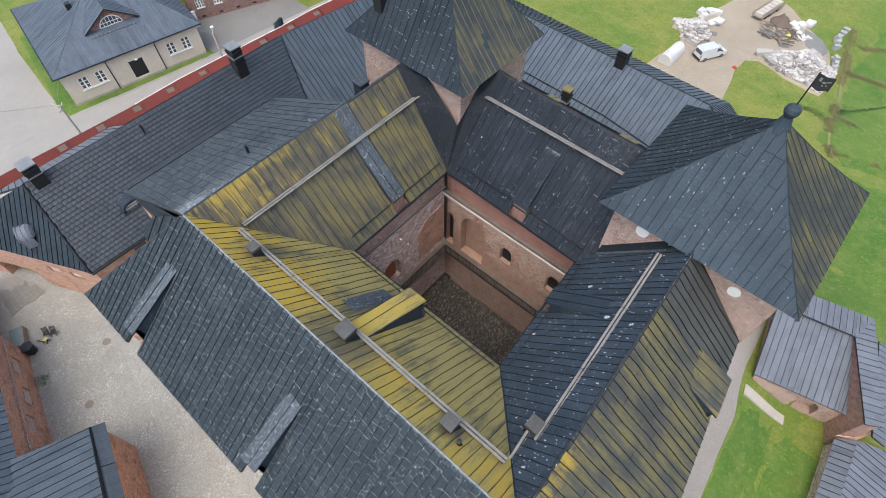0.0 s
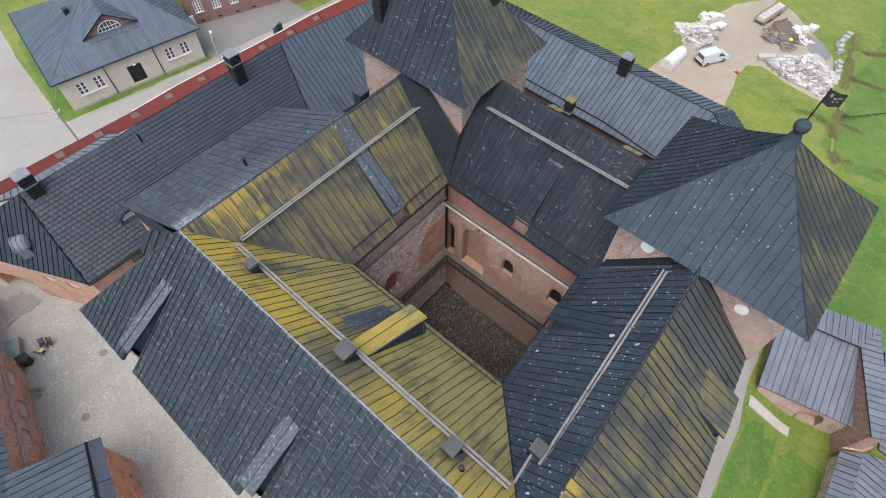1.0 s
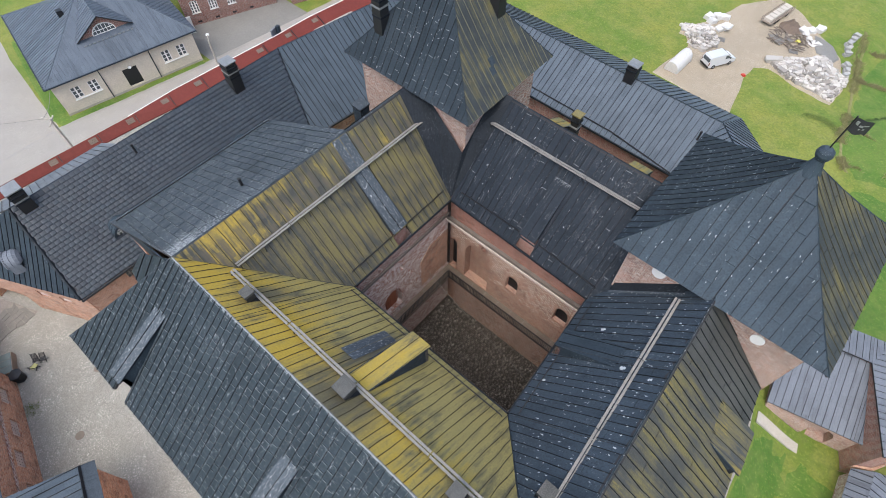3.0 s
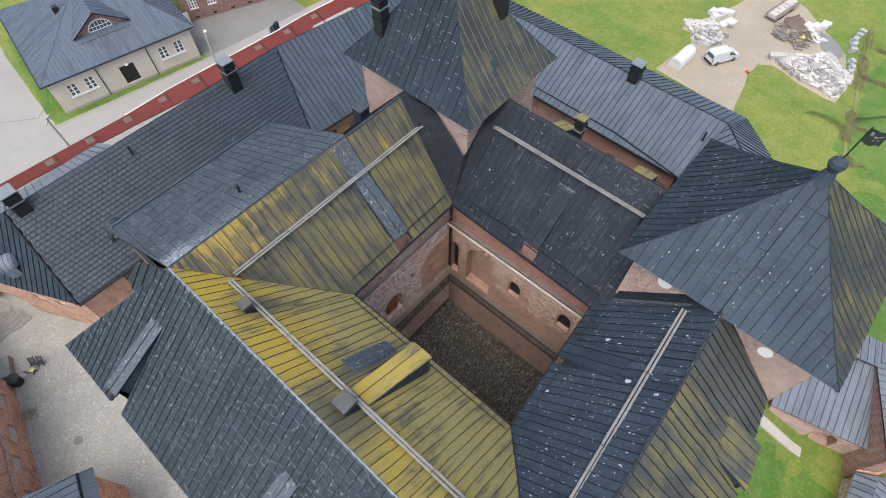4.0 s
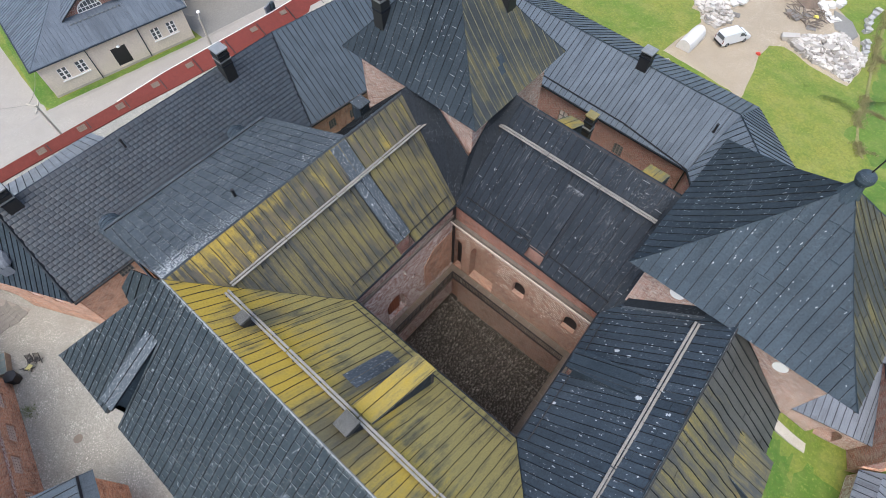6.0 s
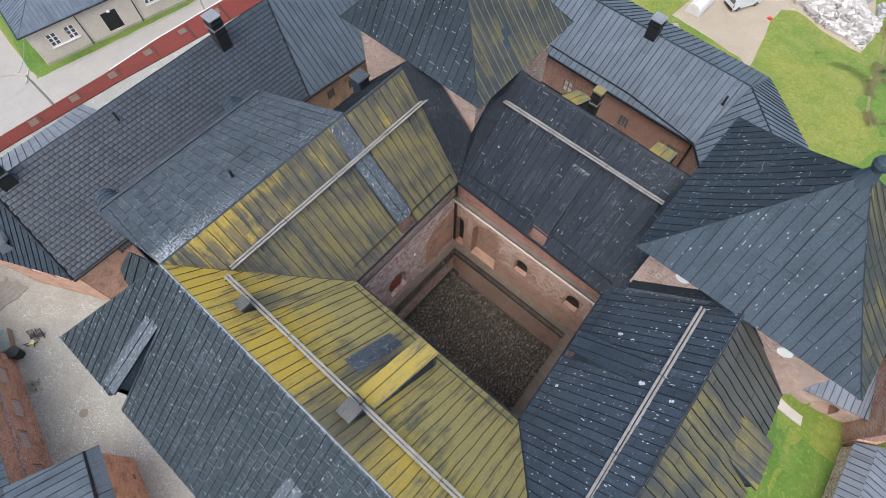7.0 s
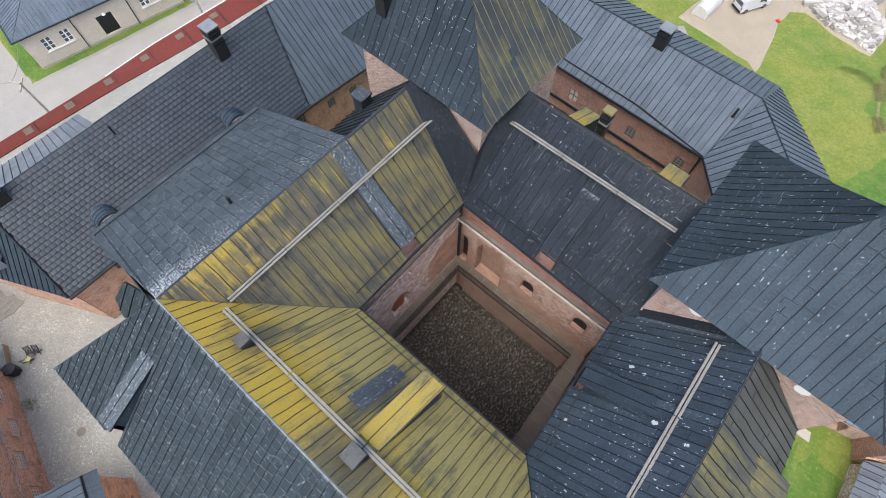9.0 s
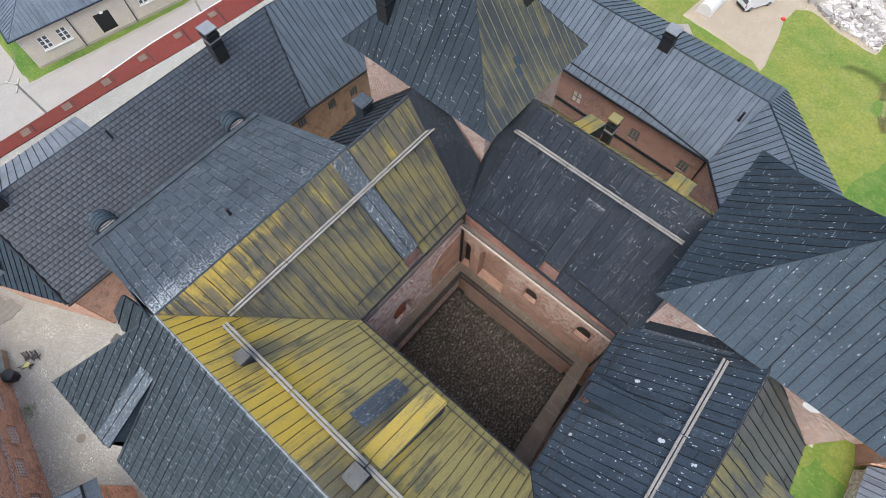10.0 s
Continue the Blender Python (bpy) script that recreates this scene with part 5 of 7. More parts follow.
def gallery():
    """The boarded gallery on three sides of the court, with its iron railing."""
    g = thing("gallery", "weathered boarded gallery with a black iron railing round the court", "gallery")
    Z = 12.3
    segs = [((-0.6, -9.3), (0.25, -9.3), (0.25, -0.28), (-0.6, 0.6)), ((-0.6, 0.6), (0.25, -0.28), (10.42, -0.3), (11.2, 0.6)), ((11.2, 0.6), (10.42, -0.3), (10.98, -9.3), (12.2, -9.3))]
    for q in segs:
        b = Build().prism([(x, y, Z) for x, y in q], (0, 0, -0.22))
        part("gallery_floor", b, "gallery_boards", g)
    for k in range(8):
        y = -8.4 + k * 1.15
        part("floor_batten", Build().bar((-0.55, y, Z + 0.025), (0.22, y, Z + 0.025), 0.05, 0.03), "wood", g)
        x = 0.9 + k * 1.25
        part("floor_batten", Build().bar((x, -0.26, Z + 0.025), (x, 0.55, Z + 0.025), 0.05, 0.03), "wood", g)
    for k in range(6):
        y = -1.0 - k * 1.4
        part("floor_batten", Build().bar((10.5, y, Z + 0.025), (11.6, y, Z + 0.025), 0.05, 0.03), "wood", g)
    lines = [((0.2, -9.2), (0.2, -0.33)), ((0.2, -0.33), (10.36, -0.36))]
    for a, c in lines:
        a, c = Vector((*a, Z)), Vector((*c, Z))
        n = int((c - a).length / 0.145)
        part("handrail", Build().bar(a + Vector((0, 0, 1.0)), c + Vector((0, 0, 1.0)), 0.07, 0.05), "iron", g)
        part("lower_rail", Build().bar(a + Vector((0, 0, 0.12)), c + Vector((0, 0, 0.12)), 0.05), "iron", g)
        for k in range(n + 1):
            p = a.lerp(c, k / n)
            part("baluster", Build().bar(p, p + Vector((0, 0, 1.0)), 0.035 if k % 9 else 0.07), "iron", g)
    part("edge_beam", Build().bar((10.4, -0.3, Z + 0.06), (10.95, -9.3, Z + 0.06), 0.1), "gallery_boards", g)
    part("ground_floor_wall", Build().box((0.3, 0.35, 7.0), (10.3, 0.59, 12.1)), "brick", g)
    return g


gallery()
wire = Build()
for k in range(16):
    a, c = k / 16, (k + 1) / 16
    f = lambda s: Vector((-0.6 + 12.4 * s, -2.0 - 1.6 * s, 14.6 - 1.6 * s - 1.2 * s * (1 - s)))
    wire.bar(f(a), f(c), 0.025)
solo("cable", wire, "wood", "thin sagging cable stretched across the court", "cable")


def stone(b, c, sx, sy, sz, rnd, rings=((1.0, -0.3), (0.92, 0.35), (0.5, 0.9)), n=7):
    """One rounded stone as three rings and a cap."""
    t = rnd.uniform(0, 6.28)
    ca, sa = math.cos(t), math.sin(t)
    k0 = len(b.v)
    wob = [rnd.uniform(0.85, 1.12) for _ in range(n)]
    for r, z in rings:
        for i in range(n):
            a = 2 * math.pi * i / n
            x, y = math.cos(a) * sx * r * wob[i], math.sin(a) * sy * r * wob[i]
            b.v.append((c[0] + x * ca - y * sa, c[1] + x * sa + y * ca, c[2] + z * sz))
    for k in range(len(rings) - 1):
        for i in range(n):
            j = (i + 1) % n
            q = (k0 + k * n + i, k0 + k * n + j, k0 + (k + 1) * n + j, k0 + (k + 1) * n + i)
            b.f.append(q)
            b.u += [b.v[m][:2] for m in q]
    q = tuple(k0 + (len(rings) - 1) * n + i for i in range(n))
    b.f.append(q)
    b.u += [b.v[m][:2] for m in q]


def cobbles():
    rnd = random.Random(5)
    b = Build()
    y = -9.2
    while y < 0.3:
        x = -0.4 + rnd.uniform(0, 0.2)
        while x < 11.8:
            r = rnd.choice((0.05, 0.06, 0.065, 0.075, 0.085, 0.11))
            stone(b, (x + rnd.uniform(-0.04, 0.04), y + rnd.uniform(-0.04, 0.04), 7.02), r, r * rnd.uniform(0.7, 1.0), 0.07, rnd, n=6)
            x += r * 2.0 + rnd.uniform(0.0, 0.03)
        y += 0.145
    return solo("cobbles", b, "cobble", "dark rounded cobblestones paving the castle court", "cobbles", kind="stuff", smooth=True)


cobbles()

# ---- tower details ----
def disc(parent, x, y, z, rx, rz, d=0.06):
    b = Build()
    n = 20
    ring = [(x + rx * math.cos(2 * math.pi * i / n), z + rz * math.sin(2 * math.pi * i / n)) for i in range(n)]
    b.prism([(px, y, pz) for px, pz in ring], (0, d, 0))
    return part("blind_roundel", b, "white", parent, "limewashed blind roundel")


disc(east_tower, 13.3, 0.66, 26.05, 0.36, 0.44)
disc(east_tower, 18.65, 0.66, 25.7, 0.33, 0.37)
fin = thing("roof_finial", "dark metal ball finial with an iron flagpole on the tower roof", "finial", (15.9, 4.9, 32.3))
part("base", Build().lathe((0, 0, 0), [(0.75, -0.6), (0.55, 0.0), (0.42, 0.35), (0.3, 0.75), (0.34, 0.85)], 10), "tower", fin)
part("ball", Build().lathe((0, 0, 0), [(0.26, 0.8), (0.42, 0.95), (0.5, 1.2), (0.44, 1.45), (0.25, 1.62), (0.0, 1.68)], 16), "tower", fin, smooth=True)
part("pole", Build().bar((0, 0, 1.7), (0.05, 0.1, 4.0), 0.07), "iron", fin)
cloth = Build()
for i in range(10):
    for j in range(5):
        f = lambda a, c: Vector((0.05 + 1.25 * a * 0.75, 0.1 + 1.25 * a * 0.55 + 0.1 * math.sin(a * 7 + c), 3.9 - 0.95 * c - 0.5 * a * a - 0.12 * math.sin(a * 5)))
        cloth.face([f(i / 10, j / 5), f((i + 1) / 10, j / 5), f((i + 1) / 10, (j + 1) / 5), f(i / 10, (j + 1) / 5)])
fl = part("flag", cloth, "flag", fin, "black cloth flag with pale marks", smooth=True)
marks = Build()
for a0, a1, c0, c1 in ((0.15, 0.32, 0.2, 0.45), (0.4, 0.6, 0.35, 0.48), (0.45, 0.75, 0.58, 0.68), (0.6, 0.85, 0.3, 0.4)):
    f = lambda a, c: Vector((0.06 + 1.25 * a * 0.75, 0.07 + 1.25 * a * 0.55 + 0.1 * math.sin(a * 7 + c), 3.93 - 0.95 * c - 0.5 * a * a - 0.12 * math.sin(a * 5)))
    marks.face([f(a0, c0), f(a1, c0), f(a1, c1), f(a0, c1)])
part("flag_mark", marks, "zinc", fl)


fin.scale = (0.72, 0.72, 0.72)


def chimney(name, x, y, z, sx, sy, h, turn, label, cap="zinc", body="soot", louvre=True):
    c = thing(name, label, "chimney", (x, y, z), "chimneys")
    m = pose(0, 0, 0, 0, 0, turn)
    part("shaft", Build().box((-sx / 2, -sy / 2, -1.2), (sx / 2, sy / 2, h), m), body, c)
    part("cap", Build().box((-sx / 2 - 0.07, -sy / 2 - 0.07, h + 0.22), (sx / 2 + 0.07, sy / 2 + 0.07, h + 0.32), m), cap, c)
    for i, j in ((-1, -1), (1, -1), (1, 1), (-1, 1)):
        part("cap_post", Build().box((i * sx * 0.44 - 0.05, j * sy * 0.44 - 0.05, h), (i * sx * 0.44 + 0.05, j * sy * 0.44 + 0.05, h + 0.22), m), "iron", c)
    if louvre:
        for z_, e_, k_ in ((h - 0.3, 0.06, "smooth"), (h - 0.75, 0.04, "zinc"), (0.42 * h, 0.03, "smooth"))[: 3 if h > 1.45 else 1]:
            part("band", Build().box((-sx / 2 - e_, -sy / 2 - e_, z_), (sx / 2 + e_, sy / 2 + e_, z_ + 0.12), m), k_, c)
    return c


chimney("chimney", -25.75, 0.05, 17.3, 1.05, 1.0, 2.1, 0, "black sheet-clad chimney with a pale metal cap on the shingled ridge")
chimney("chimney", -26.25, -18.95, 17.3, 1.1, 1.05, 1.6, 0, "black sheet-clad chimney with a pale cap near the hip")
chimney("chimney", 0.9, 24.2, 17.6, 0.95, 0.95, 1.1, 0, "black sheet-clad chimney on the long seamed roof")
chimney("chimney", 3.8, 7.84, 24.0, 0.5, 0.46, 1.75, 0, "black chimney with a yellow lichened cap behind the ridge", cap="moss_k")
chimney("chimney", -8.2, 0.2, 23.9, 0.78, 0.78, 0.75, 0, "dark grey sheet-clad box chimney between roof and tower", cap="grey_d", body="tower_w", louvre=False)
chimney("chimney", -8.1, 2.75, 29.2, 0.7, 0.7, 2.4, 0, "tall dark square flue on the pyramid roof", cap="soot")
chimney("chimney", -2.7, 7.2, 31.0, 0.7, 0.7, 1.2, 0, "dark square flue high on the pyramid roof", cap="soot")
# lichened dormers on the hidden slope
for x0, x1, y0, y1, z0, z1 in ((1.95, 3.15, 6.6, 8.9, 25.35, 24.0), (7.95, 9.3, 6.6, 8.55, 25.25, 24.2)):
    shed_dormer(castle, (x1, y0, z0 - 0.1), (x0, y0, z0 - 0.1), (x1, y1, z1 - 1.1), (x0, y1, z1 - 1.1), 1.0, "moss_k", "boards", 0.8)

# ---- the shingled wing and its continuation ----
wing = thing("shingled_wing", "long low castle wing roofed with square slate-grey metal shingles", "building")
GR, GE = 17.55, 12.4


def shingles(parent, poly, size=0.42):
    """Square shingles in staggered rows on a deck; the first rows near the court are single pieces, the rest one mesh."""
    P = [Vector(p) for p in poly]
    ue = (P[1] - P[0]).normalized()
    ve = (P[3] - P[0]) - (P[3] - P[0]).dot(ue) * ue
    ve.normalize()
    nrm = ue.cross(ve)
    if nrm.z < 0:
        nrm = -nrm
    flat = [((p - P[0]).dot(ue), (p - P[0]).dot(ve)) for p in P]
    deck = part("roof_slope", Build().prism([p - nrm * 0.02 for p in P], -nrm * 0.15), "under", parent)
    rnd = random.Random(9)
    w, d, low = size / 2 * 0.985, size * 0.43, 0.055
    # a slightly puffed square: upper edge tucked under, lower lip rolled down
    prof = ((-d * 1.18, 0.012), (-d * 1.04, low * 0.75), (-d * 0.6, low), (d, 0.01))
    grid = [[Vector((x * w * (1.0 if j else 0.93), y, z * (1.0 if abs(x) < 0.9 else 0.55))) for x in (-1, -0.6, 0.6, 1)] for j, (y, z) in enumerate(prof)]
    quads = [(j, i) for j in range(3) for i in range(3)]
    one = Build()
    for j, i in quads:
        one.face([grid[j][i], grid[j][i + 1], grid[j + 1][i + 1], grid[j + 1][i]])
    me = one.mesh("shingle", "slate_field", True, True)
    base = Matrix((ue, ve, nrm)).transposed()
    rest = Build()
    vmax = max(v for _, v in flat)
    row, count = 0, 0
    v = size / 2
    while v < vmax - size * 0.3:
        us = [u for (u0, v0), (u1, v1) in zip(flat, flat[1:] + flat[:1]) if (v0 - v) * (v1 - v) <= 0 and abs(v1 - v0) > 1e-6 for u in (u0 + (u1 - u0) * (v - v0) / (v1 - v0),)]
        lo, hi = min(us), max(us)
        u = lo + size * (0.25 + 0.5 * (row % 2))
        while u < hi - size * 0.12:
            m = Matrix.Translation(P[0] + ue * u + ve * v) @ (base @ Euler((rnd.uniform(-0.05, 0.05), rnd.uniform(-0.05, 0.05), rnd.uniform(-0.05, 0.05))).to_matrix()).to_4x4()
            if 7 <= row <= 13 and 7.0 < u < 24.0 and count < 300:
                ob = new("shingle", me)
                ob.parent = deck
                ob.matrix_world = m
                count += 1
            else:
                k = len(rest.v)
                rest.v += [tuple(m @ p) for line in grid for p in line]
                for j, i in quads:
                    f = (k + j * 4 + i, k + j * 4 + i + 1, k + j * 4 + i + 5, k + j * 4 + i + 4)
                    rest.f.append(f)
                    rest.u += [rest.v[n][:2] for n in f]
            u += size
        v += size * 0.86
        row += 1
    ob = part("shingle_field", rest, "slate_field", deck, smooth=True)
    tagged(ob, kind="stuff")
    return deck


shingles(wing, [(-19.9, 3.0, GE), (-19.9, -20.9, GE), (-26.5, -20.0, GR), (-26.5, 5.6, GR)])
roof_slope(wing, [(-18.0, 24.0, GE), (-19.9, 3.0, GE), (-26.5, 5.6, GR), (-24.0, 24.0, GR)], "grey", 0.55, 0, 0, seam_w=0.04, seed=42)
roof_slope(wing, [(-19.9, -20.9, GE), (-33.0, -27.2, GE), (-26.5, -20.0, GR)], "dark", 0.5, 0, 0, seed=43)
roof_slope(wing, [(-35.2, -23.0, 11.8), (-35.2, -10.9, 11.8), (-26.9, -10.9, 17.2), (-26.9, -20, 17.2)], "pale", 0.6, 0, 0, seed=44)
roof_slope(wing, [(-30.0, -11, GE), (-30.0, 5.6, GE), (-26.6, 5.6, GR), (-26.65, -11, GR)], "grey", 0.55, 0, 0, seam_w=0.04, seed=45)
roof_slope(wing, [(-30.0, 5.6, GE), (-27.5, 24, GE), (-24.15, 24, GR), (-26.6, 5.6, GR)], "grey", 0.55, 0, 0, seam_w=0.04, seed=47)
ridge_cap(wing, (-26.55, -20, GR), (-26.5, 5.6, GR), "slate", 0.16)
ridge_cap(wing, (-26.5, 5.6, GR), (-24.0, 24, GR), "grey", 0.16)
ridge_cap(wing, (-19.9, -20.9, GE + 0.03), (-26.5, -20.0, GR + 0.03), "smooth", 0.3, "hip_strip", 0.1)
ridge_cap(wing, (-19.9, 3.0, GE), (-26.5, 5.6, GR), "smooth", 0.34, "hip_strip", 0.08)
part("gutter", Build().bar((-19.8, -20.9, GE - 0.08), (-19.8, 3.0, GE - 0.08), 0.16, 0.14), "iron", wing)
part("gutter", Build().bar((-19.8, 3.0, GE - 0.08), (-17.9, 24.0, GE - 0.08), 0.16, 0.14), "iron", wing)
wall(wing, (-20.4, -20.6), (-20.4, 24), 5.5, 12.4, "brick_orange", [(22.3, 0.9, 10.3, 1.1, 0, 0.15, "glass", "window", (3, 3), "wood"), (25.8, 0.9, 9.6, 1.1, 0, 0.15, "glass", "window", (3, 3), "wood"), (28.5, 0.9, 9.0, 1.1, 0, 0.15, "glass", "window", (3, 3), "wood"), (3.3, 1.1, 10.7, 1.1, 0, 0.15, "glass", "window", (4, 3), "wood")])
wall(wing, (-33.0, -26.8), (-20.4, -20.7), 5.5, 12.3, "brick_orange", [(1.5, 4.3, 5.6, 3.0, 0.5, 2.4, "soot", "recess"), (8.4, 1.1, 9.6, 0.9, 0, 0.12, "rubble", "recess"), (10.6, 1.1, 9.6, 0.9, 0, 0.12, "rubble", "recess")])


def eyebrow(parent, x, y, z, r, length, heading, label, mat="tower"):
    """A half-round dormer like a barrel, with a gridded window in its end."""
    d = thing("barrel_dormer", label, "", (0, 0, 0))
    d.parent = parent
    m = pose(x, y, z, 0, 0, heading)
    b = Build()
    n = 14
    # a ribbed drum with a rounded back
    rings = [(0.62 * length - 0.55, 0.0), (0.62 * length - 0.5, 0.55), (0.62 * length - 0.32, 0.86), (0.62 * length - 0.1, 1.0)]
    x_ = rings[-1][0]
    while x_ < length - 0.2:
        rings += [(x_ + 0.27, 1.0), (x_ + 0.28, 1.05), (x_ + 0.32, 1.05), (x_ + 0.33, 1.0)]
        x_ += 0.33
    rings += [(length, 1.0), (length, 1.07), (length + 0.08, 1.07), (length + 0.08, 0.86)]
    for i in range(n):
        a0, a1 = math.pi * i / n, math.pi * (i + 1) / n
        for (s0, k0), (s1, k1) in zip(rings, rings[1:]):
            b.face([m @ Vector((s, r * k * math.cos(a), r * k * math.sin(a))) for s, k, a in ((s0, k0, a0), (s1, k1, a0), (s1, k1, a1), (s0, k0, a1))])
    for y_ in (-r, r):
        b.face([m @ Vector(q) for q in ((0.62 * length - 0.3, y_, -0.9), (length, y_, -0.9), (length, y_, 0.02), (0.62 * length - 0.3, y_, 0.02))])
    part("barrel", b, mat, d)
    g = Build()
    g.face([m @ Vector((length - 0.08, r * 0.95 * math.cos(math.pi * i / n), r * 0.95 * math.sin(math.pi * i / n))) for i in range(n + 1)])
    p = part("window", g, "glass", d)
    bars = Build()
    for k in range(-2, 3):
        top = math.sqrt(max(0, (0.9 * r) ** 2 - (k * r * 0.3) ** 2))
        bars.bar(m @ Vector((length - 0.03, k * r * 0.3, 0)), m @ Vector((length - 0.03, k * r * 0.3, top)), 0.05)
    for k in range(1, 3):
        w = math.sqrt((0.9 * r) ** 2 - (k * r * 0.28) ** 2)
        bars.bar(m @ Vector((length - 0.03, -w, k * r * 0.28)), m @ Vector((length - 0.03, w, k * r * 0.28)), 0.05)
    part("window_frame", bars, "white", p)
    return d


eyebrow(wing, -24.2, -2.85, 14.05, 0.9, 2.6, 0, "")
eyebrow(wing, -24.2, -15.1, 14.05, 0.9, 2.6, 0, "")
eyebrow(wing, -25.1, -21.3, 14.3, 0.8, 1.5, -110, "", "pale")

# low brick link between the wing and the castle
link = thing("corner_shed", "small dark lean-to roof in the corner under the ridge end", "shed")
roof_slope(link, [(-7.35, -17.1, 24.45), (-8.8, -16.9, 24.0), (-8.35, -15.65, 24.7), (-5.05, -15.28, 27.2), (-6.25, -17.0, 25.75)], "dark_specked", 1.1, 0, 0.01, seed=46)
part("core", Build().prism([(-6.4, -16.9, 23.9), (-7.3, -17.0, 23.9), (-8.5, -16.8, 23.8), (-8.2, -15.7, 24.2), (-5.6, -15.5, 24.4)], (0, 0, -18)), "brick_orange", link)

# ---- the long brick building behind ----
hotel = thing("long_building", "long red brick building with a grey standing-seam hip roof", "building")
roof_slope(hotel, [(-24, 19.9, 14.3), (9.05, 19.3, 14.3), (9.85, 24.2, 17.5), (-24, 24.8, 17.5)], "grey_h", 0.55, 0, 0, seam_w=0.04, seed=51)
roof_slope(hotel, [(10.4, 31.0, 13.6), (-26, 31.5, 13.6), (-26, 24.8, 17.5), (9.85, 24.2, 17.5)], "grey_h", 0.55, 0, 0, seam_w=0.04, seed=52)
roof_slope(hotel, [(9.05, 19.3, 14.3), (12.5, 15.4, 14.3), (16.5, 17.6, 17.5), (9.85, 24.2, 17.5)], "grey_h", 0.55, 0, 0, seam_w=0.04, seed=53)
roof_slope(hotel, [(22.0, 21.0, 13.6), (10.4, 31.0, 13.6), (9.85, 24.2, 17.5), (16.5, 17.6, 17.5)], "grey_h", 0.55, 0, 0, seam_w=0.04, seed=54)
ridge_cap(hotel, (-24, 24.7, 17.5), (9.85, 24.2, 17.5), "dark", 0.14)
ridge_cap(hotel, (9.85, 24.2, 17.5), (16.5, 17.6, 17.5), "dark", 0.12)
ridge_cap(hotel, (9.05, 19.3, 14.32), (9.85, 24.2, 17.55), "grey_h", 0.12, "valley_strip", 0.03)
ridge_cap(hotel, (10.4, 31.0, 13.62), (9.85, 24.2, 17.55), "grey_h", 0.14, "hip_strip", 0.04)
for p, q in (((-24, 19.85, 14.2), (9.05, 19.25, 14.2)), ((9.05, 19.25, 14.2), (12.5, 15.35, 14.2))):
    part("gutter", Build().bar(p, q, 0.12, 0.12), "smooth", hotel)
for p, q in (((-24, 20.6, 14.78), (2.3, 19.95, 14.72)), ((2.3, 19.95, 14.72), (9.0, 19.3, 14.34))):
    part("snow_guard", Build().bar(p, q, 0.08), "iron", hotel)
hw = [(x + 24 - 0.45, 0.95, 10.8, 1.35, 0.1, 0.18, "glass", "window", (3, 4), "wood") for x in (7.6, 2.75, -3.4, -8.4, -13.4)]
hw = [h if i != 2 else (*h[:6], "band", "window", (2, 2), "wood") for i, h in enumerate(hw)]
wall(hotel, (-24, 20.4), (9.0, 19.9), 5.5, 14.3, "brick_new", hw)
wall(hotel, (9.0, 19.9), (12.4, 15.9), 5.5, 14.3, "brick_new")
wall(hotel, (10.2, 30.5), (-26, 30.9), -1, 13.6, "brick_new")
part("string_course", Build().bar((-24, 20.32, 10.2), (8.95, 19.83, 10.2), 0.14, 0.2), "smooth", hotel)
part("downpipe", Build().bar((8.9, 19.7, 14.1), (8.9, 19.6, 6), 0.14), "iron", hotel)

# ---- red-capped curtain wall along the road ----
curtain = thing("curtain_wall", "long curtain wall with a sloping red sheet-metal cap", "wall")
for (x0, y0), (x1, y1) in zip(LINE, LINE[1:]):
    n = max(1, round(math.hypot(x1 - x0, y1 - y0) / 5))
    for k in range(n):
        a = Vector((x0 + (x1 - x0) * k / n, y0 + (y1 - y0) * k / n, 0))
        c = Vector((x0 + (x1 - x0) * (k + 1) / n, y0 + (y1 - y0) * (k + 1) / n, 0))
        wa, wc = (float(np.interp(q.y, [w[0] for w in CAP_W], [w[1] for w in CAP_W])) for q in (a, c))
        s, s2 = Vector((wa, -0.15, 0)), Vector((wc, -0.15, 0))
        up = Vector((0, 0, 6.9))
        lo = Vector((0, 0, 6.1))
        part("cap_sheet", Build().prism([a + up, c + up, c + s2 + lo, a + s + lo], (0, 0, -0.08)), "red", curtain)
        part("wall", Build().prism([a + s * 0.1 + up - Vector((0, 0, 0.15)), c + s2 * 0.1 + up - Vector((0, 0, 0.15)), c + s2 * 0.9 + lo - Vector((0, 0, 0.1)), a + s * 0.9 + lo - Vector((0, 0, 0.1))], (0, 0, -7.5)), "brick", curtain)
        if y0 > -10:
            part("edge_strip", Build().bar(a + up + Vector((-0.06, 0, 0.03)), c + up + Vector((-0.06, 0, 0.03)), 0.1, 0.06), "white", curtain)
for k in range(9):
    y = -14.9 + k * 4.45
    x = float(np.interp(y, [p[1] for p in LINE], [p[0] for p in LINE]))
    w_ = float(np.interp(y, [p[0] for p in CAP_W], [p[1] for p in CAP_W]))
    h = thing("wall_hatch", "weathered brown wooden hatch lying on the red wall cap", "hatch", (x, y, 6.9), "wall hatches")
    tilt = math.degrees(math.atan2(0.8, w_))
    m_ = pose(0, 0, 0, 0, tilt, -6)
    for j in range(3):
        part("board", Build().box((w_ * 0.22 + j * 0.2, -0.5, 0.02), (w_ * 0.22 + j * 0.2 + 0.17, 0.36, 0.09), m_), "lid_boards", h)
    part("rib", Build().box((w_ * 0.12, 0.62, 0.0), (w_ * 1.05, 0.7, 0.12), m_), "iron", h)
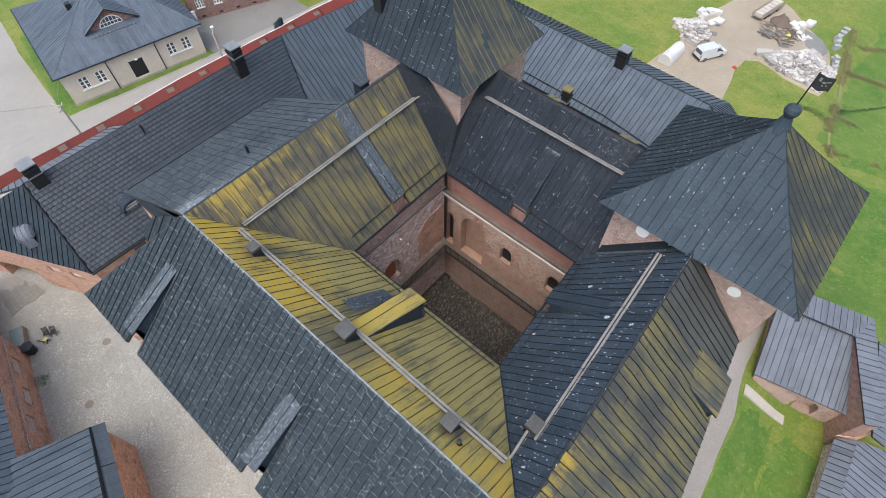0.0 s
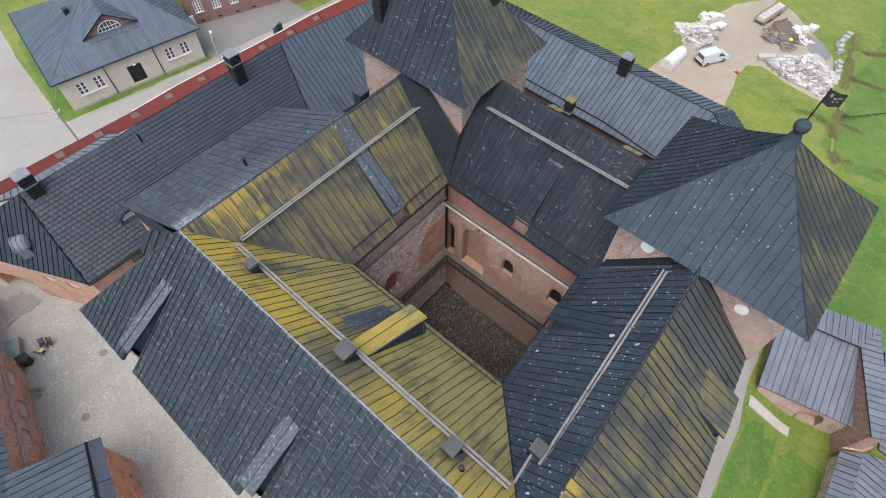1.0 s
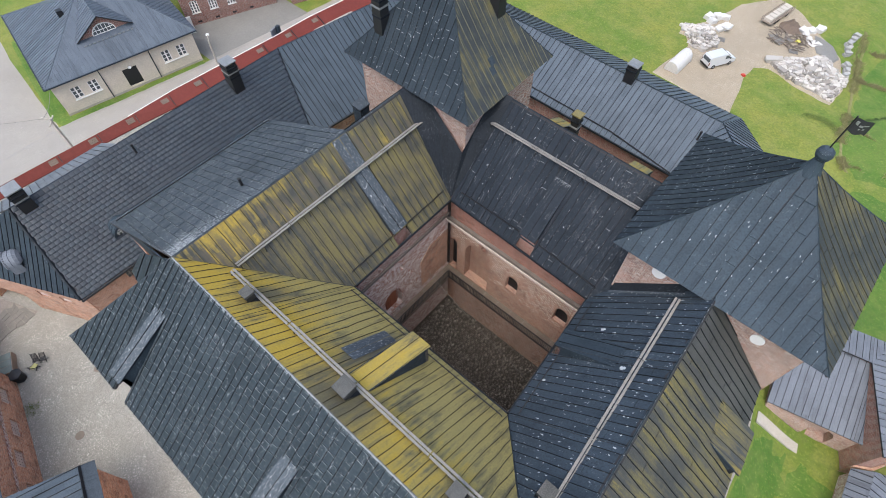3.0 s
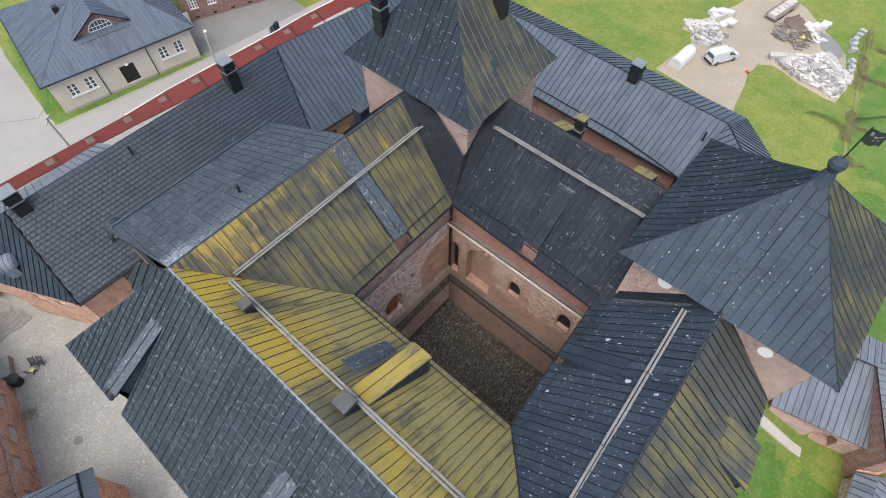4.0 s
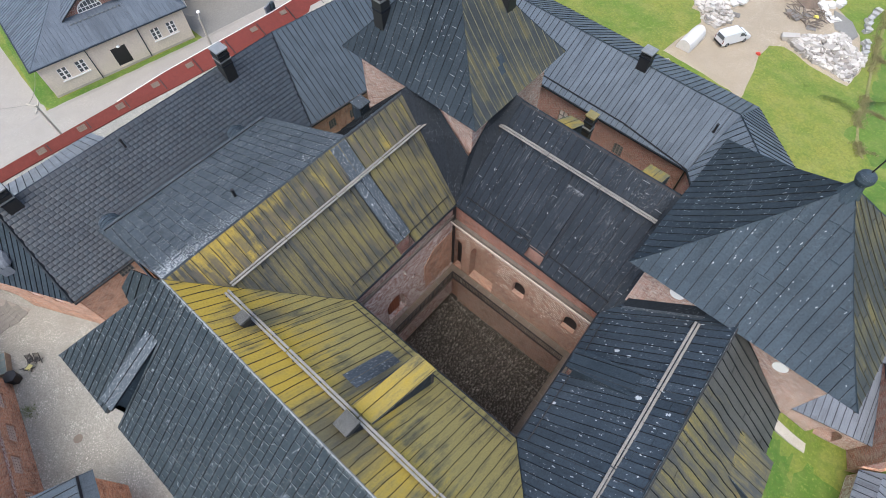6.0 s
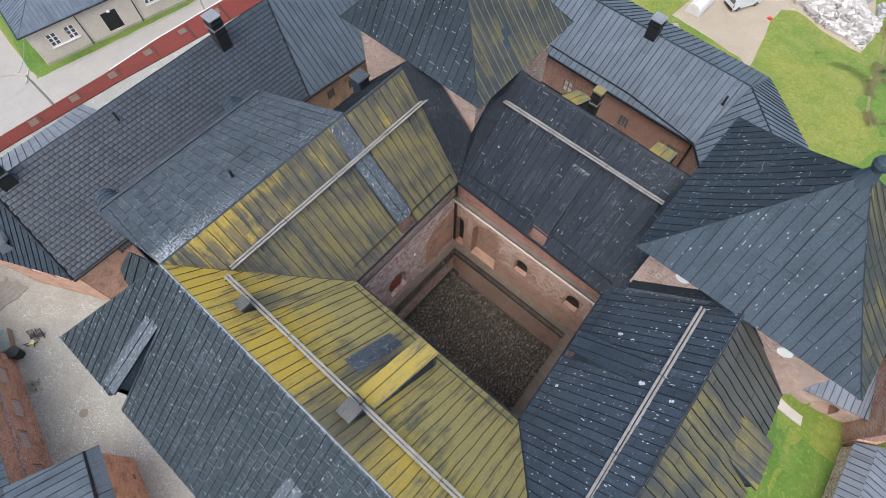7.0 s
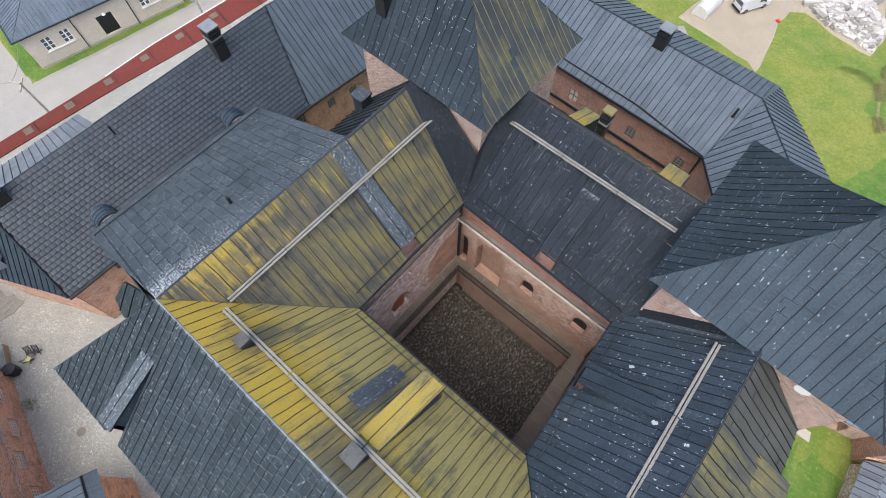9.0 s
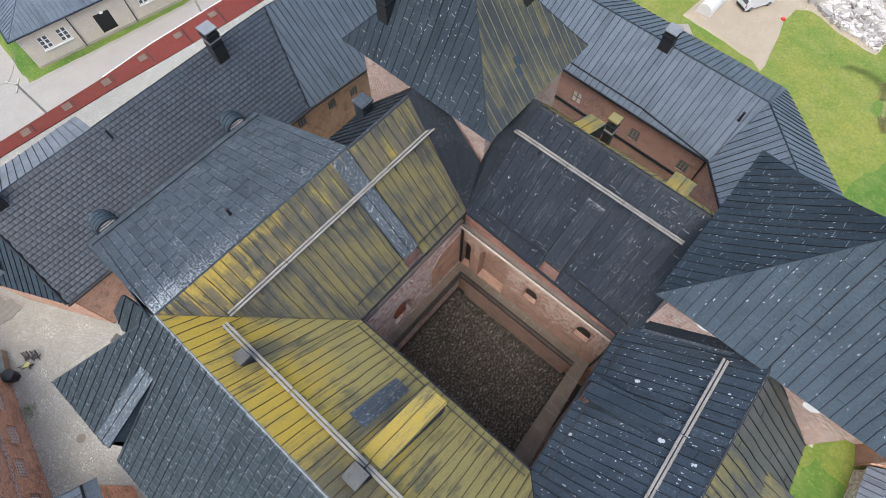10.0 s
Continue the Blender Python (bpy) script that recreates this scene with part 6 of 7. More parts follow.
ribbon("gravel_strip", [(-43.4, -24), (-43.1, -17.5), (-42.3, -5), (-42.1, 0), (-41.8, 8), (-41.5, 27)], [(-30, -24), (-30, -17.5), (-30, -5), (-30, 0), (-29.7, 8), (-29, 27)], "gravel", "pale gravel strip between wall and wing", z=5.98, lift=0.1)
gate = thing("gate_post", "blue-grey sheet metal gate leaf at the curtain wall", "gate", (-42.2, 15.2, 0))
part("leaf", Build().box((-0.9, -0.5, 2), (-0.7, 0.7, 7.6), pose(0, 0, 0, 0, 0, 20)), "pale", gate)
part("post", Build().box((-0.7, 0.4, 2), (-0.3, 0.9, 7.7), pose(0, 0, 0, 0, 0, 20)), "dark", gate)


def lamp_post(x, y, z, h, arm, label, lamp=True):
    p = thing("street_lamp" if lamp else "utility_pole", label, "street lamp" if lamp else "utility pole", (x, y, z))
    part("pole", Build().lathe((0, 0, 0), [(0.16, 0), (0.13, h * 0.6), (0.11, h), (0, h + 0.02)], 8), "concrete", p)
    part("arm", Build().bar((0, 0, h - 0.15), (arm[0], arm[1], h), 0.1), "concrete", p)
    if not lamp:
        part("crossarm", Build().bar((-0.7, 0.5, h - 0.3), (0.7, -0.5, h - 0.3), 0.12), "concrete", p)
    if lamp:
        part("lamp_head", Build().lathe((arm[0], arm[1], h), [(0.0, -0.12), (0.24, -0.08), (0.2, 0.08), (0, 0.14)], 10), "white", p, smooth=True)
    return p


lamp_post(-45.2, -12.4, 0, 9.8, (-0.9, -0.5), "bare grey wooden utility pole beside the red wall", lamp=False)
lamp_post(-48.0, 8.3, 0, 7.0, (-1.2, 0.7), "grey street lamp with a white head beside the road")
for a, c in (((-46.1, -12.9, 9.6), (-57.0, -9.5, 5.2)), ((-46.1, -12.9, 9.6), (-62.0, -30.0, 9.5)), ((-49.2, 9.0, 6.9), (-53.6, 8.9, 4.8))):
    b = Build()
    a, c = Vector(a), Vector(c)
    for k in range(12):
        f = lambda s: a.lerp(c, s) - Vector((0, 0, 2.0 * s * (1 - s)))
        b.bar(f(k / 12), f((k + 1) / 12), 0.03)
    solo("cable", b, "wood", "thin overhead cable between pole and house", "cable", "overhead cables")


# ---- the plastered house ----
def local(origin, ang):
    return Matrix.Translation(origin) @ Matrix.Rotation(ang, 4, "Z")


HO = local((-58.45, -9.15, 0), math.atan2(18.6, 3.4))


def house():
    h = thing("house", "single-storey grey plastered house with a grey sheet hip roof", "house")
    L, D = 18.8, 19.0
    P = lambda u, d, z=0: HO @ Vector((u, d, z))
    xy = lambda u, d: tuple(P(u, d)[:2])
    win = [(u, 1.15, 1.85, 1.6, 0, 0.14, "glass", "window", (2, 3)) for u in (1.8, 4.0, 13.9, 16.05)]
    wall(h, xy(0, 0), xy(L, 0), -0.3, 4.75, "plaster", win[:2] + [(8.45, 1.9, 0.5, 2.6, 0, 0.15, "soot", "door")] + win[2:])
    wall(h, xy(L, 0.95), xy(L, D), -0.3, 4.75, "plaster")
    wall(h, xy(L, D), xy(4.0, D), -0.3, 4.75, "plaster")
    wall(h, xy(4.0, D), xy(0.25, 1.0), -0.3, 4.75, "plaster")
    for u0, u1 in ((1.7, 5.25), (13.8, 17.3)):
        part("window_sill", Build().box((u0, -0.16, 1.68), (u1, 0.05, 1.8), HO), "white", h)
    part("plinth", Build().box((-0.03, -0.05, -0.3), (L + 0.03, 0.2, 0.3), HO), "concrete", h)
    e, o = 4.85, 0.65
    c = [P(-o, -o, e), P(L + o, -o, e), P(L + o, D + o, e), P(-o, D + o, e)]
    r0, r1 = P(8.6, 9.3, 9.1), P(12.8, 9.3, 9.1)
    roof_slope(h, [c[0], c[1], r1, r0], "house_grey", 0.5, 0, 0, seam_mat="house_grey", seam_w=0.04, seed=71)
    roof_slope(h, [c[3], c[0], r0], "house_grey", 0.5, 0, 0, seam_mat="house_grey", seam_w=0.04, seed=72)
    roof_slope(h, [c[1], c[2], r1], "house_grey", 0.5, 0, 0, seam_mat="house_grey", seam_w=0.04, seed=73)
    roof_slope(h, [c[2], c[3], r0, r1], "house_grey", 0.5, 0, 0, seam_mat="house_grey", seam_w=0.04, seed=74)
    for p, q in ((c[0], r0), (c[1], r1), (r0, r1)):
        ridge_cap(h, p, q, "house_grey", 0.25)
    part("gutter", Build().bar(c[0], c[1], 0.16, 0.14), "dark", h)
    part("gutter", Build().bar(c[3], c[0], 0.16, 0.14), "dark", h)
    for u in (5.9, 12.6):
        b = Build().bar(P(u, -0.6, 4.8), P(u, -0.1, 4.2), 0.1)
        b.bar(P(u, -0.1, 4.25), P(u, -0.1, 0.1), 0.1)
        part("downpipe", b, "dark", h)
    part("wall_lamp", Build().lathe(P(9.5, -0.35, 3.35), [(0, 0.14), (0.22, 0.05), (0.24, -0.05), (0, -0.12)], 10), "white", h)
    # front gable with its half-round window
    g = thing("gable", "", "")
    g.parent = h
    gd, zb_, zt = 3.6, 6.45, 9.0
    tri_ = [P(6.0, gd, zb_), P(12.6, gd, zb_), P(12.6, gd, 6.9), P(9.3, gd, zt), P(6.0, gd, 6.9)]
    part("gable_wall", Build().prism(tri_, HO.to_3x3() @ Vector((0, 0.3, 0))), "brick_new", g)
    n = 14
    half = [P(9.3 + 1.45 * math.cos(math.pi * i / n), gd - 0.04, 6.65 + 1.25 * math.sin(math.pi * i / n)) for i in range(n + 1)]
    w = part("lunette_window", Build().prism(half, HO.to_3x3() @ Vector((0, 0.02, 0))), "glass", g)
    bars = Build()
    for i in range(n):
        bars.bar(half[i], half[i + 1], 0.12)
    bars.bar(half[0], half[-1], 0.12)
    for k in (-0.9, -0.45, 0, 0.45, 0.9):
        bars.bar(P(9.3 + k, gd - 0.06, 6.65), P(9.3 + k, gd - 0.06, 6.65 + 1.25 * math.sqrt(1 - (k / 1.45) ** 2)), 0.07)
    bars.bar(P(7.95, gd - 0.06, 7.15), P(10.65, gd - 0.06, 7.15), 0.07)
    part("window_frame", bars, "white", w)
    for s, u in ((-1, 5.6), (1, 13.0)):
        q = [P(u, gd - 0.5, 6.75), P(u, 14, 6.75), P(9.3, 14, zt + 0.15), P(9.3, gd - 0.5, zt + 0.15)]
        roof_slope(g, q if s < 0 else [q[1], q[0], q[3], q[2]], "house_grey", 0.5, 0, 0, seam_mat="house_grey", seam_w=0.04, seed=75 + s)
    for k in range(12):
        part("snow_stop", Build().box((6.2 + k * 0.55, 2.5, 6.28), (6.5 + k * 0.55, 2.56, 6.42), HO), "zinc", h)
    chim = Build().box((5.6, 8.2, 7.2), (6.3, 8.9, 8.6), HO)
    part("roof_vent", chim, "soot", h)
    return h


house()
ribbon("lawn_strip", [(-59.3, -11.3), (-57.2, -10.8), (-55.2, -0.2), (-53.4, 9.3)], [(-58.8, -9.3), (-58.2, -9.0), (-56.6, 0), (-55.0, 9.0)], "grass_bright", "fresh green grass border in front of the house", lift=0.07, category="grass")
ribbon("lawn_strip", [(-59.3, -11.3), (-70, -9.3), (-80, -7.3)], [(-58.8, -9.2), (-70, -7.0), (-80, -4.8)], "grass_bright", "fresh green grass border beside the house", lift=0.07, category="grass")


def brick_house(a, b, zt, label, wins, white_plinth=True):
    h = thing("brick_house", label, "house")
    L = math.hypot(b[0] - a[0], b[1] - a[1])
    holes = [(u, 1.2, 1.9, 1.9, 0.25, 0.12, "glass", "window", (3, 4)) for u in wins] + [(u, 1.2, 5.2, 1.9, 0.25, 0.12, "glass", "window", (3, 4)) for u in wins] + [(u + 0.3, 0.6, 0.25, 0.35, 0, 0.12, "soot", "recess") for u in wins]
    wall(h, a, b, -0.3, zt, "brick_red2", holes, thick=8)
    t = Vector((b[0] - a[0], b[1] - a[1], 0)).normalized()
    m = Matrix.Translation((*a, 0)) @ Matrix((t, Vector((-t.y, t.x, 0)), (0, 0, 1))).transposed().to_4x4()
    for k, u in enumerate(wins):
        part("window_sill", Build().box((u - 0.08, -0.1, 1.78), (u + 1.28, 0.02, 1.9), m), "white", h)
    part("roof", Build().prism([m @ Vector(p) for p in ((-0.5, -0.5, zt), (L + 0.5, -0.5, zt), (L + 0.5, 4.2, zt + 2.5), (-0.5, 4.2, zt + 2.5))], (0, 0, -0.15)), "house_grey", h)
    return h


brick_house((-63.2, 12.6), (-58.3, 25.6), 8.0, "two-storey red brick house with white windows on a grey plinth", [1.2, 3.9, 6.6, 9.3])
brick_house((-56.0, 27.0), (-49.5, 44.0), 8.0, "red brick house with arched white windows behind the wall", [1.2, 4.2, 7.2, 10.2, 13.2])
door = thing("porch_door", "tall white panelled door leaf at the brick house corner", "door", (-61.6, 12.0, 0))
part("leaf", Build().box((-0.1, -0.6, 0), (0.1, 0.6, 2.6), pose(0, 0, 0, 0, 0, -20)), "white", door)

# ---- the mason's yard on the lawn ----
def van():
    v = thing("van", "silver-white panel van with dark windows parked on dirt", "van", (1.4, 57.4, ground_z(1.4, 57.4) + 0.1))
    v.scale = (0.94, 0.94, 0.94)
    v.rotation_euler = (0, 0, math.atan2(2.95, 1.55))
    # profile from the rear bumper to the nose
    prof = [(-2.4, 0.35), (2.35, 0.35), (2.45, 0.6), (2.38, 0.95), (1.55, 1.2), (0.85, 1.85), (0.5, 1.95), (-2.2, 1.98), (-2.36, 1.8), (-2.44, 1.0), (-2.44, 0.5)]
    b = Build()
    W2 = 0.95

    def at(p, s):
        w = W2 - 0.16 * smooth(1.0, 2.0, p[1])
        return Vector((p[0], s * w, p[1]))

    for i in range(len(prof)):
        p, q = prof[i], prof[(i + 1) % len(prof)]
        b.face([at(p, -1), at(q, -1), at(q, 1), at(p, 1)])
    for s in (-1, 1):
        b.face([at(p, s) for p in prof][::s])
    part("body", b, "van_paint", v)
    glass = {"windscreen": [(1.52, -0.76, 1.24), (1.52, 0.76, 1.24), (0.92, 0.72, 1.8), (0.92, -0.72, 1.8)], "rear_window": [(-2.43, -0.7, 1.2), (-2.43, 0.7, 1.2), (-2.39, 0.68, 1.75), (-2.39, -0.68, 1.75)]}
    for nm, q in glass.items():
        d = Vector((0.03, 0, 0.03)) if nm == "windscreen" else Vector((-0.03, 0, 0))
        part(nm, Build().prism([Vector(p) + d for p in q], -d), "glass", v)
    for s in (-1, 1):
        part("side_window", Build().prism([(0.35, s * 0.885, 1.25), (1.25, s * 0.9, 1.25), (0.8, s * 0.84, 1.75), (0.35, s * 0.83, 1.75)], (0, s * 0.03, 0)), "glass", v)
        for x in (-1.45, 1.55):
            w = part("wheel", Build().lathe((0, 0, 0), [(0, -0.1), (0.3, -0.11), (0.33, -0.06), (0.33, 0.06), (0.3, 0.11), (0, 0.1)], 18), "tyre", v)
            w.matrix_local = pose(x, s * 0.88, 0.33, 90, 0, 0)
            r = part("rim", Build().lathe((0, 0, 0), [(0, 0.125), (0.17, 0.118), (0.19, 0.1)], 14), "zinc", w)
            r.matrix_local = pose(0, 0, 0, 0 if s < 0 else 180, 0, 0)
        part("headlight", Build().box((2.36, s * 0.72 - 0.14, 0.72), (2.45, s * 0.72 + 0.14, 0.9)), "zinc", v)
        part("tail_light", Build().box((-2.47, s * 0.85 - 0.06, 0.8), (-2.42, s * 0.85 + 0.06, 1.2)), "red", v)
        part("wing_mirror", Build().box((1.15, s * 1.0 - 0.08, 1.2), (1.27, s * 1.0 + 0.08, 1.4)), "iron", v)
    part("bumper", Build().box((-2.5, -0.9, 0.35), (-2.4, 0.9, 0.6)), "iron", v)
    return v


van()


def tent():
    t = thing("tarpaulin_tent", "white tarpaulin shelter with a rounded ridge", "tent", (-2.6, 53.3, ground_z(-2.6, 53.3) + 0.1))
    t.rotation_euler = (0, 0, radians(88))
    b = Build()
    n, m = 8, 7
    f = lambda i, j: Vector((-2.1 + 4.2 * j / m, 1.0 * math.cos(math.pi * i / n), 1.55 * math.sin(math.pi * i / n) ** 0.75 + 0.06 * math.sin(j * 2.3 + i)))
    for i in range(n):
        for j in range(m):
            b.face([f(i, j), f(i + 1, j), f(i + 1, j + 1), f(i, j + 1)])
    part("sheet", b, "tarp", t, smooth=False)
    for j in (0, m):
        part("end_flap", Build().prism([f(i, j) for i in range(n + 1)], (0.03 if j else -0.03, 0, 0)), "tarp", t)
    return t


tent()


def block(b, c, s, rnd, flat=False):
    """A rough quarried block."""
    m = Matrix.Translation(c) @ Euler((rnd.uniform(-0.3, 0.3) * (not flat), rnd.uniform(-0.3, 0.3) * (not flat), rnd.uniform(0, 3.1))).to_matrix().to_4x4()
    j = lambda: rnd.uniform(0.72, 1.08)
    v = [m @ Vector((x * s[0] * j() / 2, y * s[1] * j() / 2, z * s[2] * j() / 2)) for z in (-1, 1) for x, y in ((-1, -1), (1, -1), (1, 1), (-1, 1))]
    k = len(b.v)
    b.v += [tuple(p) for p in v]
    for q in ((3, 2, 1, 0), (4, 5, 6, 7), (0, 1, 5, 4), (1, 2, 6, 5), (2, 3, 7, 6), (3, 0, 4, 7)):
        b.f.append(tuple(k + i for i in q))
        b.u += [v[i][:2] for i in q]


def inside(p, poly):
    hit = False
    for (x0, y0), (x1, y1) in zip(poly, poly[1:] + poly[:1]):
        if (y0 > p[1]) != (y1 > p[1]) and p[0] < (x1 - x0) * (p[1] - y0) / (y1 - y0) + x0:
            hit = not hit
    return hit


def pile(poly, count, size, height, seed, label):
    rnd = random.Random(seed)
    b = Build()
    xs, ys = [p[0] for p in poly], [p[1] for p in poly]
    cx, cy = sum(xs) / len(xs), sum(ys) / len(ys)
    made = 0
    while made < count:
        p = (rnd.uniform(min(xs), max(xs)), rnd.uniform(min(ys), max(ys)))
        if not inside(p, poly):
            continue
        f = max(0.0, 1 - math.hypot((p[0] - cx) / (max(xs) - min(xs)) * 2, (p[1] - cy) / (max(ys) - min(ys)) * 2))
        s = rnd.choice(size)
        z = ground_z(*p) + s * 0.2 + rnd.uniform(0, 1) * height * f
        block(b, (p[0], p[1], z), (s * rnd.uniform(0.8, 1.7), s * rnd.uniform(0.7, 1.1), s * rnd.uniform(0.45, 0.85)), rnd)
        made += 1
    return solo("stone_pile", b, "rock", label, "stone pile", "stone piles", kind="stuff")


pile([(-6.7, 62.5), (-2.7, 58.6), (-1.3, 58.8), (-0.4, 62.1), (-3.2, 65.6)], 420, (0.25, 0.35, 0.45, 0.7), 1.0, 3, "heap of pale quarried stone blocks by the van")
pile([(6.4, 63.3), (9.8, 61.4), (16.5, 61.1), (16.9, 66.9), (12.6, 70.2), (10.5, 66.4)], 1500, (0.2, 0.28, 0.36, 0.45, 0.75), 1.1, 4, "large heap of broken white building stone on grass")
rnd = random.Random(12)
for k, (x, y) in enumerate(((14.5, 78.2), (14.4, 76.9), (14.3, 75.6), (14.6, 74.3), (14.9, 73.1), (15.7, 70.4), (16.1, 69.2), (16.3, 68.0))):
    b = Build()
    block(b, (0, 0, 0.22), (1.15, 0.7, 0.5), rnd, True)
    block(b, (0.08, 0.04, 0.62), (1.0, 0.62, 0.34), rnd, True)
    ob = solo("stone_block", b, "zinc_stone", "grey stacked stone blocks in a row beside the ditch", "stone block", "row of stone blocks")
    ob.location = (x, y, ground_z(x, y) - 0.02)
slab = Build()
block(slab, (0, 0, 0.4), (2.6, 1.0, 0.8), rnd, True)
ob = solo("stone_slab", slab, "rock", "long pale stone slab at the edge of the heap", "stone slab")
ob.location = (7.3, 63.4, ground_z(7.3, 63.4))
ob.rotation_euler = (0, 0, 0.5)


def sack(x, y, sx, sy, sz, label, mat="tarp", seed=0, grp="white bulk bags"):
    b = Build()
    r = random.Random(seed)
    block(b, (0, 0, sz * 0.32), (sx * 1.7, sy * 1.7, sz * 0.75), r, True)
    block(b, (sx * 0.15, -sy * 0.1, sz * 0.62), (sx * 1.2, sy * 1.2, sz * 0.4), r)
    for k, v in enumerate(b.v):
        b.v[k] = (v[0], v[1], max(v[2], -0.03))
    ob = solo("bulk_bag", b, mat, label, "bulk bag", grp)
    ob.location = (x, y, ground_z(x, y) + 0.03)
    return ob


for k, (x, y, s) in enumerate(((-4.4, 67.3, 0.9), (-3.3, 68.4, 0.9), (-2.4, 68.9, 0.8), (-3.6, 66.6, 0.8), (7.9, 73.8, 0.8), (8.8, 74.6, 0.8), (9.8, 75.8, 0.9), (8.5, 73.0, 0.7), (9.3, 72.4, 0.6))):
    sack(x, y, s, s * 0.85, s * 0.95, "bulging white woven bulk bag on the dirt", seed=k)
sack(-1.6, 66.2, 1.7, 0.8, 0.7, "long white tarpaulin-wrapped bundle on the dirt", seed=31)
sack(10.3, 72.2, 1.1, 0.9, 0.25, "flattened white sheet lying on the dirt", seed=32)
sack(8.35, 70.6, 0.34, 0.3, 0.5, "small yellow sack among the pallets", "yellow", 33, "")
sack(5.45, 57.4, 0.3, 0.3, 0.35, "small red bucket on the edge of the dirt", "red_bright", 34, "")


def pallet(x, y, turn, label, z=0.0, tilt=0.0):
    p = thing("pallet", label, "pallet", (x, y, ground_z(x, y) + z + 0.04), "wooden pallets")
    p.rotation_euler = (radians(tilt), 0, radians(turn))
    for k in range(6):
        part("top_board", Build().box((-0.65, -0.5 + k * 0.18, 0.11), (0.65, -0.38 + k * 0.18, 0.14)), "wood", p)
    for k in range(3):
        part("runner", Build().box((-0.6 + k * 0.55, -0.5, 0.0), (-0.5 + k * 0.55, 0.52, 0.11)), "boards", p)
    return p


for x, y, t, lab, z, ti in ((8.7, 67.9, 25, "weathered wooden pallet lying flat on dirt", 0, 0), (5.2, 69.4, 40, "grey wooden pallet among scrap boards", 0, 0), (6.3, 68.4, 70, "tilted wooden pallet on a scrap heap", 0.25, 9), (7.1, 70.0, 10, "broken wooden pallet on a scrap heap", 0.1, -8), (-0.8, 60.9, 30, "pallet of flat stone slabs beside the heap", 0.1, 4), (-0.6, 63.2, 15, "low wooden pallet near white bags", 0, 0)):
    pallet(x, y, t, lab, z, ti)
scrap = Build()
rnd = random.Random(21)
for k in range(70):
    x, y = rnd.uniform(4.8, 9.6), rnd.uniform(68.0, 72.5)
    a = rnd.uniform(0, 3.14)
    l = rnd.uniform(0.4, 1.1)
    z = ground_z(x, y) + rnd.uniform(0.05, 0.45)
    scrap.bar((x - l * math.cos(a), y - l * math.sin(a), z), (x + l * math.cos(a), y + l * math.sin(a), z + rnd.uniform(-0.1, 0.2)), 0.13, 0.05)
solo("scrap_wood", scrap, "lid_boards", "heap of scrap boards and broken timber", "scrap wood", kind="stuff")
heap = Build()
for i in range(20):
    for j in range(10):
        f = lambda a, r: (6.1 + 2.2 * r * math.cos(a) * 0.8, 73.4 + 1.9 * r * math.sin(a), ground_z(6.1, 73.4) + 1.5 * (1 - r) ** 1.2 + 0.35 * noise.noise((math.cos(a) * r * 3, math.sin(a) * r * 3, 2)) * (1 - r) * 2)
        a0, a1, r0, r1 = i / 20 * 6.2832, (i + 1) / 20 * 6.2832, j / 10, (j + 1) / 10
        heap.face([f(a0, r1), f(a1, r1), f(a1, r0), f(a0, r0)] if j else [f(a0, r1), f(a1, r1), f(0, 0)])
solo("earth_mound", heap, "mud", "heap of dark dug earth behind the trailer", "earth heap", smooth=True)


def trailer():
    t = thing("trailer", "flat wooden trailer loaded with square stone slabs", "trailer", (3.4, 74.4, ground_z(3.4, 74.4)))
    t.rotation_euler, t.scale = (0, 0, radians(80)), (0.8, 0.8, 0.8)
    part("bed", Build().box((-4.0, -1.1, 0.7), (4.0, 1.1, 0.9)), "boards", t)
    for k in range(9):
        for s in (-1, 1):
            part("stake", Build().bar((-3.8 + k * 0.95, s * 1.1, 0.7), (-3.8 + k * 0.95, s * 1.1, 1.6), 0.12), "boards", t)
    for x in (-2, -1, 2):
        for s in (-1, 1):
            w = part("wheel", Build().lathe((0, 0, 0), [(0, -0.12), (0.38, -0.12), (0.4, 0), (0.38, 0.12), (0, 0.12)], 14), "tyre", t)
            w.matrix_local = pose(x, s * 0.95, 0.4, 90, 0, 0)
    return t


trailer()
rnd = random.Random(8)
for k in range(6):
    b = Build().box((-0.55, -0.7, 0), (0.55, 0.7, 0.55))
    ob = solo("stone_slab_stack", b, "slab", "square stack of pale stone slabs on the trailer", "slab stack", "slab stacks")
    ob.matrix_world = pose(2.96 + k * 0.176, 71.85 + k * 1.0, ground_z(3.4, 74.4) + 0.72, 0, 0, 80 + rnd.uniform(-4, 4)) @ Matrix.Scale(0.8, 4)


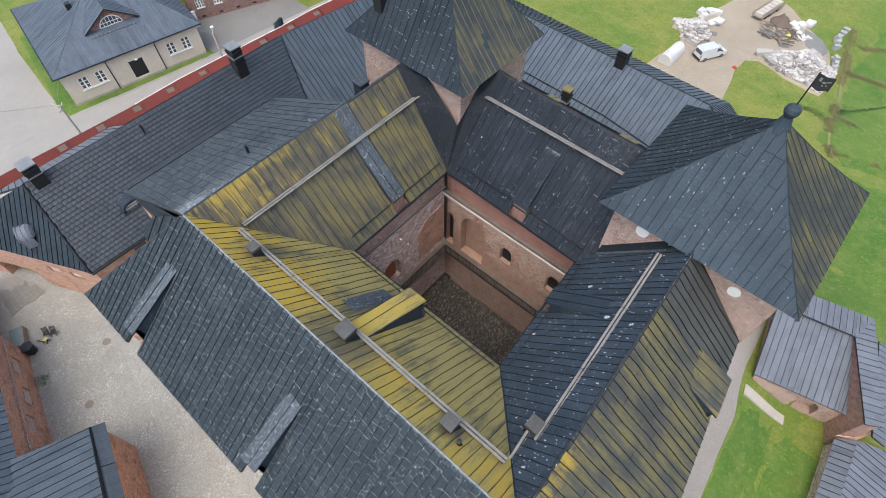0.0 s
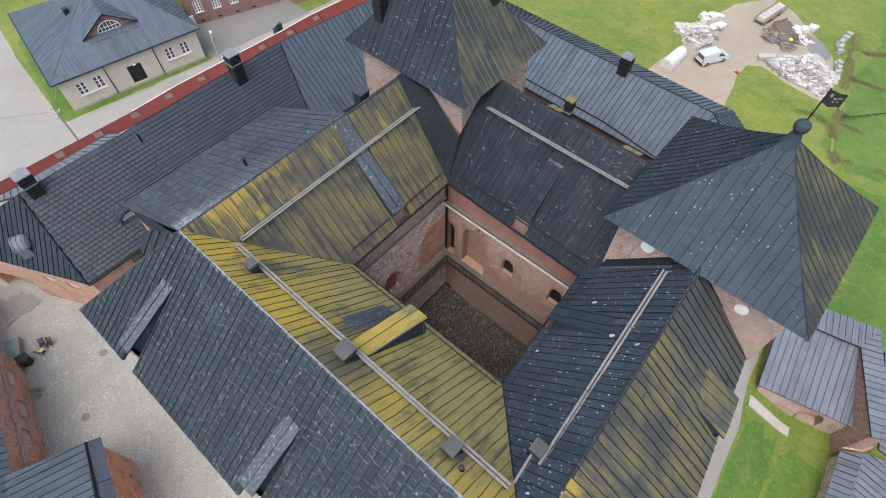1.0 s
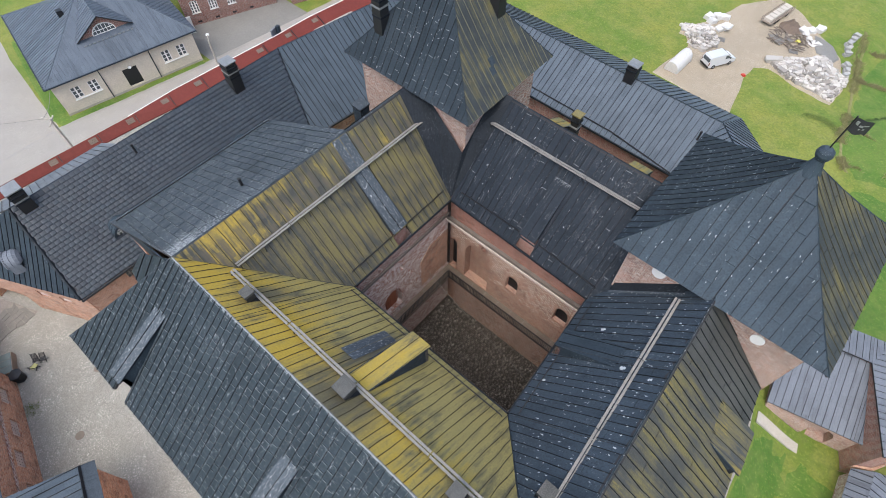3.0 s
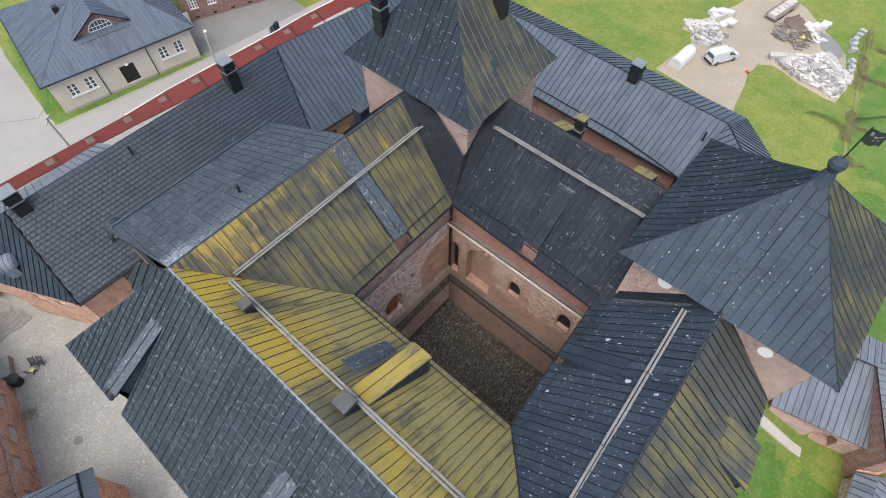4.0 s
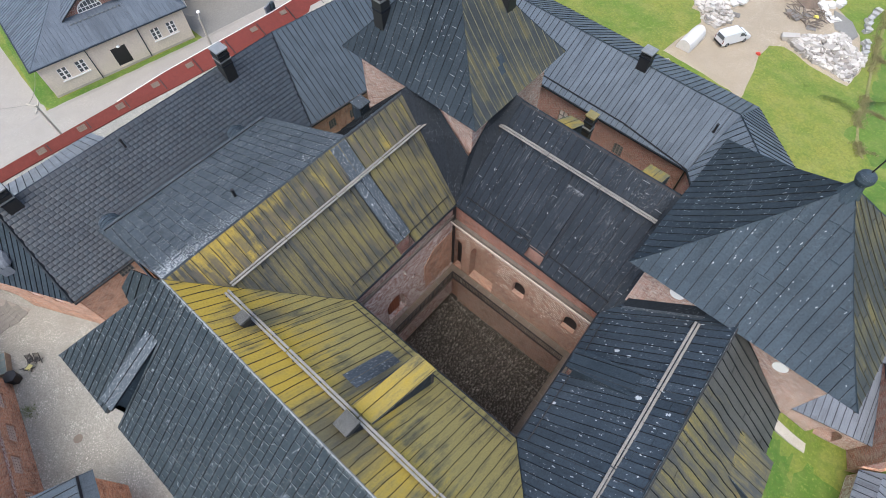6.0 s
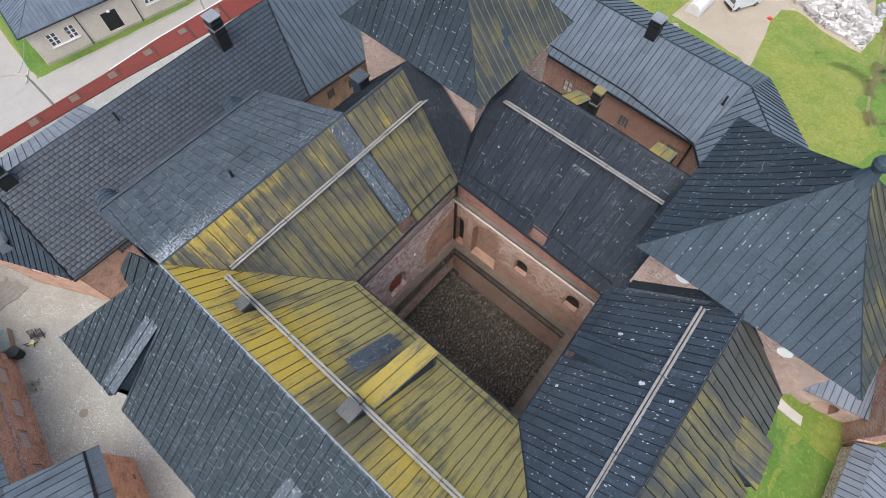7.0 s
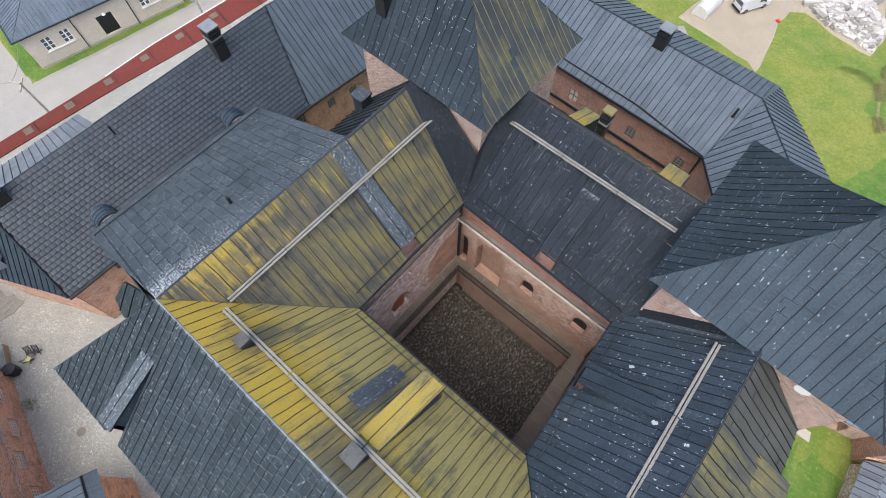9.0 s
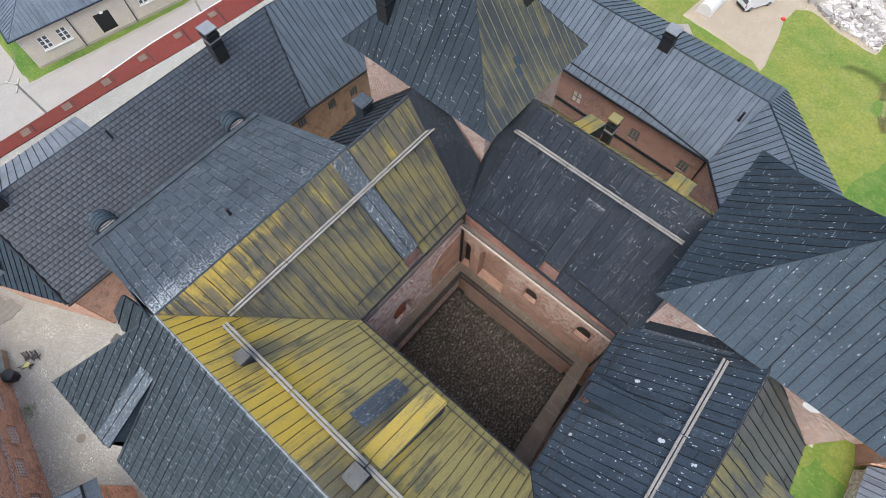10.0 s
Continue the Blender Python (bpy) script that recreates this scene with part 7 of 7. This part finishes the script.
# ditches: rough dry grass
def tufts(path, width, count, seed, label, mat="reed", h=(0.2, 0.55)):
    rnd = random.Random(seed)
    b = Build()
    for _ in range(count):
        k = rnd.randrange(len(path) - 1)
        s = rnd.random()
        x = path[k][0] + (path[k + 1][0] - path[k][0]) * s + rnd.gauss(0, width)
        y = path[k][1] + (path[k + 1][1] - path[k][1]) * s + rnd.gauss(0, width)
        if noise.noise((x * 0.3, y * 0.3, seed)) < -0.08:
            continue
        z = ground_z(x, y) - 0.05
        a = rnd.uniform(0, 6.28)
        w, l = rnd.uniform(0.02, 0.05), rnd.uniform(*h)
        lx, ly = rnd.gauss(0, 0.14), rnd.gauss(0, 0.14)
        p = Vector((x, y, z))
        d = Vector((math.cos(a) * w, math.sin(a) * w, 0))
        b.face([p - d, p + d, p + Vector((lx, ly, l))])
    return solo("rough_grass", b, mat, label, "grass", kind="stuff")


DITCH = [(15.2, 81), (16.5, 75.4), (16.9, 73), (17.8, 68.5), (18.6, 64.2), (19.4, 60.2), (19.7, 56.6), (20.3, 53.6), (21.1, 50.9), (22.7, 48.5)]
ribbon("ditch_bank", [(x - 0.2, y) for x, y in DITCH], [(x + 0.35, y) for x, y in DITCH], "ditch", "matted dry grass in a shallow ditch", lift=0.09, cross=4, category="grass")
tufts(DITCH, 0.4, 6500, 1, "dry straw-coloured grass along a ditch")
for k, line_ in enumerate(([(16.4, 75.1), (18.4, 76.4), (21, 78.2)], [(17.9, 68.8), (20, 69.3), (23.5, 69.9)], [(20.2, 57.3), (22.8, 57.4), (26.5, 58.6)], [(21.9, 50.3), (24.3, 50.6), (28, 51.5)])):
    tufts(line_, 0.3, 1600, 30 + k, "dry straw-coloured grass along a terrace edge")
tufts([(12.8, 55.7), (15.1, 55.6), (17.5, 56.3), (19.4, 55.6)], 0.4, 1800, 4, "rough darker grass in a hollow of the lawn", "grass_dark", (0.1, 0.25))
drape("lawn_bank", [(19.5, 50), (24, 48), (34, 50), (34, 84), (19, 86), (18.5, 70), (19.8, 60)], "grass_bright", "bright green mown bank beyond the ditch", lift=0.05, rough=1.0, category="grass")
drape("lawn_bank", [(24.2, 22.8), (33, 24.5), (42, 14), (60, 12), (60, 44), (34, 49), (24, 47), (20.5, 36)], "grass_bright", "bright green meadow behind the annex", lift=0.05, rough=1.0, category="grass")
drape("lawn_bank", [(25.9, 10), (26.9, 1), (26.2, -8), (26, -16), (50, -16), (50, 6), (36, 11), (30.5, 10.5)], "grass_bright", "bright green lawn beside the footpath", lift=0.04, rough=0.3, category="grass")


# ---- the annex by the steps ----
def annex():
    a = thing("annex", "low brick annex with a pale zinc lean-to roof", "building")
    wall(a, (25.95, 12.3), (34.0, 14.05), -0.5, 4.1, "brick", [(3.95, 1.9, 1.2, 2.2, 0.8, 1.4, "soot", "recess")])
    wall(a, (24.6, 18.6), (25.75, 13.25), -0.5, 4.2, "brick")
    roof_slope(a, [(25.75, 11.95, 4.2), (34.5, 13.87, 4.2), (31.0, 19.9, 6.2), (24.25, 18.5, 6.2)], "pale", 0.55, 0, 0.006, seed=81, seam=0.04, seam_w=0.03)
    part("raised_wall", Build().prism([(26.1, 18.75, 6.4), (30.5, 19.65, 6.4), (31.1, 22.0, 6.3), (25.9, 20.8, 6.3)], (0, 0, -6.9)), "brick_new", a)
    part("raised_wall", Build().prism([(30.55, 19.6, 6.4), (33.65, 12.3, 6.4), (34.7, 12.95, 6.3), (31.15, 21.9, 6.3)], (0, 0, -6.9)), "brick_new", a)
    roof_slope(a, [(31.25, 22.3, 6.6), (25.85, 21.05, 6.6), (26.05, 18.5, 6.6), (30.5, 19.45, 6.6)], "pale", 0.55, 0, 0.006, seed=82, seam=0.04, seam_w=0.03)
    roof_slope(a, [(34.9, 12.85, 6.6), (31.25, 22.3, 6.6), (30.5, 19.45, 6.6), (33.6, 12.1, 6.6)], "pale", 0.6, 0, 0.006, seed=83, seam=0.04, seam_w=0.03)
    roof_slope(a, [(36.4, 13.0, 4.2), (34.1, 22.4, 4.2), (33.0, 22.2, 4.6), (35.2, 12.9, 4.6)], "pale", 0.6, 0, 0, seed=86, seam=0.04, seam_w=0.03)
    part("brick_shelf", Build().prism([(33.5, 12.1, 3.0), (34.9, 12.8, 3.0), (36.5, 15.5, 3.8), (34.9, 14.5, 3.8)], (0, 0, -3)), "brick_orange", a)
    roof_slope(a, [(33.5, 11.9, 2.9), (34.2, 2.0, 2.9), (35.5, 2.0, 3.6), (34.8, 12.5, 3.6)], "pale", 0.6, 0, 0, seed=84)
    roof_slope(a, [(39.5, 2.0, 2.6), (39.5, 14.5, 2.6), (34.8, 12.5, 3.6), (35.5, 2.0, 3.6)], "pale", 0.6, 0, 0, seed=85)
    wall(a, (33.75, 11.8), (34.45, 2.2), -0.5, 2.9, "rubble")
    part("rubble_footing", Build().prism([(26.0, 12.1, 2.9), (29.6, 12.9, 2.4), (29.7, 13.05, 3.2), (26.0, 12.3, 3.7)], (0, 0, -2.6)), "brick", a)
    return a


annex()
steps = thing("garden_steps", "pale concrete steps down the grass bank", "steps", (0, 0, 0))
for k in range(15):
    f0, f1 = k / 15, (k + 1) / 15
    a, b, c, d = (Vector(p).lerp(Vector(q), f) for f in (f0, f1 - 0.012) for p, q in (((25.75, 11.2), (30.1, 11.95)), ((26.0, 10.2), (30.3, 11.1))))
    z = ground_z(*((a + b) / 2)) + 0.1
    part("step", Build().prism([(*b, z), (*d, z), (*c, z), (*a, z)], (0, 0, -1.4)), "concrete", steps)


# ---- the gravel yard ----
def yard_building():
    y = thing("yard_building", "old brick yard building with latticed vents and a grey roof", "building")
    lat = [(u, 1.5, z, 1.1, 0, 0.22, "soot", "window", (6, 4), "band") for u, z in ((2.0, 7.2), (4.8, 7.6), (7.6, 7.2), (10.5, 7.6))]
    wall(y, (-9.5, -32.2), (-22.7, -28.95), 5.5, 11.3, "brick_orange", lat, thick=1.0)
    wall(y, (-22.7, -28.95), (-23.7, -33.0), 5.5, 11.3, "brick_orange", thick=1.0)
    part("string_course", Build().bar((-9.5, -32.1, 9.4), (-22.7, -28.85, 9.4), 0.14, 0.14), "brick", y)
    roof_slope(y, [(-8.8, -32.2, 11.5), (-22.9, -28.7, 11.5), (-24.0, -33, 14), (-10, -36.4, 14)], "grey", 0.55, 0, 0, seed=91)
    wall(y, (-23.6, -30.2), (-31.0, -28.6), 5.5, 9.6, "brick_orange", [(u, 1.3, 6.6, 0.9, 0, 0.2, "soot", "window", (6, 4), "band") for u in (1.4, 3.6)], thick=1.0)
    roof_slope(y, [(-23.4, -30.0, 9.8), (-31.2, -28.3, 9.8), (-32.0, -32, 12), (-24.4, -33.6, 12)], "grey", 0.55, 0, 0, seed=94)
    return y


yard_building()


def gate_lodge():
    y = thing("gate_lodge", "small orange brick lodge with a blue-grey sheet roof", "building")
    wall(y, (-2.0, -28.9), (-8.7, -27.0), 5.5, 11.2, "brick_orange", [(5.2, 0.4, 6.9, 0.4, 0, 0.15, "soot", "recess"), (1.8, 0.4, 6.9, 0.4, 0, 0.15, "soot", "recess")])
    wall(y, (-8.7, -27.0), (-11.0, -33.0), 5.5, 11.2, "brick_orange")
    roof_slope(y, [(-1.0, -29.0, 11.1), (-8.95, -26.6, 11.1), (-9.1, -27.5, 11.6), (-1.2, -30.0, 11.6)], "grey", 2.6, 0, 0, seed=92)
    roof_slope(y, [(-1.2, -30.0, 11.8), (-9.1, -27.5, 11.55), (-12.2, -34.8, 11.75), (-3.5, -36.5, 12.2)], "grey", 0.55, 0, 0, seed=93)
    ridge_cap(y, (-9.1, -27.4, 11.6), (-1.2, -29.9, 11.75), "smooth", 0.2)
    return y


gate_lodge()


def folding_chair(x, y, turn, label, throw=False):
    c = thing("garden_chair", label, "chair", (x, y, 6.04), "chairs in the yard")
    c.rotation_euler, c.scale = (0, 0, radians(turn)), (0.85, 0.85, 0.85)
    seat = Build()
    for k in range(5):
        seat.box((-0.25, -0.22 + k * 0.1, 0.44), (0.25, -0.15 + k * 0.1, 0.47))
    part("seat", seat, "iron", c)
    back = Build()
    for k in range(5):
        back.box((-0.25, 0.27 + k * 0.04, 0.5 + k * 0.1), (0.25, 0.29 + k * 0.04, 0.57 + k * 0.1))
    part("backrest", back, "iron", c)
    for i in (-1, 1):
        part("leg", Build().bar((i * 0.24, -0.25, 0), (i * 0.24, 0.5, 0.98), 0.04), "iron", c)
        part("leg", Build().bar((i * 0.22, 0.3, 0), (i * 0.22, -0.22, 0.46), 0.04), "iron", c)
    if throw:
        b = Build()
        for i in range(6):
            for j in range(6):
                f = lambda a, q: Vector((-0.32 + 0.5 * a, -0.28 + 0.62 * q, 0.5 + 0.03 * math.sin(5 * a + 3 * q) + 0.4 * max(0, q - 0.75)))
                b.face([f(i / 6, j / 6), f((i + 1) / 6, j / 6), f((i + 1) / 6, (j + 1) / 6), f(i / 6, (j + 1) / 6)])
        part("throw", b, "throw", c, "pale yellow-green throw", smooth=True)
    return c


folding_chair(-22.65, -26.5, 50, "dark slatted folding chair standing on gravel")
folding_chair(-23.0, -26.95, 62, "dark slatted folding chair standing close beside another")
folding_chair(-22.55, -27.3, 205, "dark folding chair with a pale yellow-green throw", True)
planter = thing("glazed_frame", "low wooden cold frame with greenish glass panes on gravel", "cold frame", (-24.3, -28.75, 6.04))
planter.rotation_euler = (0, 0, radians(-20))
part("frame", Build().box((-1.0, -0.55, 0), (1.0, 0.55, 0.7)), "boards", planter)
for k in range(3):
    part("pane", Build().box((-0.95 + k * 0.65, -0.5, 0.7), (-0.35 + k * 0.65, 0.5, 0.73)), "pane", planter)
bin_ = thing("litter_bin", "six-sided black litter bin standing against brick", "bin", (-22.55, -28.55, 6.04))
part("body", Build().lathe((0, 0, 0), [(0.42, 0), (0.5, 0.9)], 6), "iron", bin_)
part("lid", Build().lathe((0, 0, 0), [(0.54, 0.9), (0.54, 0.98), (0.0, 1.04)], 6), "soot", bin_)
for x, y in ((-14.55, -27.7), (-18.6, -23.9)):
    b = Build().lathe((0, 0, 0), [(0.35, 0), (0.35, 0.02), (0.3, 0.025), (0.0, 0.025)], 20)
    ob = solo("manhole_cover", b, "cover", "round rusty manhole cover set in gravel", "manhole cover", "manhole covers")
    ob.location = (x, y, 6.035)
b = Build().box((-0.6, -0.4, 0), (0.6, 0.4, 0.06))
ob = solo("drain_grate", b, "granite", "square stone drain cover beside the brick wall", "drain cover")
ob.matrix_world = pose(-18.9, -21.3, 6.03, 0, 0, 15)
tufts([(-20.5, -29.0), (-18.9, -29.3)], 0.3, 420, 6, "weeds growing along the brick wall", "grass_dark", (0.1, 0.35))
paved = drape("gate_paving", [(-27.5, -24.5), (-31.4, -26.2), (-32.6, -27.8), (-29.2, -28.4), (-27.3, -26.3)], "path", "irregular pale paving stones in the gateway", z=6.04, lift=0.02, rough=0.1)
rnd = random.Random(17)
grid_pt = {}
for i in range(11):
    for j in range(9):
        grid_pt[i, j] = (-32.2 + i * 0.52 + rnd.uniform(-0.16, 0.16) + 0.2 * (j % 2), -28.7 + j * 0.52 + rnd.uniform(-0.16, 0.16))
gate_zone = [(-27.4, -24.7), (-29.9, -25.9), (-30.6, -27.9), (-27.2, -28.2)]
for i in range(10):
    for j in range(8):
        q = [grid_pt[i, j], grid_pt[i + 1, j], grid_pt[i + 1, j + 1], grid_pt[i, j + 1]]
        cx, cy = sum(p[0] for p in q) / 4, sum(p[1] for p in q) / 4
        if inside((cx, cy), gate_zone):
            z = 6.085 + rnd.uniform(-0.008, 0.012)
            part("paving_stone", Build().prism([(cx + (x - cx) * 0.93, cy + (y - cy) * 0.93, z) for x, y in q], (0, 0, -0.06)), "slab_pale", paved)
